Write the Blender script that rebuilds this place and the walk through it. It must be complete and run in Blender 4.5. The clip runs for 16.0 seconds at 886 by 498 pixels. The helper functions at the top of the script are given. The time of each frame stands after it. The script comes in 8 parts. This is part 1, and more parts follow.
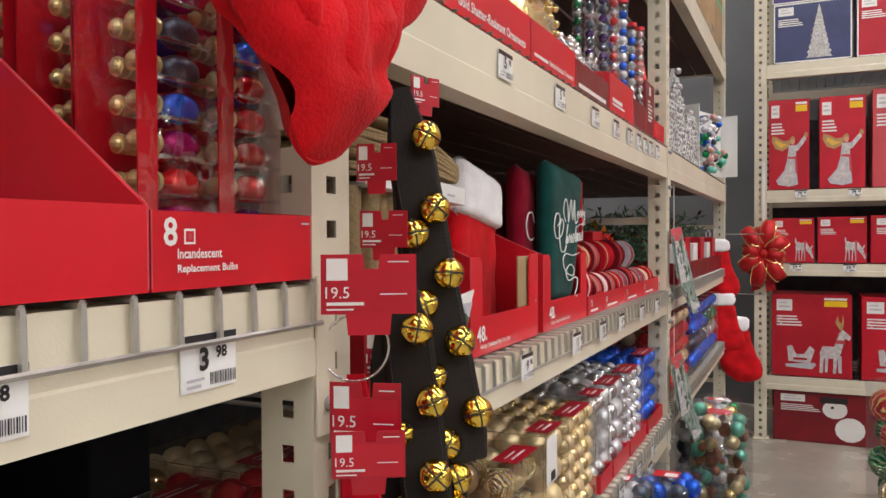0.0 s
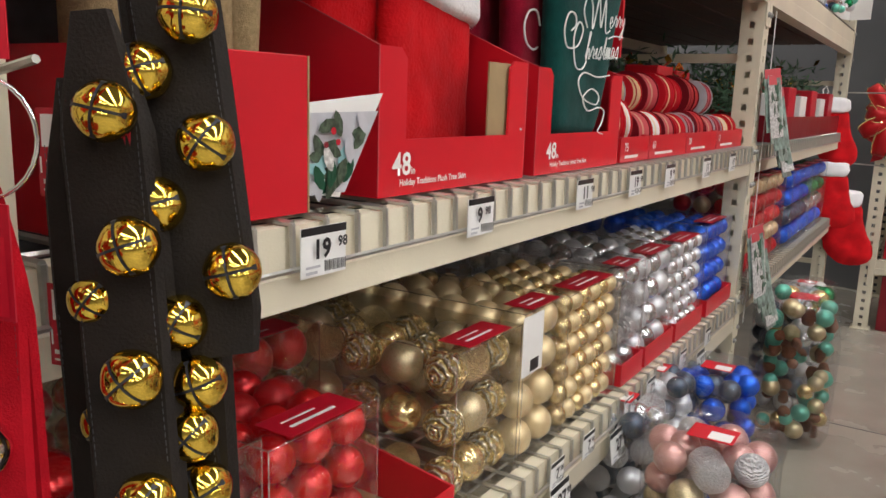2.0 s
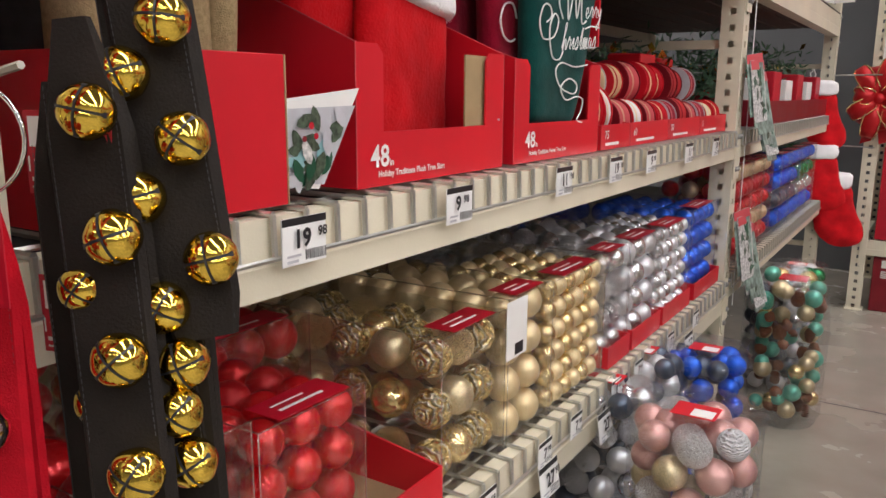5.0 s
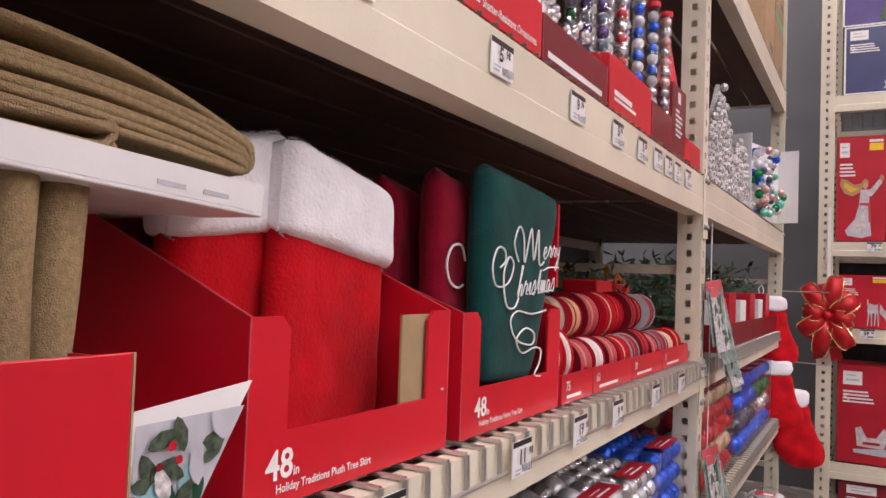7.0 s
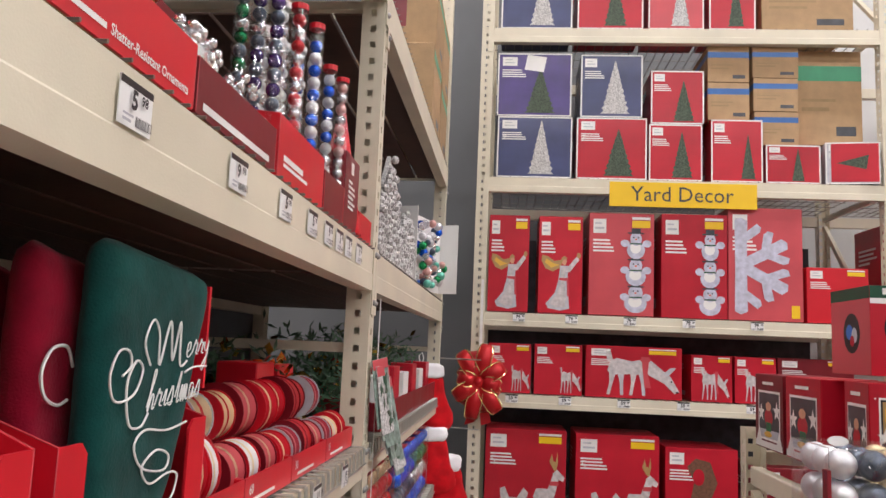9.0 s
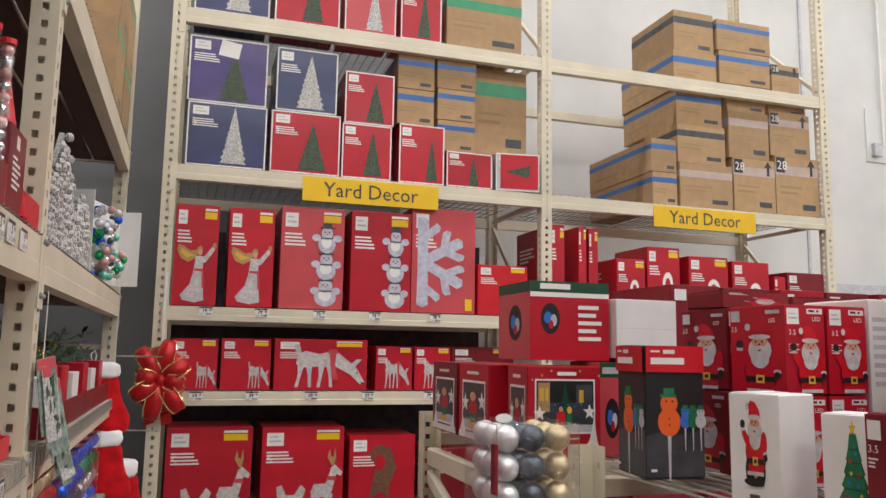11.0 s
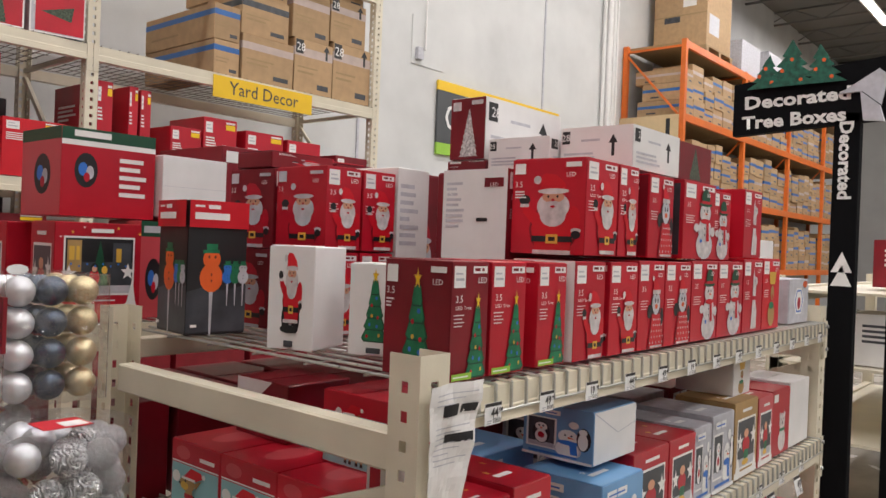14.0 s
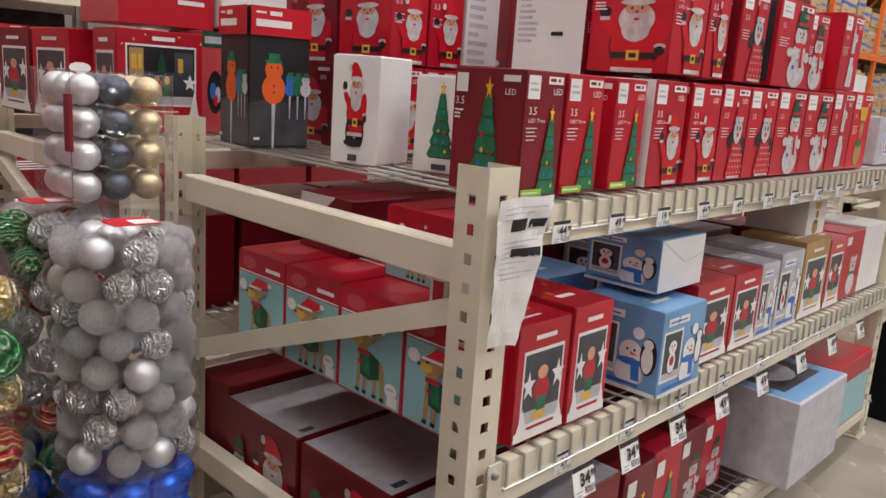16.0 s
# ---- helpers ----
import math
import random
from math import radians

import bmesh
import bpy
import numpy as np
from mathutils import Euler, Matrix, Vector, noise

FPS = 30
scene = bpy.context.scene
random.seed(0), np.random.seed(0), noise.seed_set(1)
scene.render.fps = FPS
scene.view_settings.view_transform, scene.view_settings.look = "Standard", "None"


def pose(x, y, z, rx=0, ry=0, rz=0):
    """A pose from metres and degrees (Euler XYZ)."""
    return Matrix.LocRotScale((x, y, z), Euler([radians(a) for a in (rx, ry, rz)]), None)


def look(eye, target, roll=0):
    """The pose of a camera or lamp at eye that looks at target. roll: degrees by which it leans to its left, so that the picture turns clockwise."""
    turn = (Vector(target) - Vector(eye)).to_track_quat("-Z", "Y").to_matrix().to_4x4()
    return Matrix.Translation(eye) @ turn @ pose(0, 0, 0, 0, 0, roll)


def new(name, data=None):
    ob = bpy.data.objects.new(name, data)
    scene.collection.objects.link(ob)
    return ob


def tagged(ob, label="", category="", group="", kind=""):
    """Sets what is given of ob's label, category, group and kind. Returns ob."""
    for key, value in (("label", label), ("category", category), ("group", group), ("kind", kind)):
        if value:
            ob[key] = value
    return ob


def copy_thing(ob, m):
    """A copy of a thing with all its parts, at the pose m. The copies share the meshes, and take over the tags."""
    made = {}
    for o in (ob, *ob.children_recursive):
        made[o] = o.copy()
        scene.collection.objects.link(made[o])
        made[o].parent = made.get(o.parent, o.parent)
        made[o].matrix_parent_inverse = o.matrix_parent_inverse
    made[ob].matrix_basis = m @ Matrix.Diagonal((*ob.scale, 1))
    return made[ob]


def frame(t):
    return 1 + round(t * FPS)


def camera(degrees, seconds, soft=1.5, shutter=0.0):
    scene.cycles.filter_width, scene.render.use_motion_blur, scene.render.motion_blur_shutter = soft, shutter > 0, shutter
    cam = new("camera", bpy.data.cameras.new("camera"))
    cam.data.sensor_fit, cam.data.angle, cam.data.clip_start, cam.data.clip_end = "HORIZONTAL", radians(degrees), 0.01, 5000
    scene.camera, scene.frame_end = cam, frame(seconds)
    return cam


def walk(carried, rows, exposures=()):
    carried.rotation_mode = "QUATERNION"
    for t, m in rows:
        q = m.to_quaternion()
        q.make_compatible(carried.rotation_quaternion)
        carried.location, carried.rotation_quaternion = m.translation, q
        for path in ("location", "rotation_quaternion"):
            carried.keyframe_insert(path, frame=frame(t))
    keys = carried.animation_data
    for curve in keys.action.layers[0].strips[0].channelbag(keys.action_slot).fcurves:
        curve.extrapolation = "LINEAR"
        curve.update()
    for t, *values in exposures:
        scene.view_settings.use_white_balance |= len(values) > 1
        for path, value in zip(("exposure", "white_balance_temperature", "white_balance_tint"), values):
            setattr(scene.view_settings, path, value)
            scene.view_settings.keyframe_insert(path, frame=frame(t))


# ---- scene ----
cam = camera(59.3, 16.0)
PATH = [
    (0, (0.494, -0.118, 1.387), (-0.35, 1.696, 1.358), -0.3),
    (0.5, (0.511, 0.14, 1.376), (-0.419, 1.91, 1.325), 0.0),
    (1, (0.487, 0.305, 1.353), (-0.472, 2.056, 1.234), 0.7),
    (1.5, (0.465, 0.406, 1.31), (-0.514, 2.135, 1.077), 2.3),
    (2, (0.525, 0.395, 1.295), (-0.529, 2.051, 0.914), 1.9),
    (2.5, (0.554, 0.382, 1.276), (-0.528, 2.0, 0.819), 1.1),
    (3, (0.553, 0.38, 1.251), (-0.511, 1.983, 0.704), 0.7),
    (5.5, (0.568, 0.376, 1.319), (-0.482, 2.056, 1.043), 0.5),
    (6, (0.543, 0.426, 1.347), (-0.5, 2.128, 1.226), 0.8),
    (6.5, (0.483, 0.506, 1.372), (-0.508, 2.244, 1.363), 1.6),
    (7, (0.45, 0.595, 1.391), (-0.514, 2.346, 1.471), 2.1),
    (7.5, (0.47, 0.731, 1.426), (-0.539, 2.451, 1.575), 2.9),
    (8, (0.473, 0.797, 1.433), (-0.357, 2.609, 1.604), 4.2),
    (8.5, (0.422, 0.811, 1.449), (-0.046, 2.745, 1.657), 3.4),
    (9, (0.397, 0.795, 1.459), (0.227, 2.772, 1.712), 2.4),
    (11.5, (0.381, 0.796, 1.449), (1.192, 2.608, 1.693), 0.9),
    (12, (0.401, 0.82, 1.439), (1.449, 2.51, 1.647), 1.0),
    (12.5, (0.419, 0.832, 1.422), (1.703, 2.356, 1.597), 1.3),
    (13, (0.429, 0.838, 1.41), (1.872, 2.216, 1.54), 2.0),
    (13.5, (0.439, 0.839, 1.403), (1.966, 2.128, 1.487), 2.1),
    (14, (0.439, 0.839, 1.386), (1.967, 2.13, 1.38), 2.2),
    (14.5, (0.444, 0.843, 1.358), (1.902, 2.199, 1.168), 2.8),
    (15, (0.443, 0.845, 1.346), (1.85, 2.228, 1.018), 3.0),
    (15.5, (0.451, 0.858, 1.34), (1.85, 2.231, 0.946), 3.3),
    (16, (0.464, 0.885, 1.331), (1.876, 2.238, 0.912), 3.9),
]
walk(cam, [(t, look(eye, target, roll)) for t, eye, target, roll in PATH], [(0.0, -0.25, 6450, 12), (3.0, -0.2, 6450, 9), (5.5, -0.18, 6400, 16), (6.5, -0.2, 6450, 25), (7.5, -0.18, 6450, 26), (9.0, -0.22, 6400, 15), (11.5, -0.48, 6500, 11), (14.0, -0.5, 6500, 12), (16.0, -0.34, 6450, 14)])

# ---- world and light ----
world = bpy.data.worlds.new("store_world")
scene.world = world
world.use_nodes = True
world.node_tree.nodes["Background"].inputs["Color"].default_value = (0.9, 0.93, 1.0, 1)
world.node_tree.nodes["Background"].inputs["Strength"].default_value = 0.004
CEIL = 7.4
for row_y in (-7.2, -3.2, 0.8, 4.8):
    d = bpy.data.lights.new("strip_light", "AREA")
    d.shape, d.size, d.size_y, d.energy, d.color = "RECTANGLE", 30.0, 0.22, 900.0, (1.0, 0.975, 0.955)
    lamp = new("strip_light", d)
    lamp.matrix_world = pose(9.0, row_y, 6.86)

# ---- materials ----
def material(name, color, rough=0.5, metal=0.0, vary=0.12, scale=9.0, bump=0.0, bscale=120.0, coat=0.0, sheen=0.0, stains=0.0, rand=0.0, emit=0.0):
    m = bpy.data.materials.new(name)
    m.use_nodes = True
    nt = m.node_tree
    b = nt.nodes["Principled BSDF"]
    b.inputs["Roughness"].default_value, b.inputs["Metallic"].default_value = rough, metal
    b.inputs["Coat Weight"].default_value, b.inputs["Sheen Weight"].default_value = coat, sheen
    b.inputs["Coat Roughness"].default_value = 0.12
    tc = nt.nodes.new("ShaderNodeTexCoord")
    n1 = nt.nodes.new("ShaderNodeTexNoise")
    n1.inputs["Scale"].default_value, n1.inputs["Detail"].default_value = scale, 5.0
    nt.links.new(tc.outputs["Object"], n1.inputs["Vector"])
    mp = nt.nodes.new("ShaderNodeMapRange")
    mp.inputs["From Min"].default_value, mp.inputs["From Max"].default_value = 0.3, 0.7
    mp.inputs["To Min"].default_value, mp.inputs["To Max"].default_value = 1 - vary, 1 + vary
    nt.links.new(n1.outputs["Fac"], mp.inputs["Value"])
    value = mp.outputs["Result"]
    if rand:
        oi = nt.nodes.new("ShaderNodeObjectInfo")
        mr = nt.nodes.new("ShaderNodeMapRange")
        mr.inputs["To Min"].default_value, mr.inputs["To Max"].default_value = 1 - rand, 1 + rand
        nt.links.new(oi.outputs["Random"], mr.inputs["Value"])
        mu = nt.nodes.new("ShaderNodeMath")
        mu.operation = "MULTIPLY"
        nt.links.new(value, mu.inputs[0])
        nt.links.new(mr.outputs["Result"], mu.inputs[1])
        value = mu.outputs[0]
    if stains:
        n3 = nt.nodes.new("ShaderNodeTexNoise")
        n3.inputs["Scale"].default_value, n3.inputs["Detail"].default_value = 1.3, 8.0
        nt.links.new(tc.outputs["Object"], n3.inputs["Vector"])
        m3 = nt.nodes.new("ShaderNodeMapRange")
        m3.inputs["From Min"].default_value, m3.inputs["From Max"].default_value = 0.42, 0.7
        m3.inputs["To Min"].default_value, m3.inputs["To Max"].default_value = 1.0, 1 - stains
        nt.links.new(n3.outputs["Fac"], m3.inputs["Value"])
        mu = nt.nodes.new("ShaderNodeMath")
        mu.operation = "MULTIPLY"
        nt.links.new(value, mu.inputs[0])
        nt.links.new(m3.outputs["Result"], mu.inputs[1])
        value = mu.outputs[0]
    vm = nt.nodes.new("ShaderNodeVectorMath")
    vm.operation = "SCALE"
    vm.inputs[0].default_value = color
    nt.links.new(value, vm.inputs["Scale"])
    nt.links.new(vm.outputs[0], b.inputs["Base Color"])
    rr = nt.nodes.new("ShaderNodeMapRange")
    rr.inputs["To Min"].default_value, rr.inputs["To Max"].default_value = max(rough - 0.1, 0.02), min(rough + 0.1, 1.0)
    nt.links.new(n1.outputs["Fac"], rr.inputs["Value"])
    nt.links.new(rr.outputs["Result"], b.inputs["Roughness"])
    if bump:
        n2 = nt.nodes.new("ShaderNodeTexNoise")
        n2.inputs["Scale"].default_value, n2.inputs["Detail"].default_value = bscale, 4.0
        nt.links.new(tc.outputs["Object"], n2.inputs["Vector"])
        bp = nt.nodes.new("ShaderNodeBump")
        bp.inputs["Strength"].default_value, bp.inputs["Distance"].default_value = bump, 0.004
        nt.links.new(n2.outputs["Fac"], bp.inputs["Height"])
        nt.links.new(bp.outputs["Normal"], b.inputs["Normal"])
    if emit:
        b.inputs["Emission Color"].default_value = (*color, 1)
        b.inputs["Emission Strength"].default_value = emit
    return m


def clear_film(name, gloss, tint=(1, 1, 1), rough=0.08):
    m = bpy.data.materials.new(name)
    m.use_nodes = True
    nt = m.node_tree
    nt.nodes.remove(nt.nodes["Principled BSDF"])
    out = nt.nodes["Material Output"]
    t, g, mix = nt.nodes.new("ShaderNodeBsdfTransparent"), nt.nodes.new("ShaderNodeBsdfGlossy"), nt.nodes.new("ShaderNodeMixShader")
    t.inputs["Color"].default_value = (*tint, 1)
    g.inputs["Roughness"].default_value = rough
    tc, n = nt.nodes.new("ShaderNodeTexCoord"), nt.nodes.new("ShaderNodeTexNoise")
    n.inputs["Scale"].default_value, n.inputs["Detail"].default_value = 30.0, 1.0
    bp = nt.nodes.new("ShaderNodeBump")
    bp.inputs["Strength"].default_value, bp.inputs["Distance"].default_value = 0.8, 0.02
    nt.links.new(tc.outputs["Object"], n.inputs["Vector"])
    nt.links.new(n.outputs["Fac"], bp.inputs["Height"])
    nt.links.new(bp.outputs["Normal"], g.inputs["Normal"])
    mix.inputs[0].default_value = gloss
    nt.links.new(t.outputs[0], mix.inputs[1])
    nt.links.new(g.outputs[0], mix.inputs[2])
    nt.links.new(mix.outputs[0], out.inputs["Surface"])
    return m


CREAM = material("cream_powder_coat", (0.725, 0.668, 0.525), 0.42, vary=0.07, scale=5, bump=0.08, bscale=300, stains=0.12)
WALLW = material("white_painted_wall", (0.64, 0.645, 0.635), 0.6, vary=0.05, scale=2, bump=0.1, bscale=40, stains=0.1)
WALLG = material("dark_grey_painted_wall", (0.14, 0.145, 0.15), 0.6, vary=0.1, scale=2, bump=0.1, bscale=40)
FLOORM = material("polished_concrete", (0.36, 0.325, 0.27), 0.26, vary=0.16, scale=3, bump=0.05, bscale=60, stains=0.25)
CEILM = material("ceiling_deck_paint", (0.15, 0.143, 0.13), 0.7, vary=0.1, scale=1)
WALLP = material("plain_grey_wall", (0.28, 0.27, 0.26), 0.7, vary=0.1, scale=1)
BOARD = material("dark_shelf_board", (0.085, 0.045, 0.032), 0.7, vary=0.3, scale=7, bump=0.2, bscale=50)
STEELG = material("grey_steel", (0.32, 0.32, 0.31), 0.4, 0.6, vary=0.08)
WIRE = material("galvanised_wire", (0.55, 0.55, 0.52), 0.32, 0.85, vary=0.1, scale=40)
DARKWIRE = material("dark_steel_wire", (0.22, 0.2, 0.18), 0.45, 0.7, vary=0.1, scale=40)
TUBE = material("lit_tube", (1.0, 0.96, 0.9), 0.5, vary=0, emit=14.0)
CARD = material("brown_corrugated_card", (0.44, 0.29, 0.155), 0.8, vary=0.1, scale=14, bump=0.25, bscale=90, rand=0.12)
CARDIN = material("raw_card_inside", (0.36, 0.25, 0.13), 0.85, vary=0.1, scale=20)
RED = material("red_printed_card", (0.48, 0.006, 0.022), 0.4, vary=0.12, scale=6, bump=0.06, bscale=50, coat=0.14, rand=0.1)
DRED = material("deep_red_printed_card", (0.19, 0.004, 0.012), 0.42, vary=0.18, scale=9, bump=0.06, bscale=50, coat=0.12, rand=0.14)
BRED = material("bright_red_display_card", (0.6, 0.006, 0.018), 0.42, vary=0.1, scale=5, bump=0.08, bscale=26, coat=0.1)
PINKR = material("faded_red_printed_card", (0.56, 0.07, 0.085), 0.4, vary=0.1, scale=5, coat=0.15)
NAVY = material("navy_printed_card", (0.035, 0.045, 0.13), 0.36, vary=0.25, scale=6, coat=0.25, rand=0.15)
PURPLE = material("violet_printed_card", (0.06, 0.035, 0.19), 0.36, vary=0.25, scale=6, coat=0.25)
SKY = material("light_blue_printed_card", (0.16, 0.36, 0.62), 0.38, vary=0.12, scale=7, coat=0.2)
TEAL = material("pale_teal_print", (0.27, 0.50, 0.53), 0.4, vary=0.06, scale=8)
WHITEC = material("white_card", (0.76, 0.75, 0.74), 0.5, vary=0.05, scale=10, bump=0.06, bscale=80)
WHITEP = material("white_print", (0.8, 0.79, 0.77), 0.45, vary=0.04)
PALEG = material("pale_grey_print", (0.5, 0.5, 0.54), 0.5, vary=0.14, scale=25)
ICE = material("ice_white_print", (0.52, 0.52, 0.63), 0.45, vary=0.2, scale=30)
SOFTW = material("soft_white_print", (0.56, 0.52, 0.52), 0.45, vary=0.22, scale=40)
TAGW = material("white_tag_paper", (0.88, 0.88, 0.87), 0.5, vary=0.03)
BLACK = material("black_print", (0.015, 0.015, 0.017), 0.4, vary=0.2, coat=0.1)
DGREY = material("charcoal_print", (0.05, 0.055, 0.065), 0.4, vary=0.4, scale=14)
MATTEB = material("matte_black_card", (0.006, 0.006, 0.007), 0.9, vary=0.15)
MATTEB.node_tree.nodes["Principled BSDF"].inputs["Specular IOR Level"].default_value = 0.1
GREEN = material("green_print", (0.012, 0.17, 0.075), 0.4, vary=0.35, scale=24)
PINE = material("pine_needle_print", (0.055, 0.08, 0.05), 0.6, vary=0.75, scale=140)
FROST = material("frosted_tree_print", (0.5, 0.49, 0.48), 0.6, vary=0.6, scale=140)
DKGREEN = material("dark_green_print", (0.01, 0.07, 0.035), 0.4, vary=0.15)
GOLDP = material("gold_print", (0.7, 0.42, 0.06), 0.4, vary=0.1)
YELLOW = material("yellow_sign_vinyl", (0.86, 0.55, 0.012), 0.4, vary=0.03)
ORANGEP = material("orange_print", (0.75, 0.12, 0.02), 0.4)
BLUEP = material("blue_print", (0.03, 0.16, 0.55), 0.4, vary=0.1)
SKIN = material("peach_print", (0.62, 0.32, 0.2), 0.5)
FAWN = material("fawn_print", (0.42, 0.26, 0.1), 0.5, vary=0.15)
TAPEB = material("blue_packing_tape", (0.03, 0.14, 0.42), 0.35)
TAPEG = material("green_packing_tape", (0.03, 0.3, 0.14), 0.35)
TAPEP = material("pale_packing_tape", (0.5, 0.4, 0.36), 0.35)
ORANGE = material("orange_rack_paint", (0.72, 0.16, 0.02), 0.42, vary=0.08, stains=0.15)
SIGNG = material("charcoal_sign", (0.07, 0.075, 0.08), 0.5, vary=0.05)
LIME = material("lime_sign", (0.3, 0.56, 0.06), 0.5, vary=0.05)
GOLD = material("gold_metal", (0.84, 0.6, 0.1), 0.1, 1.0, vary=0.06, scale=30)
SILVER = material("silver_metal", (0.8, 0.8, 0.82), 0.12, 1.0, vary=0.06, scale=30)
LEATHER = material("dark_brown_leather", (0.02, 0.016, 0.014), 0.55, vary=0.2, scale=30, bump=0.25, bscale=400)
FELT = material("red_felt", (0.46, 0.006, 0.016), 0.9, vary=0.12, scale=60, bump=0.3, bscale=600)
PLUSHR = material("red_plush", (0.56, 0.005, 0.01), 0.8, vary=0.32, scale=11, bump=0.6, bscale=210, sheen=0.06)
PLUSHW = material("white_plush", (0.88, 0.87, 0.89), 0.95, vary=0.06, scale=22, bump=0.5, bscale=190)
VELG = material("green_velvet", (0.003, 0.052, 0.046), 0.85, vary=0.4, scale=18, bump=0.35, bscale=300, sheen=0.08)
VELR = material("crimson_velvet", (0.25, 0.003, 0.02), 0.85, vary=0.3, scale=18, bump=0.35, bscale=300, sheen=0.08)
BURLAP = material("tan_burlap", (0.40, 0.29, 0.155), 0.95, vary=0.2, scale=200, bump=0.8, bscale=700)
for cloth in (FELT, PLUSHR, VELG, VELR, BURLAP, LEATHER):
    cloth.node_tree.nodes["Principled BSDF"].inputs["Specular IOR Level"].default_value = 0.15
FILM = clear_film("clear_acetate", 0.17, rough=0.1)
FILM3 = clear_film("folded_acetate_edge", 0.5, rough=0.15)
FILM2 = clear_film("clear_tub_plastic", 0.14, (0.96, 0.97, 0.98), 0.12)
BALLS = {
    "red": material("red_ornament", (0.66, 0.01, 0.015), 0.2, 0.5, vary=0.06, rand=0.15, coat=0.5),
    "redm": material("matte_red_ornament", (0.5, 0.01, 0.015), 0.42, 0.3, vary=0.06, rand=0.1),
    "gold": material("gold_ornament", (0.88, 0.68, 0.33), 0.2, 0.85, vary=0.06, rand=0.1),
    "goldm": material("satin_gold_ornament", (0.82, 0.66, 0.38), 0.4, 0.55, vary=0.06, rand=0.1),
    "goldg": material("glitter_gold_ornament", (0.8, 0.62, 0.32), 0.28, 0.85, vary=0.55, scale=34, bump=1.0, bscale=42),
    "silver": material("silver_ornament", (0.86, 0.87, 0.89), 0.16, 0.9, vary=0.06, rand=0.1),
    "silverm": material("satin_silver_ornament", (0.76, 0.77, 0.8), 0.36, 0.6, vary=0.06, rand=0.12),
    "silverg": material("glitter_silver_ornament", (0.72, 0.72, 0.74), 0.28, 0.85, vary=0.55, scale=34, bump=1.0, bscale=42),
    "blue": material("blue_ornament", (0.012, 0.13, 0.78), 0.2, 0.55, vary=0.06, rand=0.15),
    "slate": material("slate_blue_ornament", (0.09, 0.115, 0.16), 0.3, 0.7, vary=0.06, rand=0.12),
    "champ": material("champagne_ornament", (0.66, 0.55, 0.34), 0.34, 0.7, vary=0.25, scale=14),
    "green": material("green_ornament", (0.01, 0.3, 0.1), 0.24, 0.7, vary=0.06),
    "mint": material("mint_ornament", (0.16, 0.55, 0.43), 0.32, 0.5, vary=0.2, scale=12),
    "pink": material("blush_ornament", (0.62, 0.34, 0.31), 0.34, 0.5, vary=0.06),
    "white": material("pearl_ornament", (0.72, 0.7, 0.7), 0.35, 0.2, vary=0.06),
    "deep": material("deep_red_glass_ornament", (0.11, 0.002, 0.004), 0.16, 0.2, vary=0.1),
    "magenta": material("magenta_glass_ornament", (0.42, 0.01, 0.16), 0.14, 0.45, vary=0.1),
    "violet": material("violet_glass_ornament", (0.06, 0.02, 0.16), 0.14, 0.45, vary=0.1),
    "cone": material("pinecone_brown", (0.2, 0.07, 0.03), 0.6, vary=0.3, scale=90),
}


def patterned(name, base, ink, scale, kind="BANDS", rough=0.25, metal=0.7, cut=0.55):
    """A ball with a printed pattern of bands or rings in a second colour."""
    m = material(name, base, rough, metal, vary=0.08)
    nt = m.node_tree
    b = nt.nodes["Principled BSDF"]
    tc, w, ramp, mix = nt.nodes.new("ShaderNodeTexCoord"), nt.nodes.new("ShaderNodeTexWave"), nt.nodes.new("ShaderNodeMapRange"), nt.nodes.new("ShaderNodeMix")
    w.wave_type, w.bands_direction = kind, "Z"
    w.inputs["Scale"].default_value, w.inputs["Distortion"].default_value, w.inputs["Detail"].default_value, w.inputs["Detail Scale"].default_value = scale, 6.0, 1.0, 1.6
    ramp.inputs["From Min"].default_value, ramp.inputs["From Max"].default_value = cut, cut + 0.08
    mix.data_type = "RGBA"
    for i in (6, 7):
        mix.inputs[i].default_value = ((*base, 1), (*ink, 1))[i - 6]
    nt.links.new(tc.outputs["Object"], w.inputs["Vector"])
    nt.links.new(w.outputs["Fac"], ramp.inputs["Value"])
    nt.links.new(ramp.outputs["Result"], mix.inputs[0])
    nt.links.new(mix.outputs[2], b.inputs["Base Color"])
    bp = nt.nodes.new("ShaderNodeBump")
    bp.inputs["Strength"].default_value, bp.inputs["Distance"].default_value = 0.6, 0.05
    nt.links.new(w.outputs["Fac"], bp.inputs["Height"])
    nt.links.new(bp.outputs["Normal"], b.inputs["Normal"])
    return m


BALLS["goldp"] = patterned("leaf_pattern_gold_ornament", (0.8, 0.6, 0.24), (0.86, 0.8, 0.62), 1.3, "RINGS")
BALLS["redp"] = patterned("red_ornament_with_gold_bands", (0.55, 0.012, 0.018), (0.8, 0.58, 0.2), 1.1, "BANDS", 0.3, 0.45, 0.78)
BALLS["greenp"] = patterned("green_ornament_with_light_bands", (0.01, 0.26, 0.07), (0.4, 0.62, 0.36), 1.2, "BANDS", 0.25, 0.6, 0.7)
BALLS["silverp"] = patterned("embossed_silver_ornament", (0.62, 0.62, 0.64), (0.84, 0.84, 0.86), 1.6, "RINGS", 0.3, 0.8)
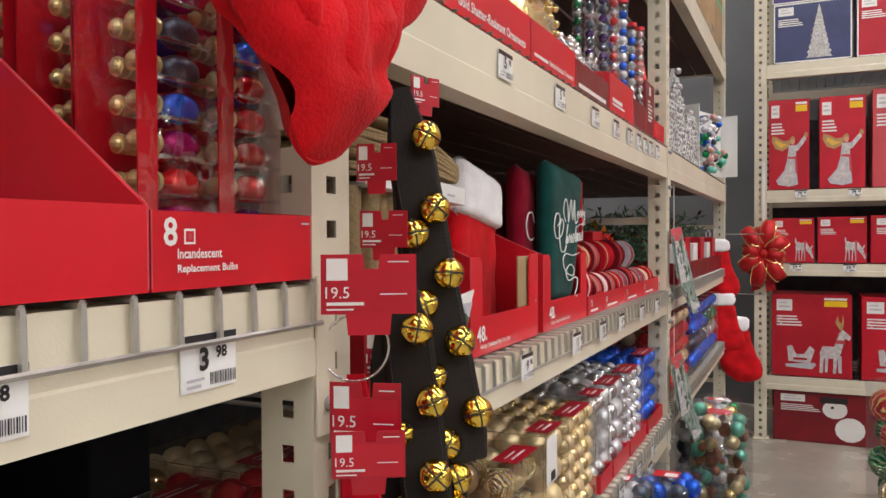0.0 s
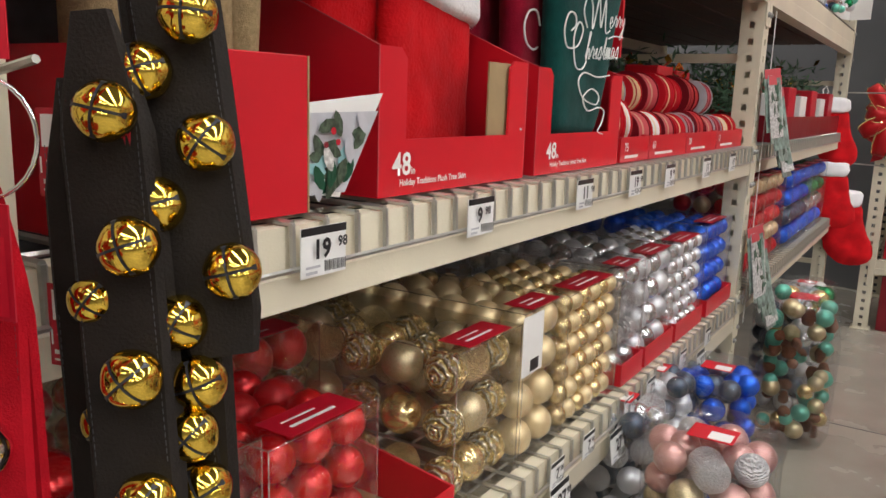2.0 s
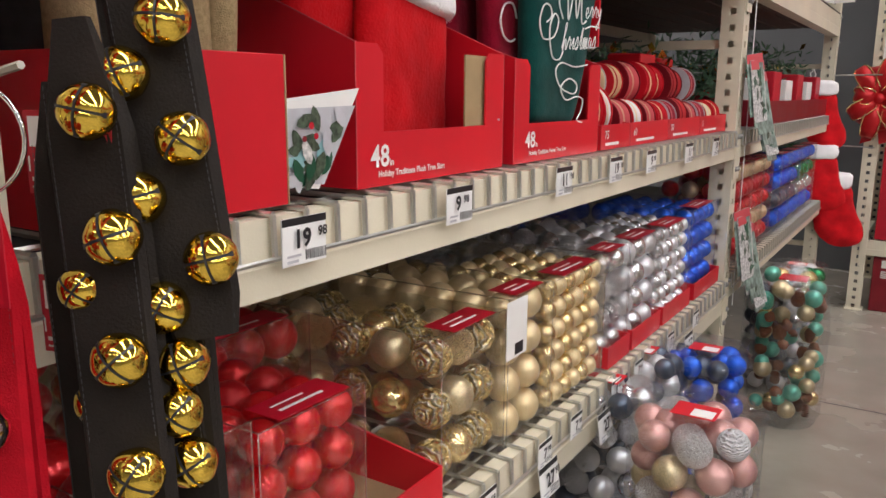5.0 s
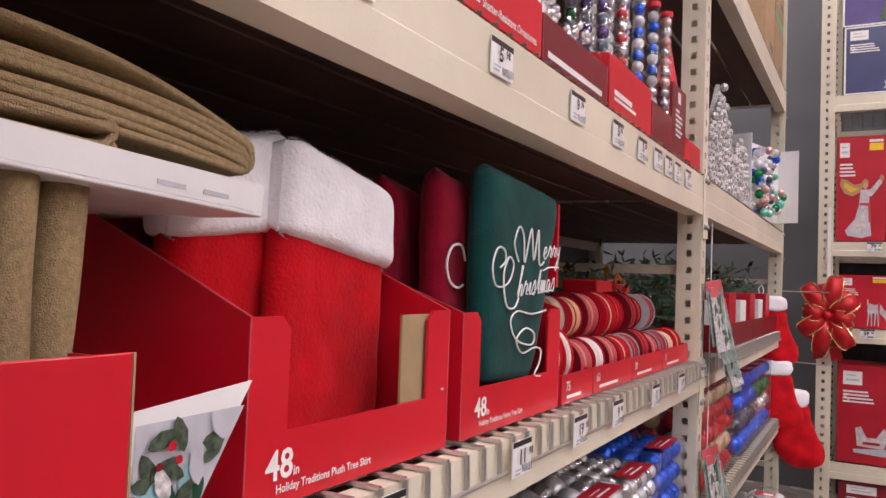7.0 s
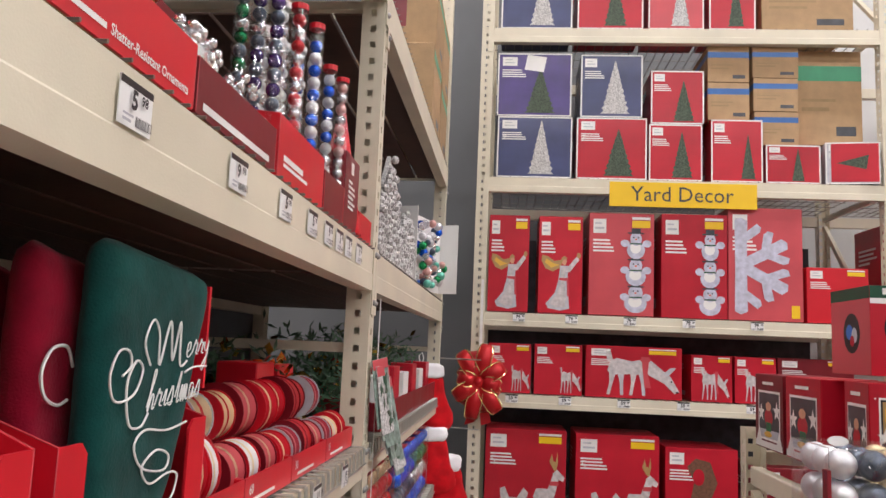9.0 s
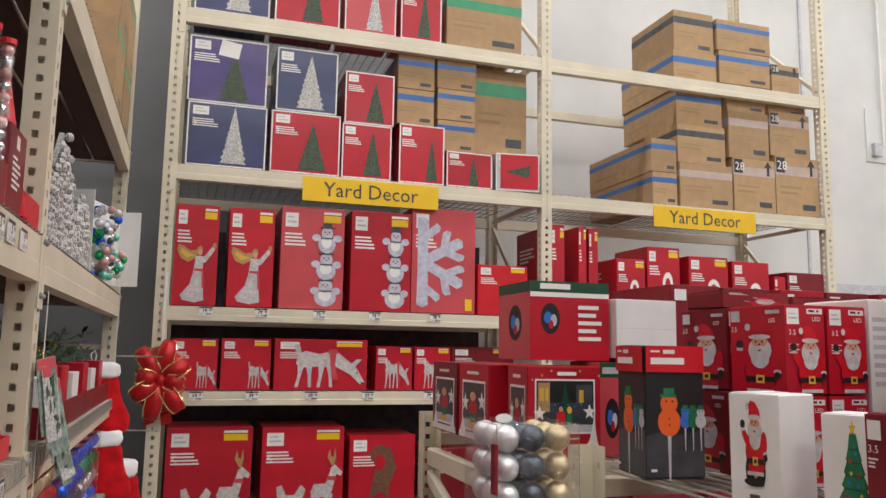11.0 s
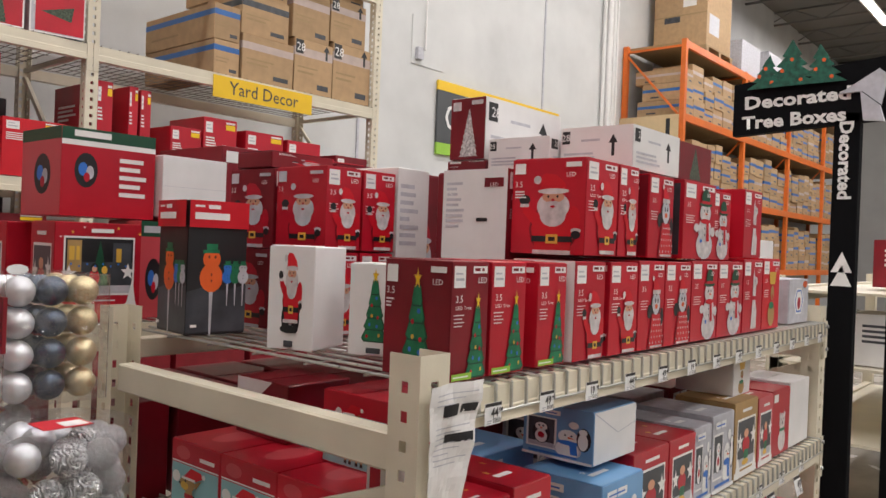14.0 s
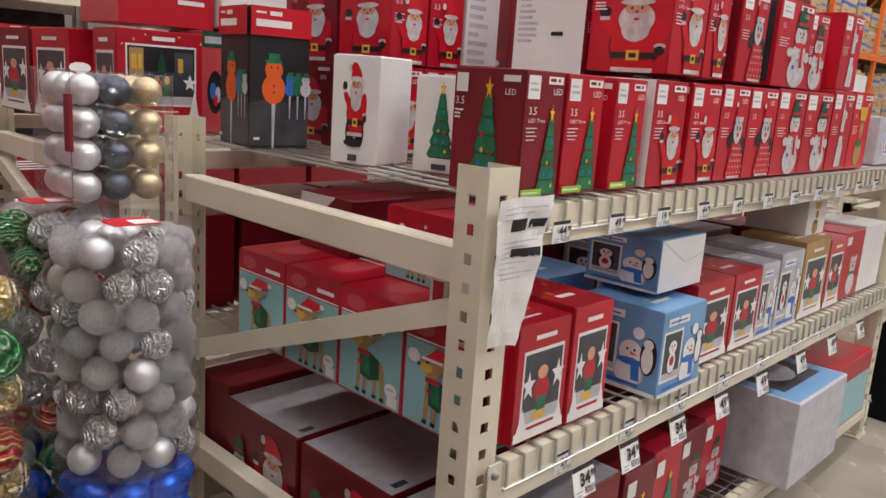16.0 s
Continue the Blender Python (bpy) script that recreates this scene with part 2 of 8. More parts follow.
BALLS["pearl"] = patterned("ribbed_white_ornament", (0.68, 0.66, 0.68), (0.84, 0.83, 0.85), 1.8, "BANDS", 0.35, 0.2)
GLITTER = material("matte_silver_glitter", (0.5, 0.49, 0.48), 0.5, 0.25, vary=0.45, scale=120, bump=0.6, bscale=160)
LEAFPK = material("grey_green_gift_print", (0.2, 0.27, 0.235), 0.4, vary=0.7, scale=45)


# ---- mesh helpers ----
class M:
    def __init__(self):
        self.v, self.f, self.smooth = [], [], False

    def add(self, verts, faces):
        n = len(self.v)
        self.v += [tuple(p) for p in verts]
        self.f += [tuple(n + i for i in f) for f in faces]
        return self

    def box(self, x0, y0, z0, x1, y1, z1):
        v = [(x, y, z) for z in (z0, z1) for y in (y0, y1) for x in (x0, x1)]
        return self.add(v, [(0, 2, 3, 1), (4, 5, 7, 6), (0, 1, 5, 4), (2, 6, 7, 3), (0, 4, 6, 2), (1, 3, 7, 5)])

    def cbox(self, x0, y0, z0, x1, y1, z1, c=0.002):
        """A box with chamfered edges."""
        lo, hi = (x0, y0, z0), (x1, y1, z1)
        v, key = [], {}
        for sx in (0, 1):
            for sy in (0, 1):
                for sz in (0, 1):
                    s = (sx, sy, sz)
                    for a in range(3):
                        p = [hi[i] - c if s[i] else lo[i] + c for i in range(3)]
                        p[a] = hi[a] if s[a] else lo[a]
                        key[s, a] = len(v)
                        v.append(p)
        f = []
        for a in range(3):
            b, d = (a + 1) % 3, (a + 2) % 3
            for sa in (0, 1):
                q = []
                for sb, sd in ((0, 0), (1, 0), (1, 1), (0, 1)):
                    s = [0, 0, 0]
                    s[a], s[b], s[d] = sa, sb, sd
                    q.append(key[tuple(s), a])
                f.append(q if sa else q[::-1])
            for sb in (0, 1):
                for sd in (0, 1):
                    s0, s1 = [0, 0, 0], [0, 0, 0]
                    s0[a], s1[a] = 0, 1
                    s0[b] = s1[b] = sb
                    s0[d] = s1[d] = sd
                    q = [key[tuple(s0), b], key[tuple(s1), b], key[tuple(s1), d], key[tuple(s0), d]]
                    f.append(q if sb == sd else q[::-1])
        for sx in (0, 1):
            for sy in (0, 1):
                for sz in (0, 1):
                    q = [key[(sx, sy, sz), a] for a in range(3)]
                    f.append(q if (sx + sy + sz) % 2 else q[::-1])
        return self.add(v, f)

    def rod(self, p, q, r, n=6, r2=None):
        p, q = Vector(p), Vector(q)
        u = (q - p).normalized()
        a = u.orthogonal().normalized()
        b = u.cross(a)
        r2 = r if r2 is None else r2
        ring = [(math.cos(2 * math.pi * k / n), math.sin(2 * math.pi * k / n)) for k in range(n)]
        v = [p + (a * c + b * s) * r for c, s in ring] + [q + (a * c + b * s) * r2 for c, s in ring]
        f = [(k, (k + 1) % n, n + (k + 1) % n, n + k) for k in range(n)] + [tuple(range(n))[::-1], tuple(range(n, 2 * n))]
        return self.add(v, f)

    def tube(self, pts, r, n=6, closed=False):
        pts = [Vector(p) for p in pts]
        v, f, k = [], [], len(pts)
        up = None
        for i, p in enumerate(pts):
            t = (pts[(i + 1) % k] - pts[i - 1]) if closed or 0 < i < k - 1 else (pts[1] - pts[0] if i == 0 else pts[-1] - pts[-2])
            t.normalize()
            a = t.orthogonal().normalized() if up is None else (up - t * up.dot(t)).normalized()
            up = a
            b = t.cross(a)
            v += [p + (a * math.cos(2 * math.pi * j / n) + b * math.sin(2 * math.pi * j / n)) * r for j in range(n)]
        for i in range(k if closed else k - 1):
            for j in range(n):
                a0, b0 = i * n + j, i * n + (j + 1) % n
                a1, b1 = ((i + 1) % k) * n + j, ((i + 1) % k) * n + (j + 1) % n
                f.append((a0, b0, b1, a1))
        if not closed:
            f += [tuple(range(n))[::-1], tuple(range((k - 1) * n, k * n))]
        return self.add(v, f)

    def ball(self, c, r, nu=12, nv=8, sz=1.0):
        v = [(c[0], c[1], c[2] - r * sz)]
        for i in range(1, nv):
            a = -math.pi / 2 + math.pi * i / nv
            v += [(c[0] + r * math.cos(a) * math.cos(2 * math.pi * j / nu), c[1] + r * math.cos(a) * math.sin(2 * math.pi * j / nu), c[2] + r * sz * math.sin(a)) for j in range(nu)]
        v.append((c[0], c[1], c[2] + r * sz))
        f = [(0, 1 + (j + 1) % nu, 1 + j) for j in range(nu)]
        for i in range(nv - 2):
            f += [(1 + i * nu + j, 1 + i * nu + (j + 1) % nu, 1 + (i + 1) * nu + (j + 1) % nu, 1 + (i + 1) * nu + j) for j in range(nu)]
        f += [(len(v) - 1, 1 + (nv - 2) * nu + j, 1 + (nv - 2) * nu + (j + 1) % nu) for j in range(nu)]
        return self.add(v, f)

    def lathe(self, prof, n=24, c=(0, 0)):
        v = [(c[0] + r * math.cos(2 * math.pi * j / n), c[1] + r * math.sin(2 * math.pi * j / n), z) for r, z in prof for j in range(n)]
        f = [(i * n + j, i * n + (j + 1) % n, (i + 1) * n + (j + 1) % n, (i + 1) * n + j) for i in range(len(prof) - 1) for j in range(n)]
        return self.add(v, f)

    def prism(self, pts, axis, a0, a1):
        """A closed outline in the two other axes, drawn out along axis."""
        def at(p, h):
            return {0: (h, p[0], p[1]), 1: (p[0], h, p[1]), 2: (p[0], p[1], h)}[axis]
        n = len(pts)
        v = [at(p, a0) for p in pts] + [at(p, a1) for p in pts]
        return self.add(v, [tuple(range(n)), tuple(range(n, 2 * n))[::-1]] + [(k, n + k, n + (k + 1) % n, (k + 1) % n) for k in range(n)])

    def mesh(self, name, mat):
        me = bpy.data.meshes.new(name)
        me.from_pydata(self.v, [], self.f)
        me.materials.append(mat)
        bm = bmesh.new()
        bm.from_mesh(me)
        bmesh.ops.recalc_face_normals(bm, faces=bm.faces)
        bm.to_mesh(me)
        bm.free()
        if self.smooth:
            for p in me.polygons:
                p.use_smooth = True
        return me


def part(name, m, mat, parent=None, label="", smooth=False):
    if isinstance(m, M):
        m.smooth = smooth
        m = m.mesh(name, mat)
    ob = new(name, m)
    ob.parent = parent
    return tagged(ob, label)


def thing(name, label, category, at=(0, 0, 0), turn=0.0, group="", kind="", tilt=(0, 0)):
    ob = new(name)
    ob.empty_display_size = 0.1
    ob.matrix_world = pose(*at, tilt[0], tilt[1], turn)
    return tagged(ob, label, category, group, kind)


def solid(name, m, mat, label, category, kind="structure", smooth=False):
    return tagged(part(name, m, mat, None, label, smooth), "", category, "", kind)


TEXTS = {}


def text_mesh(body, mat, bold=0.0):
    """Letters of the built-in font, 1 high, from the origin on in the xz plane."""
    if (body, mat.name, bold) not in TEXTS:
        cu = bpy.data.curves.new("letters", "FONT")
        cu.body, cu.resolution_u, cu.extrude, cu.offset = body, 2, 0.0, bold
        ob = new("letters", cu)
        bpy.context.view_layer.update()
        me = bpy.data.meshes.new_from_object(ob.evaluated_get(bpy.context.evaluated_depsgraph_get()))
        bpy.data.objects.remove(ob)
        bpy.data.curves.remove(cu)
        co = np.array([v.co for v in me.vertices])
        lo, hi = co.min(0), co.max(0)
        for v in me.vertices:
            v.co = ((v.co.x - lo[0]) / (hi[1] - lo[1]), 0, (v.co.y - lo[1]) / (hi[1] - lo[1]))
        me.materials.clear()
        me.materials.append(mat)
        TEXTS[body, mat.name, bold] = me, (hi[0] - lo[0]) / (hi[1] - lo[1])
    return TEXTS[body, mat.name, bold]


def letters(body, mat, parent, o, u, v, height, width=None, name="lettering", bold=0.0):
    """A line of words at o, along u, upright along v."""
    me, wide = text_mesh(body, mat, bold)
    ob = new(name, me)
    ob.parent = parent
    u, v = Vector(u).normalized(), Vector(v).normalized()
    sx = height if width is None else width / wide
    n = u.cross(v)
    ob.matrix_basis = Matrix(((u[0] * sx, -n[0], v[0] * height, o[0]), (u[1] * sx, -n[1], v[1] * height, o[1]), (u[2] * sx, -n[2], v[2] * height, o[2]), (0, 0, 0, 1)))
    return ob


# ---- printed pictures: shapes in a unit square, each with its ink ----
def oval(cx, cy, rx, ry, n=14):
    return [(cx + rx * math.cos(2 * math.pi * k / n), cy + ry * math.sin(2 * math.pi * k / n)) for k in range(n)]


def rect(x0, y0, x1, y1):
    return [(x0, y0), (x1, y0), (x1, y1), (x0, y1)]


def star(cx, cy, r, n=5, inner=0.42):
    return [(cx + r * (1 if k % 2 == 0 else inner) * math.sin(math.pi * k / n), cy + r * (1 if k % 2 == 0 else inner) * math.cos(math.pi * k / n)) for k in range(2 * n)]


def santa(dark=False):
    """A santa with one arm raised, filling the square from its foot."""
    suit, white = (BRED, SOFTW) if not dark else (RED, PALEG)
    return [(DRED, oval(0.55, 0.3, 0.37, 0.32)), (BLACK, oval(0.1, 0.66, 0.09, 0.06)), (suit, [(0.05, 0.6), (0.16, 0.6), (0.36, 0.46), (0.3, 0.3), (0.08, 0.5)]), (white, [(0.03, 0.57), (0.17, 0.57), (0.17, 0.61), (0.03, 0.61)]),
            (suit, oval(0.55, 0.3, 0.33, 0.3, 18)), (suit, [(0.3, 0.0), (0.8, 0.0), (0.86, 0.25), (0.24, 0.25)]), (suit, oval(0.86, 0.42, 0.1, 0.16)), (white, oval(0.9, 0.29, 0.08, 0.03)), (BLACK, oval(0.9, 0.24, 0.07, 0.05)),
            (suit, [(0.33, 0.74), (0.77, 0.74), (0.72, 0.86), (0.58, 0.96), (0.42, 0.98), (0.3, 0.9), (0.36, 0.86)]), (white, oval(0.55, 0.58, 0.25, 0.17, 18)), (white, oval(0.55, 0.47, 0.2, 0.14)), (SKIN, oval(0.55, 0.69, 0.17, 0.07)),
            (white, oval(0.55, 0.76, 0.24, 0.035)), (white, oval(0.3, 0.9, 0.06, 0.05)), (white, [(0.38, 0.62), (0.55, 0.645), (0.72, 0.62), (0.66, 0.585), (0.55, 0.6), (0.44, 0.585)]), (RED, oval(0.55, 0.655, 0.025, 0.018, 8)), (RED, oval(0.55, 0.575, 0.04, 0.014, 8)),
            (BLACK, rect(0.24, 0.15, 0.86, 0.22)), (GOLDP, rect(0.46, 0.13, 0.64, 0.24)), (BLACK, rect(0.5, 0.16, 0.6, 0.21)), (white, rect(0.26, 0.0, 0.84, 0.05)), (BLACK, oval(0.48, 0.695, 0.018, 0.018, 6)), (BLACK, oval(0.62, 0.695, 0.018, 0.018, 6))]


def penguin():
    s = [(BLACK, oval(0.5, 0.58, 0.27, 0.2)), (BLACK, oval(0.16, 0.5, 0.12, 0.1)), (BLACK, oval(0.86, 0.42, 0.09, 0.13)), (DRED, [(0.1, 0.0), (0.95, 0.0), (0.77, 0.48), (0.3, 0.48)]), (BRED, [(0.14, 0.01), (0.91, 0.01), (0.74, 0.46), (0.32, 0.46)]), (PALEG, oval(0.42, 0.62, 0.13, 0.13)), (PALEG, oval(0.6, 0.62, 0.13, 0.13)),
         (PALEG, oval(0.51, 0.54, 0.15, 0.09)), (ORANGEP, oval(0.51, 0.57, 0.08, 0.035)), (SOFTW, rect(0.3, 0.74, 0.72, 0.8)), (BRED, [(0.32, 0.8), (0.7, 0.8), (0.5, 0.93), (0.3, 0.98), (0.34, 0.9)]), (SOFTW, oval(0.3, 0.96, 0.05, 0.035)), (BLACK, oval(0.44, 0.65, 0.03, 0.035, 8)), (BLACK, oval(0.58, 0.65, 0.03, 0.035, 8)), (SOFTW, rect(0.2, 0.0, 0.86, 0.03))]
    return s + [(SOFTW, oval(0.5 + (0.16 - 0.02 * j) * (i - 2) + 0.05 * (j % 2), 0.07 + 0.08 * j, 0.024, 0.018, 7)) for i in range(5) for j in range(5)]


def snowman():
    return [(PALEG, oval(0.5, 0.18, 0.37, 0.2, 18)), (SOFTW, oval(0.48, 0.18, 0.33, 0.18, 18)), (PALEG, oval(0.5, 0.4, 0.3, 0.17, 18)), (SOFTW, oval(0.48, 0.4, 0.26, 0.15, 18)), (SOFTW, oval(0.12, 0.42, 0.12, 0.06)), (SOFTW, oval(0.86, 0.38, 0.1, 0.07)), (PALEG, oval(0.5, 0.64, 0.25, 0.14, 18)), (SOFTW, oval(0.48, 0.64, 0.22, 0.12, 18)),
            (DKGREEN, oval(0.5, 0.76, 0.3, 0.03)), (DKGREEN, oval(0.5, 0.86, 0.19, 0.12)), (RED, rect(0.31, 0.77, 0.69, 0.81)), (BRED, oval(0.5, 0.52, 0.22, 0.035)), (BRED, [(0.56, 0.24), (0.68, 0.24), (0.64, 0.52), (0.54, 0.52)]), (BLACK, oval(0.42, 0.67, 0.024, 0.022, 6)), (BLACK, oval(0.56, 0.67, 0.024, 0.022, 6)),
            (ORANGEP, [(0.48, 0.65), (0.6, 0.62), (0.48, 0.61)]), (BLACK, oval(0.46, 0.42, 0.022, 0.018, 6)), (BLACK, oval(0.46, 0.33, 0.022, 0.018, 6)), (BLUEP, oval(0.3, 0.24, 0.05, 0.03))]


def blow_tree():
    s = []
    for k in range(5):
        z, w = 0.16 * k, 0.46 * (1 - 0.17 * k)
        s += [(DKGREEN, [(0.5 - w, z + 0.05), (0.5 - w * 0.8, z), (0.5 + w * 0.8, z), (0.5 + w, z + 0.05), (0.5 + w * 0.62, z + 0.2), (0.5 - w * 0.62, z + 0.2)]),
              (GREEN, [(0.5 - w * 0.93, z + 0.055), (0.5 - w * 0.7, z + 0.018), (0.5 + w * 0.66, z + 0.018), (0.5 + w * 0.84, z + 0.055), (0.5 + w * 0.54, z + 0.19), (0.5 - w * 0.58, z + 0.19)])]
    s += [(GOLDP, star(0.5, 0.9, 0.11)), (YELLOW, star(0.5, 0.9, 0.075))]
    return s + [(ink, oval(x, y, 0.045, 0.026, 8)) for ink, x, y in ((BLUEP, 0.34, 0.24), (RED, 0.62, 0.34), (RED, 0.4, 0.5), (BLUEP, 0.56, 0.6), (GOLDP, 0.68, 0.1), (RED, 0.26, 0.08), (BLUEP, 0.6, 0.22), (GOLDP, 0.42, 0.36))]


def fir(ink):
    rng = random.Random(5)
    left, right = [], []
    for k in range(9):
        z, w = 0.04 + 0.1 * k, 0.36 * (1 - k / 9.2)
        left += [(0.5 - w - 0.02 * rng.random(), z), (0.5 - w * 0.82, z + 0.05)]
        right += [(0.5 + w + 0.02 * rng.random(), z), (0.5 + w * 0.82, z + 0.05)]
    return [(ink, left + [(0.5, 0.97)] + right[::-1])]


def angel():
    """A gowned angel with spread golden wings, one arm raised."""
    return [(FAWN, [(0.02, 0.66), (0.12, 0.56), (0.3, 0.52), (0.5, 0.58), (0.52, 0.68), (0.34, 0.66), (0.18, 0.72), (0.04, 0.74)]), (GOLDP, [(0.1, 0.64), (0.26, 0.57), (0.46, 0.61), (0.32, 0.63), (0.14, 0.69)]),
            (PALEG, [(0.14, 0.1), (0.2, 0.04), (0.5, 0.01), (0.72, 0.04), (0.7, 0.16), (0.66, 0.4), (0.68, 0.6), (0.48, 0.6), (0.44, 0.4), (0.36, 0.24)]), (SOFTW, [(0.22, 0.1), (0.4, 0.05), (0.62, 0.06), (0.64, 0.2), (0.6, 0.42), (0.62, 0.58), (0.52, 0.58), (0.5, 0.38), (0.4, 0.22)]),
            (PINKR, [(0.46, 0.44), (0.68, 0.44), (0.72, 0.2), (0.66, 0.2), (0.64, 0.4), (0.46, 0.41)]), (SOFTW, [(0.6, 0.52), (0.66, 0.58), (0.9, 0.74), (0.94, 0.68), (0.72, 0.52)]), (FAWN, oval(0.93, 0.74, 0.05, 0.04, 8)), (SKIN, oval(0.58, 0.66, 0.06, 0.055)), (FAWN, [(0.5, 0.6), (0.51, 0.7), (0.58, 0.735), (0.65, 0.7), (0.62, 0.685), (0.55, 0.68)])]


def deer():
    """A white fawn with its head down to graze and a red bow at the neck."""
    s = []
    for x, f in ((0.14, -0.05), (0.24, 0.02), (0.4, -0.03), (0.5, 0.03)):
        s.append((PALEG if f > 0 else SOFTW, [(x - 0.035, 0.5), (x + 0.05, 0.5), (x + 0.03 + f * 0.4, 0.28), (x + 0.022 + f, 0.04), (x - 0.018 + f, 0.04), (x - 0.012 + f * 0.4, 0.28)]))
    return s + [(SOFTW, [(0.08, 0.52), (0.12, 0.72), (0.2, 0.78), (0.38, 0.72), (0.54, 0.78), (0.6, 0.62), (0.54, 0.46), (0.34, 0.46), (0.14, 0.44)]), (SOFTW, [(0.5, 0.76), (0.58, 0.8), (0.86, 0.44), (0.97, 0.14), (0.91, 0.1), (0.78, 0.3), (0.52, 0.52)]), (PALEG, [(0.76, 0.48), (0.84, 0.46), (0.93, 0.62), (0.86, 0.62)]),
                (SOFTW, [(0.08, 0.7), (0.15, 0.74), (0.12, 0.92), (0.06, 0.9)]), (PINKR, [(0.5, 0.82), (0.6, 0.82), (0.58, 0.5), (0.62, 0.2), (0.54, 0.2), (0.52, 0.5)]), (PINKR, oval(0.55, 0.76, 0.07, 0.06, 8)), (BLACK, oval(0.94, 0.13, 0.02, 0.02, 6)), (BLACK, oval(0.87, 0.34, 0.012, 0.02, 6))]


def sleigh():
    """A lit sleigh drawn by an antlered deer."""
    return [(PALEG, [(0.16, 0.1), (0.5, 0.08), (0.56, 0.14), (0.54, 0.17), (0.16, 0.14)]), (SOFTW, [(0.2, 0.18), (0.48, 0.16), (0.54, 0.34), (0.48, 0.4), (0.4, 0.28), (0.3, 0.28), (0.24, 0.4), (0.18, 0.38)]), (RED, rect(0.26, 0.2, 0.44, 0.23)),
            (SOFTW, [(0.6, 0.3), (0.64, 0.4), (0.82, 0.4), (0.88, 0.34), (0.84, 0.24), (0.64, 0.24)]), (SOFTW, [(0.61, 0.3), (0.66, 0.3), (0.64, 0.04), (0.6, 0.04)]), (PALEG, [(0.67, 0.28), (0.72, 0.28), (0.7, 0.05), (0.67, 0.05)]), (SOFTW, [(0.78, 0.3), (0.83, 0.3), (0.81, 0.04), (0.77, 0.04)]), (PALEG, [(0.83, 0.28), (0.88, 0.28), (0.88, 0.05), (0.84, 0.05)]),
            (SOFTW, [(0.78, 0.38), (0.88, 0.34), (0.93, 0.56), (0.86, 0.6)]), (SOFTW, [(0.84, 0.58), (0.9, 0.63), (1.0, 0.54), (0.98, 0.49), (0.9, 0.52)]), (PINKR, rect(0.81, 0.44, 0.92, 0.49)), (FAWN, [(0.86, 0.62), (0.8, 0.72), (0.83, 0.82), (0.85, 0.73), (0.88, 0.72), (0.9, 0.84), (0.91, 0.72), (0.89, 0.62)])]


def flake():
    """A snowflake whose middle lies near the edge of its box, so that four arms show."""
    s = []
    for k in range(4):
        a = math.pi * (0.5 - k / 3)
        c, d = math.cos(a), math.sin(a)
        def at(r, w):
            return 0.17 + 0.72 * (r * c - w * d), 0.48 + 0.43 * (r * d + w * c)
        s.append((ICE, [at(0, -0.11), at(0.94, -0.12), at(1.0, 0.0), at(0.94, 0.12), at(0, 0.11)]))
        for q in (-1, 1):
            if q * c < 0 and k in (0, 3) or k in (1, 2) or (k == 0 and q < 0) or (k == 3 and q > 0):
                tip = [at(0.42, 0), at(0.62, 0), at(0.88, q * 0.3), at(0.8, q * 0.38), at(0.7, q * 0.36)]
                if min(p[0] for p in tip) > 0.01:
                    s.append((ICE, tip))
    return s


def stacked_snowmen():
    s = []
    for k in range(3):
        z, q = 0.03 + 0.29 * k, 1 - 0.1 * k
        s += [(ICE, oval(0.6, z + 0.08, 0.25 * q, 0.1)), (ICE, oval(0.36, z + 0.15, 0.1, 0.04)), (ICE, oval(0.84, z + 0.15, 0.1, 0.04)), (WHITEP, oval(0.59, z + 0.1, 0.15 * q, 0.06)), (ICE, oval(0.6, z + 0.2, 0.16 * q, 0.075)), (DKGREEN, rect(0.46, z + 0.14, 0.74, z + 0.155)),
              (DGREY, rect(0.42, z + 0.255, 0.78, z + 0.27)), (DGREY, rect(0.5, z + 0.268, 0.7, z + 0.315)), (BLACK, oval(0.55, z + 0.215, 0.018, 0.01, 6)), (BLACK, oval(0.65, z + 0.215, 0.018, 0.01, 6)), (ORANGEP, oval(0.6, z + 0.195, 0.03, 0.009, 6))]
    return s


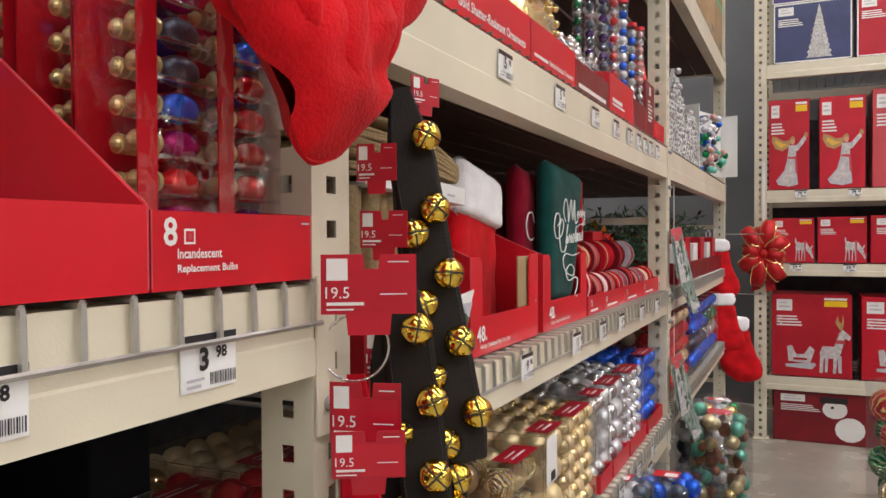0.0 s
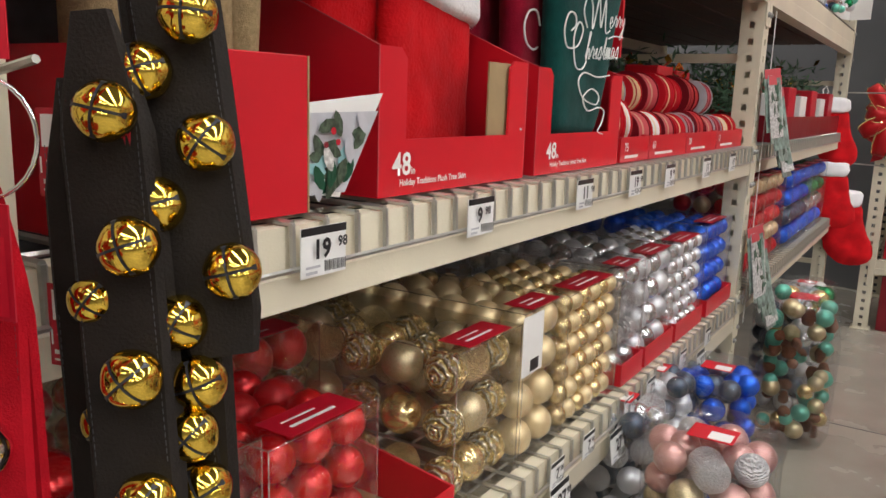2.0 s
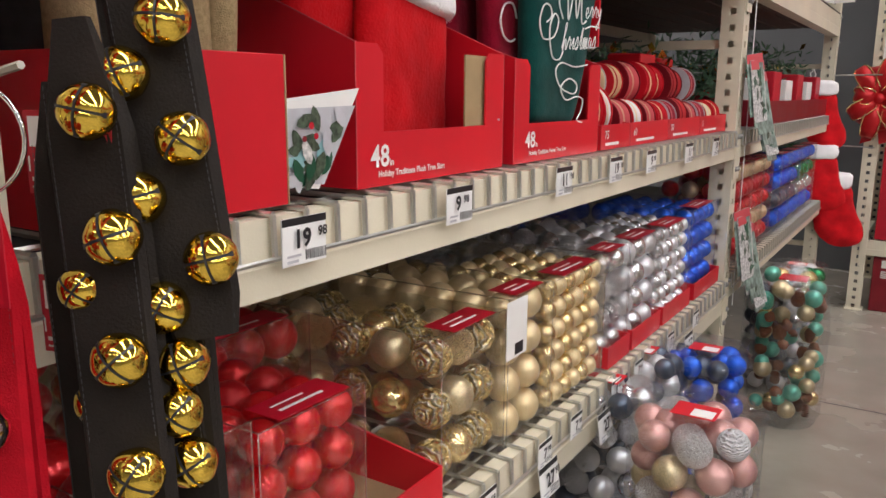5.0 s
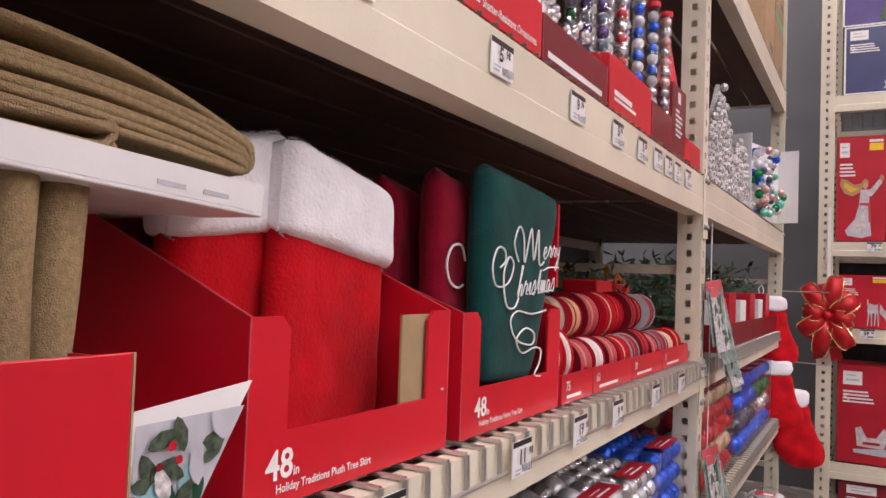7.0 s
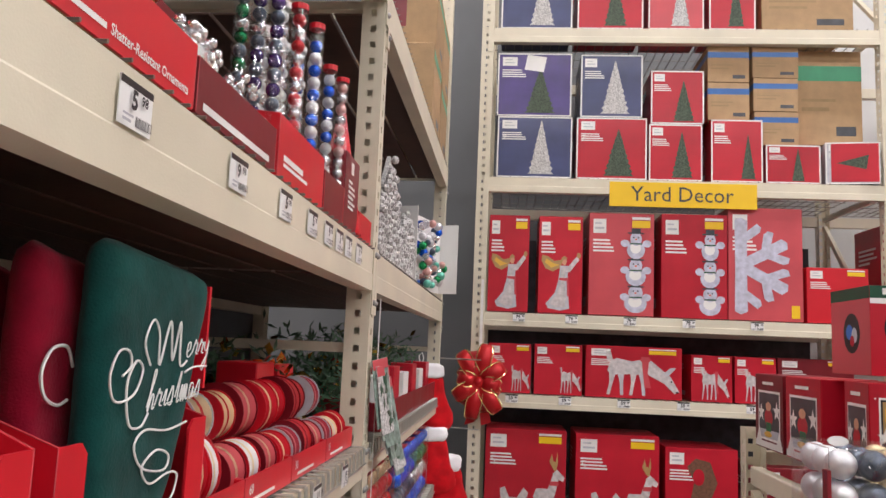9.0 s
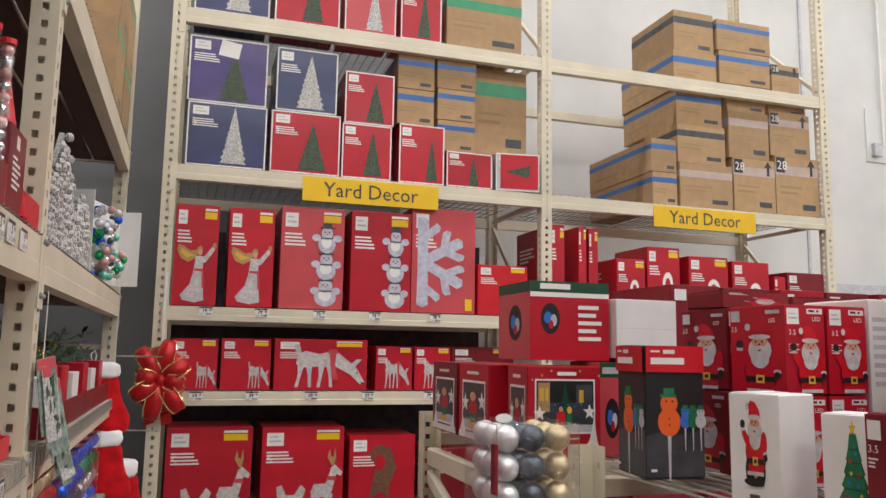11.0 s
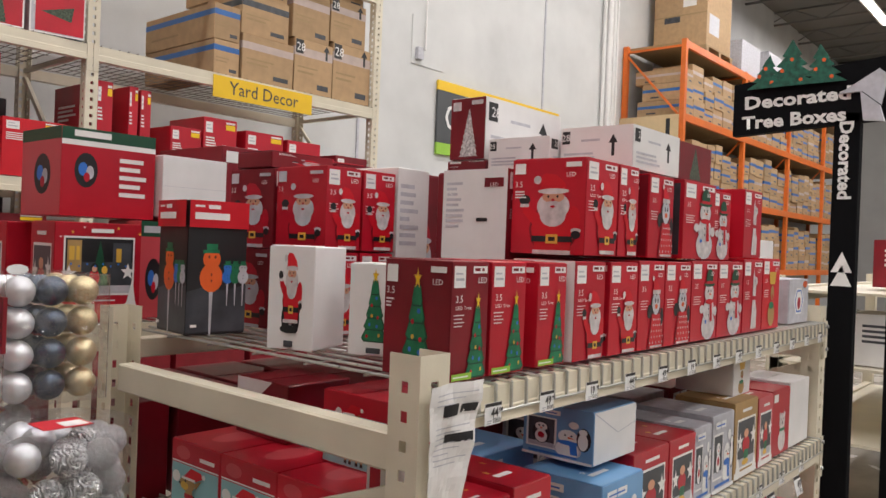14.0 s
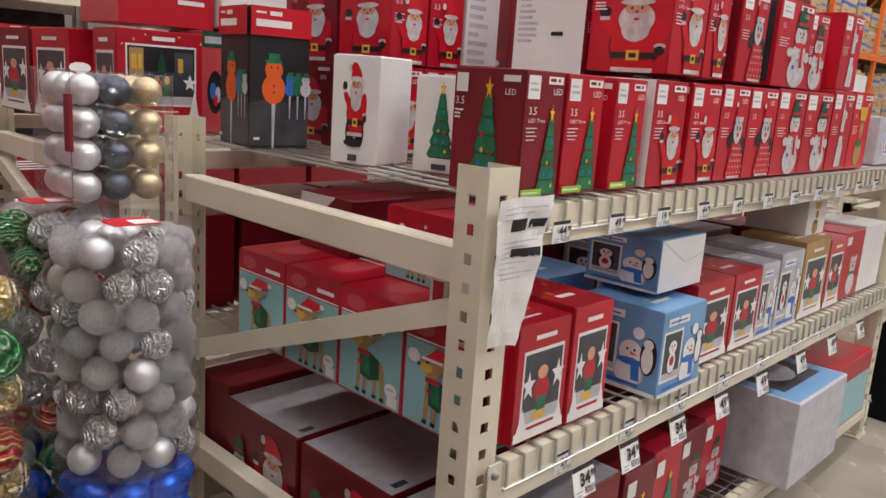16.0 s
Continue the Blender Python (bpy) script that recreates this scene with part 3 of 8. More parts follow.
def fawn_toy():
    """A fawn in a green coat and red cap, seen from the side."""
    s = [(FAWN, oval(0.52, 0.42, 0.22, 0.14))]
    for x, f in ((0.33, -0.02), (0.43, 0.0), (0.6, 0.0), (0.7, 0.03)):
        s += [(FAWN, [(x - 0.035, 0.42), (x + 0.045, 0.42), (x + 0.025 + f, 0.08), (x - 0.025 + f, 0.08)]), (BLACK, rect(x - 0.035 + f, 0.04, x + 0.035 + f, 0.09))]
    s += [(FAWN, [(0.3, 0.42), (0.48, 0.52), (0.46, 0.72), (0.32, 0.7)]), (DKGREEN, [(0.34, 0.56), (0.5, 0.6), (0.66, 0.53), (0.68, 0.3), (0.5, 0.24), (0.36, 0.28)]), (GREEN, [(0.38, 0.52), (0.5, 0.56), (0.52, 0.3), (0.4, 0.32)]), (RED, rect(0.3, 0.54, 0.5, 0.6)), (RED, oval(0.36, 0.44, 0.035, 0.03, 8)),
          (FAWN, oval(0.36, 0.73, 0.17, 0.1)), (GOLDP, oval(0.3, 0.7, 0.09, 0.055)), (FAWN, [(0.5, 0.76), (0.68, 0.84), (0.56, 0.7)]), (BLACK, oval(0.32, 0.77, 0.022, 0.022, 7)), (BLACK, oval(0.2, 0.72, 0.025, 0.018, 7)), (BRED, [(0.26, 0.8), (0.52, 0.79), (0.72, 0.88), (0.66, 0.94), (0.44, 0.96)]), (WHITEP, rect(0.24, 0.79, 0.54, 0.825)), (WHITEP, oval(0.72, 0.9, 0.04, 0.035, 8))]
    return s + [(WHITEP, oval(0.12, 0.8, 0.09, 0.08)), (WHITEP, oval(0.88, 0.24, 0.1, 0.085)), (PALEG, rect(0.82, 0.24, 0.94, 0.26)), (GOLDP, oval(0.74, 0.46, 0.02, 0.02, 6))]


def window_scene():
    s = [(WHITEP, rect(0.1, 0.26, 0.92, 0.86)), (DGREY, rect(0.12, 0.28, 0.9, 0.84)), (BLACK, rect(0.12, 0.6, 0.9, 0.84)), (PALEG, rect(0.12, 0.28, 0.9, 0.36)), (FAWN, rect(0.14, 0.5, 0.3, 0.82)), (GOLDP, rect(0.16, 0.62, 0.22, 0.76)), (GOLDP, rect(0.24, 0.62, 0.28, 0.76)), (DGREY, rect(0.66, 0.46, 0.88, 0.8)), (GOLDP, rect(0.7, 0.6, 0.76, 0.74)),
         (DKGREEN, [(0.4, 0.36), (0.62, 0.36), (0.51, 0.82)]), (BRED, oval(0.45, 0.44, 0.06, 0.09)), (BLACK, oval(0.45, 0.54, 0.045, 0.05)), (SKIN, oval(0.45, 0.53, 0.03, 0.03)), (GREEN, rect(0.53, 0.36, 0.6, 0.48)), (GOLDP, oval(0.565, 0.52, 0.035, 0.04)), (WHITEP, star(0.16, 0.48, 0.09)), (WHITEP, star(0.84, 0.5, 0.09)), (WHITEP, [(0.72, 0.02), (1.0, 0.02), (0.94, 0.2), (0.9, 0.44), (0.84, 0.2)]),
         (BRED, rect(0.02, 0.02, 0.7, 0.2)), (WHITEP, rect(0.12, 0.2, 0.7, 0.215)), (WHITEP, rect(0.4, 0.9, 0.66, 0.94))]
    return s + [(GOLDP if k % 2 else WHITEP, star(0.06 + 0.13 * k, 0.9 + 0.05 * ((k * 7) % 3 - 1), 0.014 + 0.008 * (k % 2))) for k in range(8) if k not in (3, 4)] + [(BLUEP, oval(0.18 + 0.09 * k, 0.58 - 0.02 * (k % 2), 0.012, 0.012, 6)) for k in range(8)]


def toy_window():
    return [(WHITEP, rect(0.12, 0.12, 0.9, 0.78)), (DGREY, rect(0.15, 0.15, 0.87, 0.75)), (PALEG, rect(0.15, 0.15, 0.87, 0.26)), (RED, oval(0.5, 0.42, 0.15, 0.12)), (GREEN, rect(0.42, 0.24, 0.6, 0.36)), (GOLDP, oval(0.48, 0.2, 0.14, 0.04)), (SKIN, oval(0.5, 0.57, 0.1, 0.06)),
            (WHITEP, star(0.24, 0.48, 0.13)), (WHITEP, star(0.8, 0.52, 0.13)), (WHITEP, [(0.02, 0.02), (0.3, 0.02), (0.16, 0.3)]), (WHITEP, [(0.74, 0.02), (1.0, 0.02), (0.88, 0.26)]), (WHITEP, rect(0.02, 0.02, 0.98, 0.1)), (WHITEP, rect(0.3, 0.86, 0.7, 0.9))]


def cool_window():
    s = [(WHITEP, rect(0.05, 0.16, 0.49, 0.76)), (DGREY, rect(0.08, 0.19, 0.46, 0.73)), (PALEG, rect(0.08, 0.19, 0.46, 0.27)), (BLACK, oval(0.27, 0.44, 0.13, 0.2)), (WHITEP, oval(0.27, 0.38, 0.09, 0.13)), (WHITEP, oval(0.27, 0.56, 0.09, 0.08)), (RED, oval(0.27, 0.4, 0.05, 0.06)), (BLACK, oval(0.24, 0.58, 0.015, 0.02, 6)), (BLACK, oval(0.3, 0.58, 0.015, 0.02, 6)), (ORANGEP, [(0.25, 0.55), (0.29, 0.55), (0.27, 0.51)]),
         (PALEG, oval(0.66, 0.22, 0.19, 0.17)), (WHITEP, oval(0.65, 0.22, 0.17, 0.16)), (WHITEP, oval(0.66, 0.46, 0.14, 0.14)), (BLUEP, oval(0.66, 0.35, 0.15, 0.045)), (BLUEP, [(0.7, 0.14), (0.8, 0.14), (0.78, 0.34), (0.68, 0.34)]), (BLACK, oval(0.62, 0.49, 0.015, 0.02, 6)), (BLACK, oval(0.71, 0.49, 0.015, 0.02, 6)), (ORANGEP, [(0.66, 0.47), (0.76, 0.44), (0.66, 0.43)]),
         (BLACK, oval(0.88, 0.46, 0.1, 0.22)), (WHITEP, oval(0.87, 0.42, 0.07, 0.16)), (WHITEP, oval(0.87, 0.6, 0.06, 0.06)), (WHITEP, oval(0.74, 0.7, 0.07, 0.07)), (WHITEP, rect(0, 0, 1, 0.05)), (BLUEP, rect(0.1, 0.07, 0.8, 0.11)), (WHITEP, rect(0.08, 0.83, 0.3, 0.92)), (WHITEP, rect(0.33, 0.83, 0.55, 0.92)), (BLUEP, rect(0.12, 0.86, 0.5, 0.88))]
    return s


def globe():
    return [(BLACK, oval(0.5, 0.5, 0.3, 0.36, 20)), (BLUEP, oval(0.42, 0.52, 0.12, 0.14)), (PALEG, oval(0.6, 0.46, 0.1, 0.14)), (RED, oval(0.52, 0.36, 0.08, 0.1))]


def stakes():
    def man(ink, x, z, q):
        return [(PALEG, [(x - 0.03 * q, z), (x + 0.03 * q, z), (x + 0.012 * q, z - 0.36 * q), (x - 0.012 * q, z - 0.36 * q)]), (ink, oval(x, z + 0.04 * q, 0.17 * q, 0.095 * q)), (ink, oval(x, z + 0.16 * q, 0.13 * q, 0.065 * q)), (GREEN, rect(x - 0.13 * q, z + 0.2 * q, x + 0.11 * q, z + 0.22 * q)), (GREEN, rect(x - 0.08 * q, z + 0.22 * q, x + 0.08 * q, z + 0.26 * q)),
                (BLACK, oval(x - 0.04 * q, z + 0.175 * q, 0.014 * q, 0.01 * q, 6)), (BLACK, oval(x + 0.05 * q, z + 0.175 * q, 0.014 * q, 0.01 * q, 6)), (BLACK, oval(x, z + 0.06 * q, 0.012 * q, 0.009 * q, 6)), (BLACK, oval(x, z + 0.02 * q, 0.012 * q, 0.009 * q, 6))]
    s = [(DGREY, rect(0, 0.02, 1, 0.32)), (DGREY, [(0, 0.32), (0.3, 0.36), (0.6, 0.33), (1, 0.37), (1, 0.32)])] + man(ORANGEP, 0.4, 0.38, 1.15)
    for k, ink in enumerate((BLUEP, GREEN, PALEG)):
        s += man(ink, 0.67 + 0.13 * k, 0.41, 0.55)
    return s + [(BRED, rect(0, 0.8, 1, 1)), (WHITEP, rect(0.3, 0.94, 0.5, 0.97)), (WHITEP, rect(0.08, 0.95, 0.24, 0.965)), (WHITEP, rect(0.08, 0.86, 0.66, 0.91)), (WHITEP, rect(0.06, 0.06, 0.16, 0.08))]


def tall_animal():
    return [(SOFTW, [(0.3, 0.03), (0.7, 0.03), (0.72, 0.3), (0.62, 0.42), (0.62, 0.7), (0.74, 0.74), (0.7, 0.82), (0.5, 0.86), (0.46, 0.98), (0.4, 0.84), (0.38, 0.4)]), (RED, rect(0.38, 0.48, 0.62, 0.54)), (BLACK, oval(0.55, 0.78, 0.02, 0.015, 6))]


def moose():
    return [(FAWN, oval(0.45, 0.22, 0.28, 0.2)), (FAWN, oval(0.5, 0.56, 0.14, 0.12)), (GREEN, oval(0.45, 0.36, 0.2, 0.06)), (GOLDP, [(0.3, 0.7), (0.7, 0.7), (0.8, 0.9), (0.2, 0.9)]), (RED, oval(0.5, 0.5, 0.05, 0.04, 8))]


def bear():
    return [(SOFTW, oval(0.5, 0.24, 0.28, 0.22)), (SOFTW, oval(0.5, 0.6, 0.22, 0.17)), (SOFTW, oval(0.34, 0.74, 0.07, 0.06, 8)), (SOFTW, oval(0.66, 0.74, 0.07, 0.06, 8)), (GREEN, rect(0.3, 0.42, 0.7, 0.48)), (BLACK, oval(0.5, 0.58, 0.04, 0.03, 8)), (BLACK, oval(0.42, 0.65, 0.02, 0.02, 6)), (BLACK, oval(0.58, 0.65, 0.02, 0.02, 6))]


def copy_lines(x0, y1, w, n, step=0.045, ink=None):
    rng = random.Random(n * 7 + int(100 * x0))
    return [(ink or WHITEP, rect(x0, y1 - step * k - step * 0.5, x0 + w * (0.5 + 0.5 * rng.random()), y1 - step * k)) for k in range(n)]


def at_box(shapes, x0, y0, x1, y1):
    return [(ink, [(x0 + (x1 - x0) * u, y0 + (y1 - y0) * v) for u, v in pts]) for ink, pts in shapes]


def faces_of(w, d, h):
    return {"front": ((0, 0, 0), (1, 0, 0), (0, 0, 1), w, h), "left": ((0, d, 0), (0, -1, 0), (0, 0, 1), d, h), "right": ((w, 0, 0), (0, 1, 0), (0, 0, 1), d, h), "top": ((0, 0, h), (1, 0, 0), (0, 1, 0), w, d)}


def print_on(parent, size, face, shapes, name="printed_picture"):
    """Lays ink shapes on a face of a box, each a hair above the one below."""
    o, u, v, w, h = faces_of(*size)[face]
    o, u, v = Vector(o), Vector(u), Vector(v)
    n = u.cross(v)
    me, inks, verts, faces, index = bpy.data.meshes.new(name), [], [], [], []
    for k, (ink, pts) in enumerate(shapes):
        if ink not in inks:
            inks.append(ink)
        base = len(verts)
        verts += [o + u * (p[0] * w) + v * (p[1] * h) + n * (0.0008 + 0.00016 * k) for p in pts]
        faces.append(tuple(range(base, base + len(pts))))
        index.append(inks.index(ink))
    me.from_pydata([tuple(p) for p in verts], [(0, f[0]) for f in faces[1:]], faces)
    for ink in inks:
        me.materials.append(ink)
    me.polygons.foreach_set("material_index", index)
    return part(name, me, None, parent)


def carton(name, label, at, size, mat, art=(), turn=0.0, category="box", group="", tilt=(0, 0), ridge=None, seam=True):
    """A closed carton with front-left-bottom corner at its origin. art: (face, shapes, part name)."""
    w, d, h = size
    t = thing(name, label, category, at, turn, group, "", tilt)
    part("carton_body", M().cbox(0, 0, 0, w, d, h, min(0.003, w * 0.03)), mat, t)
    if seam and not any(face == "top" for face, _, _ in art):
        part("lid_flap", M().box(0.004, d * 0.5 - 0.0015, h, w - 0.004, d - 0.004, h + 0.0014), mat, t)
    if ridge:
        part("edge_strip", M().box(-0.001, -0.0016, 0, 0.008, -0.0002, h).box(w - 0.008, -0.0016, 0, w + 0.001, -0.0002, h).box(0, -0.0016, h - 0.008, w, -0.0002, h + 0.001).box(0, -0.0016, 0, w, -0.0002, 0.008), ridge, t)
    for face, shapes, pname in art:
        print_on(t, size, face, [(mat, rect(0.006, 0.006, 0.994, 0.994))] + list(shapes), pname)
    return t


# ---- the hall ----
solid("floor", M().box(-9, -14, -0.2, 26, 7.1, 0), FLOORM, "polished tan concrete shop floor with faint stains", "floor")
solid("floor_joint", M().box(-9, 3.9, 0, 26, 3.906, 0.0008).box(2.9, -14, 0, 2.906, 7.1, 0.0008), DGREY, "thin sawn joints in the concrete floor", "floor joint")
solid("wall_north", M().box(-9, 7.1, 0, 26, 7.4, CEIL), WALLW, "white painted panel wall behind the racks", "wall")
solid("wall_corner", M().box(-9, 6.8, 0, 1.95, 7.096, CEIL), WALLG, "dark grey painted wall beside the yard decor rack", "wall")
# outer walls added to close the hall, their grey kept low to limit bounce light
solid("wall_south", M().box(-9, -14.3, 0, 26, -14, CEIL), WALLP, "plain grey far wall added to close the hall", "wall")
solid("wall_west", M().box(-9.3, -14.3, 0, -9, 7.4, CEIL), WALLP, "plain grey side wall added to close the hall", "wall")
solid("wall_east", M().box(26, -14.3, 0, 26.3, 7.4, CEIL), WALLP, "plain grey side wall added to close the hall", "wall")
roof = M().box(-9.3, -14.3, CEIL, 26.3, 7.4, CEIL + 0.2)
for k in range(18):
    x = -8 + 2 * k
    roof.box(x, -14, CEIL - 0.34, x + 0.07, 7.1, CEIL - 0.3).box(x, -14, CEIL - 0.04, x + 0.07, 7.1, CEIL)
    for j in range(16):
        y = -13.5 + 1.3 * j
        roof.rod((x + 0.035, y, CEIL - 0.32), (x + 0.035, y + 0.65, CEIL - 0.02), 0.015, 4).rod((x + 0.035, y + 0.65, CEIL - 0.02), (x + 0.035, y + 1.3, CEIL - 0.32), 0.015, 4)
solid("ceiling", roof, CEILM, "grey-brown metal deck ceiling on open steel joists", "ceiling")
solid("wall_seam", M().box(9.93, 7.085, 0, 9.96, 7.1, CEIL).box(6.3, 7.085, 0, 6.33, 7.1, CEIL).box(13.5, 7.085, 0, 13.53, 7.1, CEIL).box(3.4, 7.085, 0, 3.43, 7.1, CEIL), PALEG, "narrow upright seams between wall panels", "wall seam")
pipes = M()
for x, r in ((11.62, 0.03), (11.75, 0.05), (11.9, 0.04), (12.03, 0.03), (7.35, 0.012)):
    pipes.rod((x, 7.1 - r - 0.02, 0 if x > 8 else 3.72), (x, 7.1 - r - 0.02, CEIL), r, 10)
solid("wall_conduit", pipes, WHITEP, "bundle of white painted upright conduits on the wall", "conduit")
solid("header_rail", M().cbox(5.3, 6.98, 2.1, 8.6, 7.08, 2.2).cbox(5.3, 6.94, 1.86, 8.6, 7.08, 2.02).rod((5.45, 7.05, 2.2), (5.45, 7.05, 2.75), 0.035, 10), PALEG, "pale grey metal header rail over an exit", "rail")
b = thing("wall_panel", "square off-white board with a small grey box on it", "panel", (7.13, 7.088, 3.53))
part("board", M().cbox(0, 0, 0, 0.58, 0.012, 0.58), WALLW, b)
part("switch_box", M().cbox(0.06, -0.05, 0.06, 0.16, 0, 0.2), PALEG, b)

strip = thing("ceiling_light", "white enamel strip light with two lit tubes", "ceiling light", (0, 0.8, 6.9), group="strip lights under the ceiling")
part("housing", M().prism([(-0.13, 0.05), (-0.05, 0.14), (0.05, 0.14), (0.13, 0.05), (0.1, 0.05), (0.04, 0.1), (-0.04, 0.1), (-0.1, 0.05)], 0, 0, 2.4), WHITEP, strip)
for x in (0.3, 2.1):
    part("hanger", M().rod((x, 0, 0.13), (x, 0, 0.52), 0.004, 5), STEELG, strip)
for s in (-0.055, 0.055):
    part("tube", M().rod((0.03, s, 0.06), (2.37, s, 0.06), 0.019, 8), TUBE, strip)
for y in (-7.2, -3.2, 0.8, 4.8):
    for k in range(8):
        if (y, k) != (0.8, 2):
            copy_thing(strip, pose(-7.4 + 3.7 * k, y, 6.9))
strip.matrix_world = pose(0.0, 0.8, 6.9)


# ---- steel racks ----
def upright_mesh(height, w=0.076, dp=0.07, pitch=0.0508):
    """A channel with a row of punched holes in its face and in both its sides."""
    m = M()
    rows = int(height / pitch)

    def sheet(at, wide, a, b):
        cols = [0, a, b, wide]
        for r in range(rows):
            z0, z1, z2, z3 = r * pitch, r * pitch + 0.016, r * pitch + 0.036, (r + 1) * pitch
            if r == rows - 1:
                z3 = height
            for za, zb in ((z0, z1), (z1, z2), (z2, z3)):
                for c in range(3):
                    if za == z1 and c == 1:
                        continue
                    m.add([at(cols[c], za), at(cols[c + 1], za), at(cols[c + 1], zb), at(cols[c], zb)], [(0, 1, 2, 3)])
    sheet(lambda s, z: (s, 0, z), w, w * 0.37, w * 0.63)
    sheet(lambda s, z: (0, s, z), dp, dp * 0.36, dp * 0.6)
    sheet(lambda s, z: (w, s, z), dp, dp * 0.36, dp * 0.6)
    me = m.mesh("upright", CREAM)
    bm = bmesh.new()
    bm.from_mesh(me)
    bmesh.ops.remove_doubles(bm, verts=bm.verts, dist=0.0004)
    bmesh.ops.recalc_face_normals(bm, faces=bm.faces)
    bm.to_mesh(me)
    bm.free()
    return me


UPRIGHTS = {}


def upright(parent, at, height, flip=False, mat=CREAM):
    if height not in UPRIGHTS:
        UPRIGHTS[height] = upright_mesh(height)
    ob = part("upright", UPRIGHTS[height], None, parent)
    ob.matrix_basis = pose(*at, 0, 0, 180 if flip else 0) if not flip else pose(at[0] + 0.076, at[1], at[2], 0, 0, 180)
    so = ob.modifiers.new("thick", "SOLIDIFY")
    so.thickness, so.offset = 0.0026, 0
    part("foot_plate", M().cbox(at[0] - 0.015, at[1] - (0.085 if flip else 0.015), at[2], at[0] + 0.091, at[1] + (0.015 if flip else 0.085), at[2] + 0.008), CREAM, parent)
    return ob


def beam(parent, x0, x1, z0, z1, y=0.0, deep=0.05, bolts=True):
    """A stepped box beam along x whose face stands at y, with end plates and bolts."""
    part("beam", M().prism([(y - 0.002, z0), (y - 0.002, z0 + 0.4 * (z1 - z0)), (y, z0 + 0.4 * (z1 - z0) + 0.003), (y, z1), (y + 0.028, z1), (y + 0.028, z1 - 0.03), (y + deep, z1 - 0.03), (y + deep, z0)], 0, x0, x1), CREAM, parent)
    for x, s in ((x0, -1), (x1, 1)):
        a, c = sorted((x, x + s * 0.0365))
        part("beam_plate", M().cbox(a, y - 0.0045, z0 - 0.07, c, y - 0.0005, z1 + 0.01, 0.001), CREAM, parent)
        if bolts:
            for bz in (z0 - 0.035, z1 - 0.012):
                part("bolt", M().ball((x + s * 0.021, y - 0.005, bz), 0.009, 10, 6), STEELG, parent, smooth=True)


def deck(parent, x0, x1, y0, y1, z, lip=0.045, pitch=0.05, mat=WIRE):
    """A wire deck whose wires run back from the beam and turn down over its face."""
    m = M()
    n = int((x1 - x0) / pitch)
    wire = M().rod((0, y1, z), (0, y0 - 0.006, z), 0.0036, 6).rod((0, y0 - 0.006, z), (0, y0 - 0.0075, z - lip), 0.0036, 6).mesh("wire", mat) if lip else None
    for k in range(n + 1):
        x = x0 + 0.012 + (x1 - x0 - 0.024) * k / n
        if lip:
            part("wire", wire, None, parent).location = (x, 0, 0)
        else:
            m.rod((x, y1, z), (x, y0 - 0.006, z), 0.0026, 5)
    for k in range(7):
        y = y0 + 0.05 + (y1 - y0 - 0.07) * k / 6
        m.rod((x0, y, z - 0.0045), (x1, y, z - 0.0045), 0.0028, 5)
    tagged(part("wire_deck", m, mat, parent), kind="stuff")
    if lip:
        part("deck_front_wire", M().rod((x0, y0 - 0.011, z - lip), (x1, y0 - 0.011, z - lip), 0.003, 6), WIRE, parent)


def braces(parent, x, y0, y1, zs):
    for a, c in zs:
        part("brace", M().rod((x + 0.038, y0, a), (x + 0.038, y1, c), 0.02, 4), CREAM, parent)


def price_tag(at, turn, price, w=0.062, h=0.05, tilt=0.0, group="price tags on the shelf beams"):
    t = thing("price_tag", "white paper price tag with a black band and bar code", "price tag", at, turn, group, "", (tilt, 0))
    part("card", M().box(0, 0, 0, w, 0.0008, h), TAGW, t)
    print_on(t, (w, 0.0008, h), "front", [(TAGW, rect(0.01, 0.01, 0.99, 0.99)), (BLACK, rect(0, 0.84, 1, 1))] + [(BLACK, rect(0.5 + 0.028 * k, 0.08, 0.5 + 0.028 * k + (0.012 if k % 3 else 0.02), 0.3)) for k in range(16)] + [(PALEG, rect(0.05, 0.08, 0.3, 0.14)), (PALEG, rect(0.05, 0.2, 0.36, 0.25))], "bar_code")
    whole, cents = price.split(".")
    letters(whole, BLACK, t, (w * 0.26, -0.0046, h * 0.36), (1, 0, 0), (0, 0, 1), h * 0.42, bold=0.035)
    letters(cents, BLACK, t, (w * (0.32 + 0.19 * len(whole)) + h * 0.06, -0.0046, h * 0.54), (1, 0, 0), (0, 0, 1), h * 0.23, bold=0.035)
    return t


# long rack along the aisle: local x runs along the aisle, local y into the rack
rack_a = thing("shelving_rack", "cream steel shelving rack with wire decks beside the aisle", "shelving rack", (0, 0, 0), 90, "cream steel racks")
for y in (-1.83, 0.603, 3.032, 5.462):
    upright(rack_a, (y, 0.002, 0), 4.6)
    upright(rack_a, (y, 1.15, 0), 4.6, True)
    braces(rack_a, y, 0.07, 1.08, [(0.4, 0.4), (1.45, 1.45), (2.5, 2.5), (3.55, 3.55), (2.55, 3.5)])
A_BAYS = (((-1.754, 0.603), ((1.235, 1.335), (2.3, 2.4), (0.56, 0.67))), ((0.679, 3.032), ((1.085, 1.168), (1.617, 1.735), (0.56, 0.672), (2.5, 2.6))), ((3.108, 5.462), ((1.085, 1.168), (1.617, 1.735), (0.6, 0.68), (2.44, 2.56))))
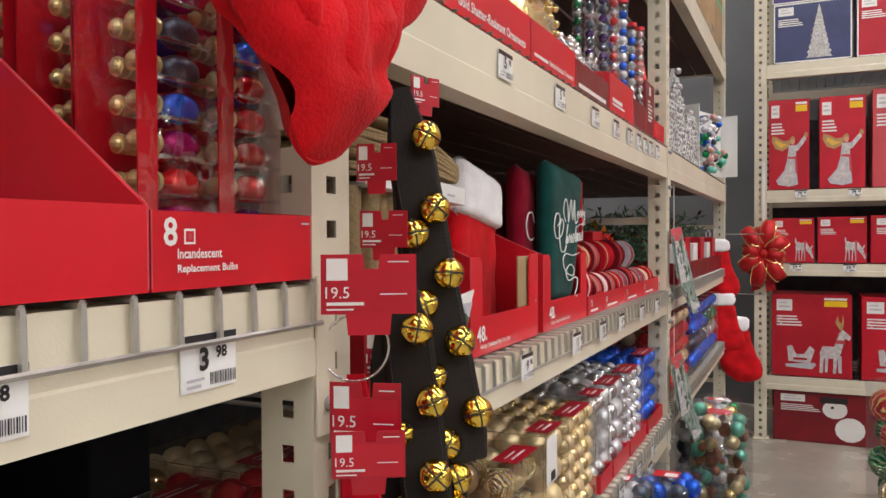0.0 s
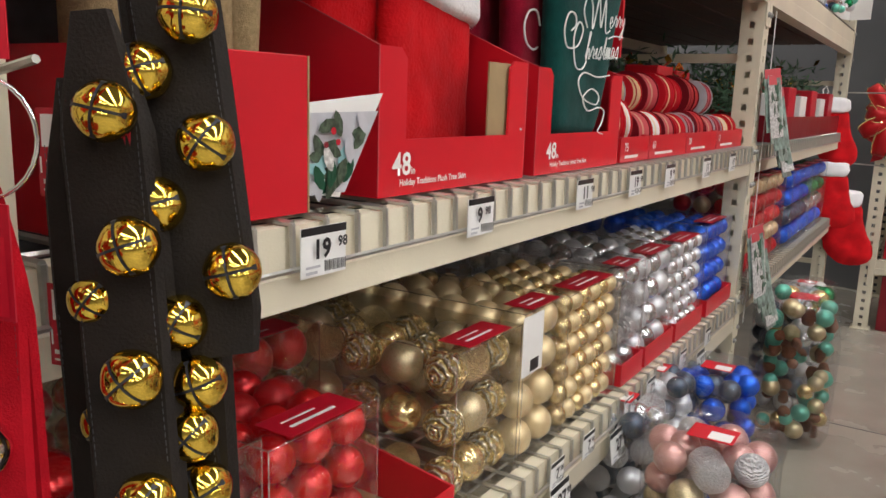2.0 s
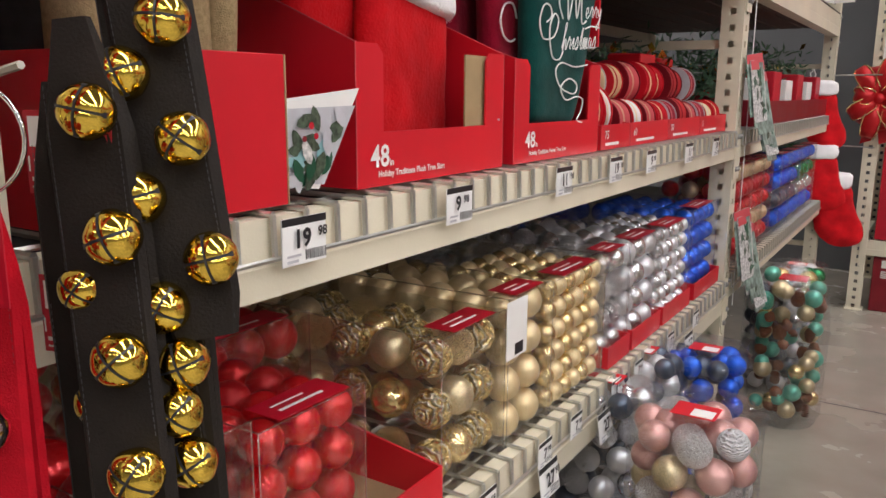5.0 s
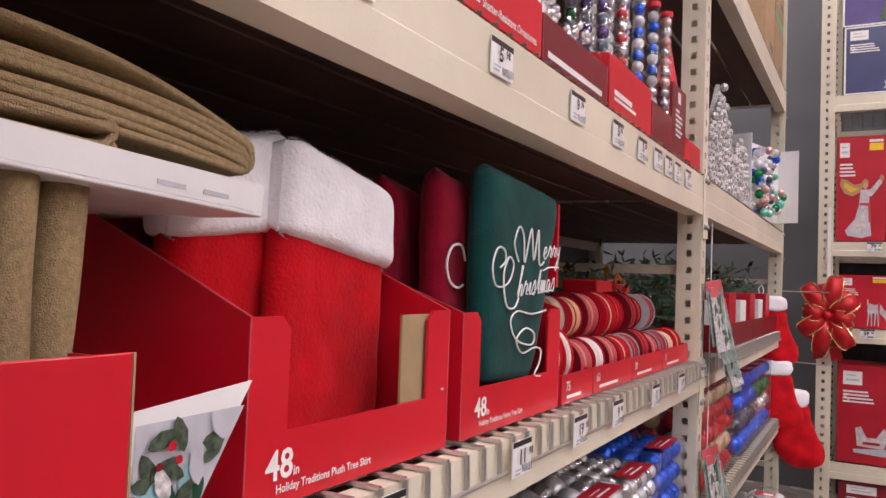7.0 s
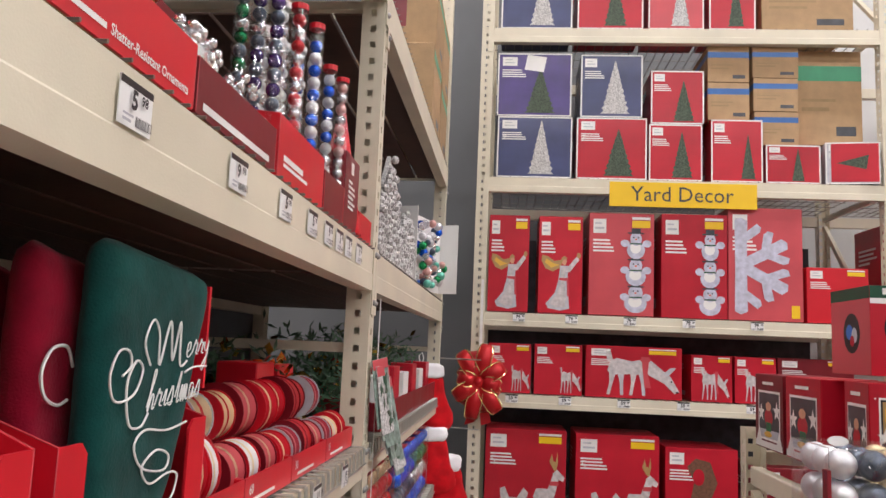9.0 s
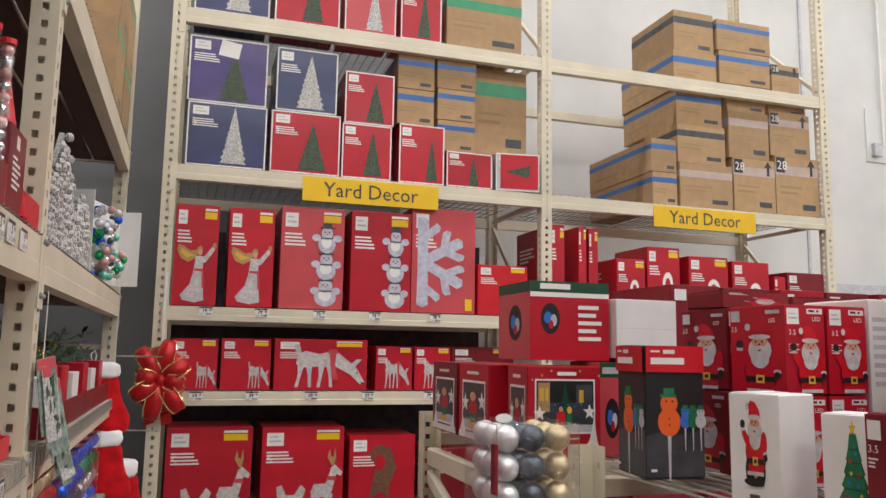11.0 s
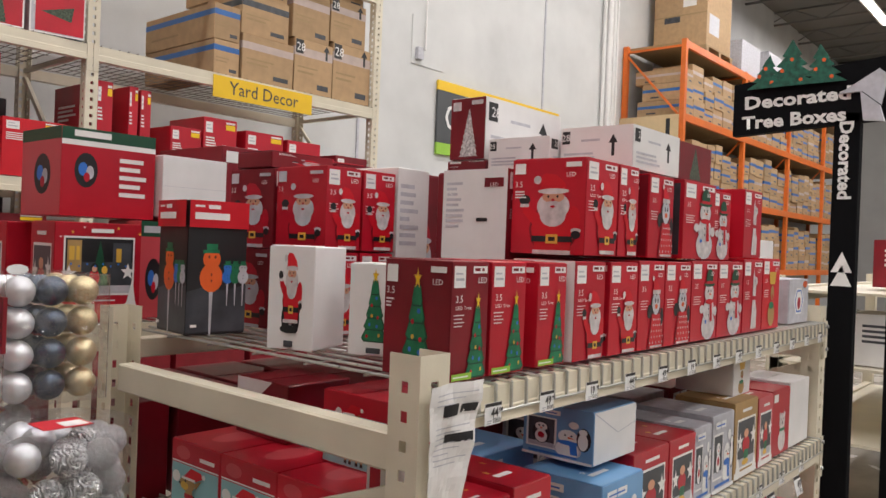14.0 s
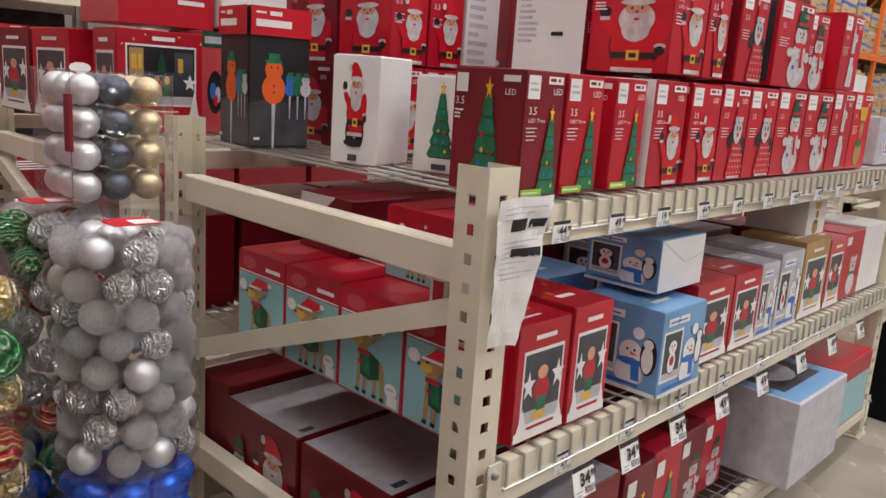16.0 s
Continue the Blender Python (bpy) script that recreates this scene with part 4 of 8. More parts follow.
for (y0, y1), lev in A_BAYS:
    for z0, z1 in lev:
        beam(rack_a, y0, y1, z0, z1)
        part("beam", M().cbox(y0, 1.1, z0, y1, 1.15, z1 - 0.02), CREAM, rack_a)
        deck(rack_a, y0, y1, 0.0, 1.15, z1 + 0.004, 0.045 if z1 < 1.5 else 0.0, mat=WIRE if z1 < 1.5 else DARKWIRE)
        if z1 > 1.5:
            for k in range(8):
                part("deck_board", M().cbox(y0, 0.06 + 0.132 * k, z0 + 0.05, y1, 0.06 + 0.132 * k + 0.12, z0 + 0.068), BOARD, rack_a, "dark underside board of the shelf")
# dark sheet added to give the shade at the back of the shelves
part("back_panel", M().box(-1.8, 1.155, 0.02, 5.5, 1.165, 2.2), DGREY, rack_a, "dark sheet added behind the shelves in place of shade")

# yard decor rack along the back wall
rack_d = thing("shelving_rack", "tall cream steel rack with yellow section signs against the back wall", "shelving rack", (0, 5.615, 0), 0, "cream steel racks")
for x in (0.18, 2.645, 5.09):
    upright(rack_d, (x, 0.0, 0), 4.9)
    upright(rack_d, (x, 1.07, 0), 4.9, True)
    braces(rack_d, x, 0.07, 1.0, [(0.4, 0.4), (1.45, 1.45), (2.5, 2.5), (3.55, 3.55), (0.45, 1.4), (1.5, 2.45), (2.55, 3.5), (3.6, 4.5)])
for x0, x1 in ((0.256, 2.645), (2.721, 5.09)):
    for z0, z1 in ((0.345, 0.435), (1.12, 1.2), (1.612, 1.695), (2.452, 2.545), (3.435, 3.53)):
        if x0 > 2 and z0 in (1.12,):
            continue
        beam(rack_d, x0, x1, z0, z1, 0.0, bolts=False)
        part("beam", M().cbox(x0, 1.02, z0, x1, 1.07, z1 - 0.02), CREAM, rack_d)
        if not (x0 > 2 and z0 > 3):
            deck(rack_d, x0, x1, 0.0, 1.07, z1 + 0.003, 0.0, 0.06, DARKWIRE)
# added dark sheet: stands for the shadow behind the lower boxes
part("back_panel", M().box(0.19, 1.09, 0.02, 2.6, 1.1, 2.3), DGREY, rack_d, "dark sheet added behind the shelves in place of shade")


def yard_sign(x):
    s = thing("section_sign", "yellow section sign lettered Yard Decor on a beam", "sign", (x, 5.606, 2.376), 0, "yellow section signs")
    part("sign_plate", M().cbox(0, 0, 0, 0.89, 0.005, 0.155, 0.001), YELLOW, s)
    letters("Yard Decor", DGREY, s, (0.13, -0.002, 0.035), (1, 0, 0), (0, 0, 1), 0.092, 0.62)


yard_sign(1.005)
yard_sign(3.53)

# low rack full of inflatable boxes
CF = 1.69
rack_c = thing("shelving_rack", "low cream steel rack with two wire shelves of boxed decorations", "shelving rack", (0, CF, 0), 0, "cream steel racks")
for x in (1.417, 3.87):
    upright(rack_c, (x, 0.015, 0), 1.2)
    upright(rack_c, (x, 1.135, 0), 1.2, True)
    part("end_rail", M().cbox(x + 0.015, 0.085, 0.985, x + 0.06, 1.065, 1.055, 0.004), CREAM, rack_c)
    part("end_rail", M().cbox(x + 0.015, 0.085, 0.26, x + 0.06, 1.065, 0.33, 0.004), CREAM, rack_c)
    m = M()
    m.prism([(0.085, 0.915), (0.085, 0.965), (1.065, 0.60), (1.065, 0.55)], 0, x + 0.016, x + 0.05)
    part("diagonal_brace", m, CREAM, rack_c)
for z0, z1, lip in ((1.062, 1.132, 0.05), (0.575, 0.66, 0.05), (0.1, 0.18, 0.0)):
    beam(rack_c, 1.493, 3.87, z0, z1)
    part("beam", M().cbox(1.493, 1.08, z0, 3.87, 1.135, z1 - 0.02), CREAM, rack_c)
    deck(rack_c, 1.493, 3.87, 0.0, 1.135, z1 + 0.004, lip)

# ---- far end of the hall ----
rack_o = thing("pallet_rack", "tall orange steel pallet rack stacked with taped cartons", "pallet rack", (12.33, 5.98, 0))
frames = []
for x in (0, 2.75, 5.5, 8.25, 11.0):
    part("upright", M().cbox(x, 0, 0, x + 0.09, 0.08, 4.86).cbox(x, 1.02, 0, x + 0.09, 1.1, 4.86), ORANGE, rack_o)
    part("brace", M().rod((x + 0.045, 0.06, 3.6), (x + 0.045, 1.04, 2.5), 0.025, 4).rod((x + 0.045, 0.06, 3.6), (x + 0.045, 1.04, 4.7), 0.025, 4).rod((x + 0.045, 0.06, 4.76), (x + 0.045, 1.04, 4.76), 0.025, 4), ORANGE, rack_o)
for k in range(4):
    for z in (1.05, 2.3, 3.55, 4.72):
        part("beam", M().cbox(0.09 + 2.75 * k, 0, z, 2.75 * (k + 1), 0.05, z + 0.12), ORANGE, rack_o)
        part("shelf_board", M().box(0.09 + 2.75 * k, 0.05, z + 0.08, 2.75 * (k + 1), 1.05, z + 0.115), CARDIN, rack_o)
no = thing("aisle_sign", "tan aisle number board lettered 1 on an orange rack", "sign", (12.3, 7.09, 3.19), -90)
part("board", M().cbox(0, 0, 0, 1.04, 0.02, 0.46), material("tan_sign_board", (0.62, 0.46, 0.26), 0.5, vary=0.05), no)
letters("1", BLACK, no, (0.83, -0.003, 0.07), (1, 0, 0), (0, 0, 1), 0.33, bold=0.03)
rng = random.Random(11)
for k in range(4):
    for z, top in ((1.17, 1.05), (2.42, 1.0), (3.67, 0.95)):
        x = 0.12 + 2.75 * k
        while x < 2.75 * (k + 1) - 0.3:
            w = rng.uniform(0.3, 0.5)
            h = 0.0
            while h < top - 0.35:
                dh = rng.uniform(0.22, 0.34)
                tape = rng.choice((TAPEB, TAPEP, TAPEB))
                carton("cardboard_carton", "brown cardboard carton with a band of tape on an orange rack", (12.33 + x, 6.02 + rng.uniform(0, 0.05), z + h), (w - 0.02, rng.uniform(0.7, 0.9), dh - 0.006), CARD,
                       [("front", [(tape, rect(0, 0.5, 1, 0.68)), (DGREY, rect(0.55, 0.14, 0.85, 0.24))], "packing_tape"), ("left", [(tape, rect(0, 0.5, 1, 0.68)), (DGREY, rect(0.2, 0.14, 0.4, 0.24))], "packing_tape")], group="cartons on the orange rack", seam=False)
                h += dh
            x += w
pal = thing("pallet", "wooden pallet on top of the orange rack", "pallet", (13.2, 6.0, 4.845))
part("deck_board", M().box(0, 0, 0.09, 1.2, 1.0, 0.11).box(0, 0, 0, 0.1, 1.0, 0.09).box(1.1, 0, 0, 1.2, 1.0, 0.09).box(0.55, 0, 0, 0.65, 1.0, 0.09), CARDIN, pal)
carton("cardboard_carton", "large wrapped brown carton on a pallet on the orange rack", (13.22, 6.02, 4.957), (1.1, 0.95, 1.12), CARD, [("left", [(WHITEP, rect(0.55, 0.62, 0.8, 0.78)), (DGREY, rect(0.2, 0.4, 0.5, 0.5)), (CARDIN, rect(0, 0.49, 1, 0.51))], "printed_marks"), ("front", [(PALEG, rect(0.1, 0.2, 0.5, 0.5))], "printed_marks")])
for k in range(3):
    carton("wrapped_load", "carton load in clear stretch film on the orange rack", (15.0 + 1.5 * k, 6.05, 4.845), (1.0, 0.9, 0.62 + 0.1 * (k % 2)), PALEG, group="wrapped loads")

# sign arch over the end of the low rack
PAPERTREE = material("green_paper_tree", (0.012, 0.1, 0.065), 0.7, vary=0.5, scale=40)
arch = thing("display_arch", "black cardboard arch lettered Decorated Tree Boxes with green paper trees", "display", (4.16, 1.6, 0))
part("post", M().cbox(0, 0.05, 0, 0.06, 0.155, 2.04, 0.004), MATTEB, arch)
part("post", M().cbox(0.3, -0.12, 0, 0.36, -0.02, 2.02, 0.004), MATTEB, arch)
part("header_panel", M().prism([(-0.05, 2.0), (0.6, 1.965), (0.6, 2.21), (-0.05, 2.27)], 0, 0.0, 0.05), MATTEB, arch)
part("corner_fold", M().prism([(0.137, 2.12), (0.045, 2.125), (-0.03, 2.06), (-0.055, 2.185), (-0.02, 2.215)], 0, -0.02, -0.004), PALEG, arch, "silver folded corner")
part("corner_fold", M().prism([(0.045, 2.12), (-0.03, 2.055), (-0.05, 1.985), (0.03, 1.995)], 0, -0.05, -0.022), PALEG, arch, "silver folded corner")
letters("Decorated", WHITEP, arch, (-0.003, 0.545, 2.085), (0, -1, 0.045), (0, 0, 1), 0.062, 0.455, bold=0.035)
letters("Tree Boxes", WHITEP, arch, (-0.003, 0.556, 1.992), (0, -1, 0.045), (0, 0, 1), 0.062, 0.45, bold=0.035)
letters("Decorated", WHITEP, arch, (-0.003, 0.132, 2.0), (0, 0, -1), (0, -1, 0), 0.058, 0.34, bold=0.035)
letters("Decorated", WHITEP, arch, (0.297, -0.04, 1.86), (0, 0, -1), (0, -1, 0), 0.055, 0.34, bold=0.035)
for y, s, lean in ((0.45, 0.95, -0.03), (0.335, 1.35, 0.0), (0.2, 1.1, 0.03)):
    tier = []
    for k in range(4):
        w, z = s * (0.088 - 0.019 * k), 2.185 + s * 0.034 * k
        tier.append((w, z))
    side_l = [p for w, z in tier for p in ((y + lean * (z - 2.18) * 4 - w, z - 0.008), (y + lean * (z - 2.18) * 4 - w * 0.45, z + 0.022 * s))]
    side_r = [p for w, z in tier for p in ((y + lean * (z - 2.18) * 4 + w, z - 0.008), (y + lean * (z - 2.18) * 4 + w * 0.45, z + 0.022 * s))]
    tip = (y + lean * 0.6, 2.185 + 0.15 * s)
    pt = part("paper_tree", M().prism(side_l + [tip] + side_r[::-1], 0, -0.012 - 0.01 * s, -0.006 - 0.01 * s), PAPERTREE, arch)
    for k in range(3):
        part("paper_dot", M().prism(oval(y + 0.03 * s * (k - 1), 2.2 + 0.035 * s * ((k * 2) % 3), 0.009, 0.009, 8), 0, -0.014 - 0.01 * s, -0.0122 - 0.01 * s), ORANGEP, pt)
for z in (1.36, 1.3):
    part("white_tree_print", M().prism([(0.06, z - 0.02), (0.145, z - 0.02), (0.102, z + 0.07)], 0, -0.002, -0.0006), WHITEP, arch)
far = thing("shelving_rack", "cream steel rack beyond the sign arch with white boxes", "shelving rack", (5.0, 1.2, 0), 0, "cream steel racks")
for x in (0, 2.4):
    part("upright", M().cbox(x, 0, 0, x + 0.076, 0.07, 1.3).cbox(x, 1.0, 0, x + 0.076, 1.07, 1.3), CREAM, far)
for z in (0.35, 0.75, 1.15):
    part("beam", M().cbox(0.0, 0, z, 2.4, 0.05, z + 0.09).cbox(0.0, 1.0, z, 2.4, 1.05, z + 0.09).box(0.01, 0.05, z + 0.06, 2.39, 1.0, z + 0.075), CREAM, far)
for k in range(4):
    carton("decoration_box", "white boxed tree on the rack beyond the arch", (5.12 + 0.5 * k, 1.27, (0.83, 1.245)[k % 2]), (0.4, 0.6, 0.28), (WHITEC, DRED)[k % 2], [("left", copy_lines(0.1, 0.8, 0.5, 4, 0.1, DGREY if k % 2 == 0 else WHITEP), "printed_lines")], group="boxes beyond the arch")

# wall sign
gs = thing("wall_sign", "charcoal wall sign lettered Garden with a yellow stripe", "sign", (7.6, 7.06, 2.52))
part("sign_panel", M().cbox(0, 0, 0.14, 2.75, 0.03, 0.78), SIGNG, gs)
part("top_stripe", M().cbox(0, -0.004, 0.78, 2.75, 0.03, 0.9), YELLOW, gs)
part("lime_tab", M().cbox(0, -0.004, 0.0, 0.42, 0.03, 0.14), LIME, gs)
letters("Garden", WHITEP, gs, (0.14, -0.006, 0.3), (1, 0, 0), (0, 0, 1), 0.34)
print_on(gs, (0.42, 0.03, 0.14), "front", [(WHITEP, rect(0.1, 0.4, 0.8, 0.7))], "printed_line")


# ---- boxes on the yard decor rack ----
def logo_and_copy(lines=3, yellow=False, x=0.06, big=None):
    s = [(WHITEP, rect(x, 0.8, x + 0.2, 0.94)), (PALEG, rect(x + 0.03, 0.84, x + 0.17, 0.86)), (PALEG, rect(x + 0.03, 0.89, x + 0.13, 0.905))] + copy_lines(x, 0.74, 0.34, lines, 0.035)
    if yellow:
        s.append((YELLOW, rect(0.66, 0.86, 0.94, 0.93)))
        s.append((WHITEP, rect(0.66, 0.94, 0.94, 0.965)))
    return s


def yard_box(x0, x1, z, h, label, mat, art, d=0.5, ridge=None, y=5.64, tilt=(0, 0), turn=0, yellow=True, name="decoration_box", group="boxed yard decorations", num=""):
    shapes = logo_and_copy(4, yellow) + art
    t = carton(name, label, (x0, y, z), (x1 - x0, d, h), mat, [("front", shapes, "printed_front"), ("left", [(PALEG, rect(0.2, 0.1, 0.6, 0.2))] + copy_lines(0.1, 0.8, 0.5, 4), "printed_side")], turn, "box", group, tilt, ridge)
    if num:
        letters(num, WHITEP, t, (0.07 * (x1 - x0), -0.006, 0.62 * h), (1, 0, 0), (0, 0, 1), 0.09 * h)
    return t


CONEP = material("brown_print", (0.16, 0.07, 0.04), 0.5, vary=0.3, scale=60)
Z3, Z2, Z1, Z0 = 2.552, 1.702, 1.207, 0.442
yard_box(0.3, 0.77, Z3, 0.395, "navy artificial tree box with a frosted tree picture", NAVY, at_box(fir(FROST), 0.36, 0.02, 0.82, 0.98), 0.4, WHITEP, yellow=False, num="9")
yard_box(0.8, 1.235, Z3, 0.395, "red artificial tree box with a green tree picture", RED, at_box(fir(PINE), 0.3, 0.02, 0.9, 0.85), 0.4, WHITEP, yellow=False, num="7")
yard_box(1.25, 1.575, Z3, 0.36, "small red artificial tree box", RED, at_box(fir(PINE), 0.34, 0.02, 0.9, 0.9), 0.4, WHITEP, yellow=False)
yard_box(1.63, 1.94, Z3, 0.395, "red artificial tree box with a narrow tree picture", RED, at_box(fir(PINE), 0.52, 0.02, 0.92, 0.8), 0.4, WHITEP, yellow=False)
yard_box(1.96, 2.285, Z3, 0.24, "low red artificial tree box", RED, at_box(fir(PINE), 0.42, 0.02, 0.76, 0.95), 0.35, WHITEP, yellow=False)
yard_box(2.315, 2.62, Z3, 0.26, "red and grey tree box turned askew at the shelf end", PALEG, [(RED, rect(0.1, 0.05, 0.98, 0.97)), (PINE, [(0.2, 0.5), (0.8, 0.7), (0.75, 0.35)])], 0.35, WHITEP, turn=-8, yellow=False)
yard_box(0.29, 0.76, Z3 + 0.4, 0.415, "violet artificial tree box with a dark tree picture", PURPLE, at_box(fir(PINE), 0.3, 0.02, 0.86, 0.8) + [(WHITEP, [(0.36, 0.74), (0.62, 0.7), (0.66, 0.94), (0.4, 0.98)])], 0.4, WHITEP, yellow=False)
yard_box(0.82, 1.205, Z3 + 0.4, 0.41, "navy artificial tree box with a frosted tree picture", NAVY, at_box(fir(FROST), 0.24, 0.02, 0.88, 0.94), 0.4, WHITEP, yellow=False)
yard_box(1.26, 1.585, Z3 + 0.364, 0.345, "small red artificial tree box on another", RED, at_box(fir(PINE), 0.34, 0.02, 0.9, 0.85), 0.35, WHITEP, yellow=False)


def brown(x, y, z, w, d, h, tape=TAPEB, lines=True, label="plain brown cardboard carton with a band of tape", turn=0.0, mark=None):
    f = [(tape, rect(0, 0.68, 1, 0.84)), (DGREY, rect(0.6, 0.1, 0.9, 0.2)), (CARDIN, rect(0.08, 0.36, 0.5, 0.4)), (CARDIN, rect(0.08, 0.46, 0.6, 0.49))]
    if mark:
        f += [(BLACK, rect(0.02, 0.72, 0.22, 0.98)), (BLACK, [(0.8, 0.7), (0.86, 0.7), (0.86, 0.86), (0.92, 0.86), (0.83, 0.98), (0.74, 0.86), (0.8, 0.86)])]
    t = carton("cardboard_carton", label, (x, y, z), (w, d, h), CARD, [("front", f, "printed_text"), ("left", [(tape, rect(0, 0.68, 1, 0.84)), (CARDIN, rect(0.1, 0.3, 0.5, 0.36))], "packing_tape")], turn, "carton", "brown cartons on the yard decor rack")
    if mark:
        letters(mark, WHITEP, t, (w * 0.04, -0.004, h * 0.77), (1, 0, 0), (0, 0, 1), h * 0.15)
    return t


brown(1.615, 5.66, Z3 + 0.4, 0.255, 0.4, 0.245)
brown(1.615, 5.66, Z3 + 0.648, 0.255, 0.4, 0.235)
brown(1.9, 5.66, Z3 + 0.243, 0.265, 0.4, 0.215)
brown(1.895, 5.66, Z3 + 0.461, 0.27, 0.4, 0.215)
brown(1.89, 5.66, Z3 + 0.679, 0.28, 0.4, 0.2)
brown(2.175, 5.72, Z3 + 0.265, 0.4, 0.3, 0.615, TAPEG, label="tall brown carton with a green band of tape")
T4 = 3.537
for x, w, mt, pic in ((0.3, 0.47, NAVY, FROST), (0.79, 0.43, RED, PINE), (1.24, 0.36, PINKR, FROST), (1.62, 0.3, RED, PINE)):
    yard_box(x, x + w - 0.015, T4, 0.39, "artificial tree box high on the rack", mt, at_box(fir(pic), 0.34, 0.02, 0.82, 0.95), 0.4, WHITEP, yellow=False)
brown(1.95, 5.66, T4, 0.56, 0.5, 0.42, TAPEG)

yard_box(0.27, 0.52, Z2, 0.605, "red lighted angel box", RED, at_box(angel(), 0.05, 0.02, 0.98, 0.8), 0.4)
yard_box(0.58, 0.85, Z2, 0.605, "red lighted angel box beside its twin", RED, at_box(angel(), 0.05, 0.02, 0.98, 0.8), 0.4)
yard_box(0.89, 1.285, Z2, 0.635, "faded red box of stacked lighted snowmen", PINKR, at_box(stacked_snowmen(), 0.3, 0.02, 1.0, 0.92), 0.4)
yard_box(1.33, 1.725, Z2, 0.64, "red box of stacked lighted snowmen", RED, at_box(stacked_snowmen(), 0.34, 0.02, 1.0, 0.92), 0.4)
yard_box(1.73, 2.17, Z2, 0.69, "faded red box with a large silver snowflake picture", PINKR, flake() + [(YELLOW, rect(0.84, 0.03, 0.95, 0.14))], 0.4, yellow=False)
yard_box(2.19, 2.55, Z2, 0.335, "small bright red decoration box", BRED, [], 0.4)
yard_box(0.29, 0.55, Z1, 0.3, "red lighted fawn box", RED, at_box(deer(), 0.52, 0.02, 1.0, 0.6), 0.4)
yard_box(0.57, 0.86, Z1, 0.305, "red lighted fawn box beside its twin", RED, at_box(deer(), 0.52, 0.02, 1.0, 0.6), 0.4)
yard_box(0.88, 1.455, Z1, 0.31, "wide red grazing deer box", RED, at_box(deer(), 0.16, 0.02, 1.0, 0.98), 0.4)
for x in (1.51, 1.765):
    yard_box(x, x + 0.24, Z1, 0.275, "small red wire reindeer box", RED, at_box(deer(), 0.2, 0.02, 0.95, 0.8), 0.4)
yard_box(2.05, 2.5, Z1, 0.28, "dim red box deep in the rack", DRED, [], 0.4, y=5.75)
yard_box(0.29, 0.775, Z0, 0.55, "large red sleigh and deer box", RED, at_box(sleigh(), 0.02, 0.02, 0.99, 0.92), 0.4, num="5")
yard_box(0.83, 1.325, Z0, 0.545, "large red sleigh and deer box beside its twin", RED, at_box(sleigh(), 0.02, 0.02, 0.99, 0.92), 0.4, num="5")
yard_box(1.36, 1.78, Z0, 0.49, "red box with a brown wreath picture", RED, [(CONEP, [(0.3, 0.2), (0.4, 0.6), (0.3, 0.78), (0.42, 0.88), (0.62, 0.84), (0.72, 0.6), (0.6, 0.34), (0.62, 0.2), (0.48, 0.3)]), (RED, oval(0.46, 0.66, 0.08, 0.1)), (YELLOW, rect(0.05, 0.06, 0.22, 0.14))], 0.4, yellow=False)
yard_box(1.85, 2.5, Z0, 0.4, "long red boxed yard display", DRED, [], 0.4)
yard_box(0.3, 1.05, 0.003, 0.335, "long dark red box with a lying snowman picture", DRED, [(WHITEP, oval(0.62, 0.3, 0.12, 0.24)), (WHITEP, oval(0.5, 0.68, 0.1, 0.18)), (BLACK, rect(0.38, 0.8, 0.6, 0.92)), (BLACK, oval(0.48, 0.72, 0.015, 0.03, 6))], 0.4, yellow=False)
yard_box(1.1, 1.8, 0.003, 0.33, "long dark red box at floor level", DRED, [], 0.4, yellow=False)

# second bay
E3 = 2.552
brown(3.56, 5.66, E3, 0.21, 0.94, 0.246, TAPEB, label="long flat brown carton with blue tape")
brown(3.556, 5.66, E3 + 0.249, 0.212, 0.94, 0.25, TAPEB, label="long flat brown carton with blue tape")
brown(3.79, 5.65, E3, 0.465, 0.45, 0.335, TAPEP)
brown(3.782, 5.66, E3 + 0.338, 0.425, 0.45, 0.3, DGREY)
brown(4.268, 5.65, E3, 0.385, 0.45, 0.415, TAPEP, mark="28")
brown(4.66, 5.65, E3, 0.415, 0.45, 0.465, TAPEP, mark="28")
brown(4.245, 5.66, E3 + 0.418, 0.37, 0.45, 0.372, TAPEP)
brown(4.63, 5.66, E3 + 0.468, 0.385, 0.45, 0.355, TAPEP, mark="28")
brown(3.79, 5.68, E3 + 0.641, 0.41, 0.75, 0.27, TAPEB)
brown(3.775, 5.68, E3 + 0.914, 0.39, 0.75, 0.31, TAPEB)
brown(3.8, 5.7, E3 + 1.227, 0.36, 0.6, 0.33, DGREY)
brown(4.25, 5.68, E3 + 0.793, 0.36, 0.4, 0.217, TAPEP)
brown(4.19, 5.68, E3 + 1.013, 0.48, 0.4, 0.265, TAPEB)
brown(4.18, 5.68, E3 + 1.281, 0.5, 0.4, 0.25, TAPEB)
brown(4.64, 5.68, E3 + 0.826, 0.36, 0.4, 0.125, TAPEP)
brown(4.685, 5.68, E3 + 0.954, 0.27, 0.4, 0.275, DGREY, mark="28")
for x0, x1, z, h in ((2.73, 2.83, 1.702, 0.64), (2.94, 3.0, 1.702, 0.64), (3.02, 3.09, 1.702, 0.63)):
    yard_box(x0, x1, z, h, "slim tall red decoration box", RED, at_box(snowman(), 0.1, 0.02, 0.9, 0.3), 0.6, y=5.64)
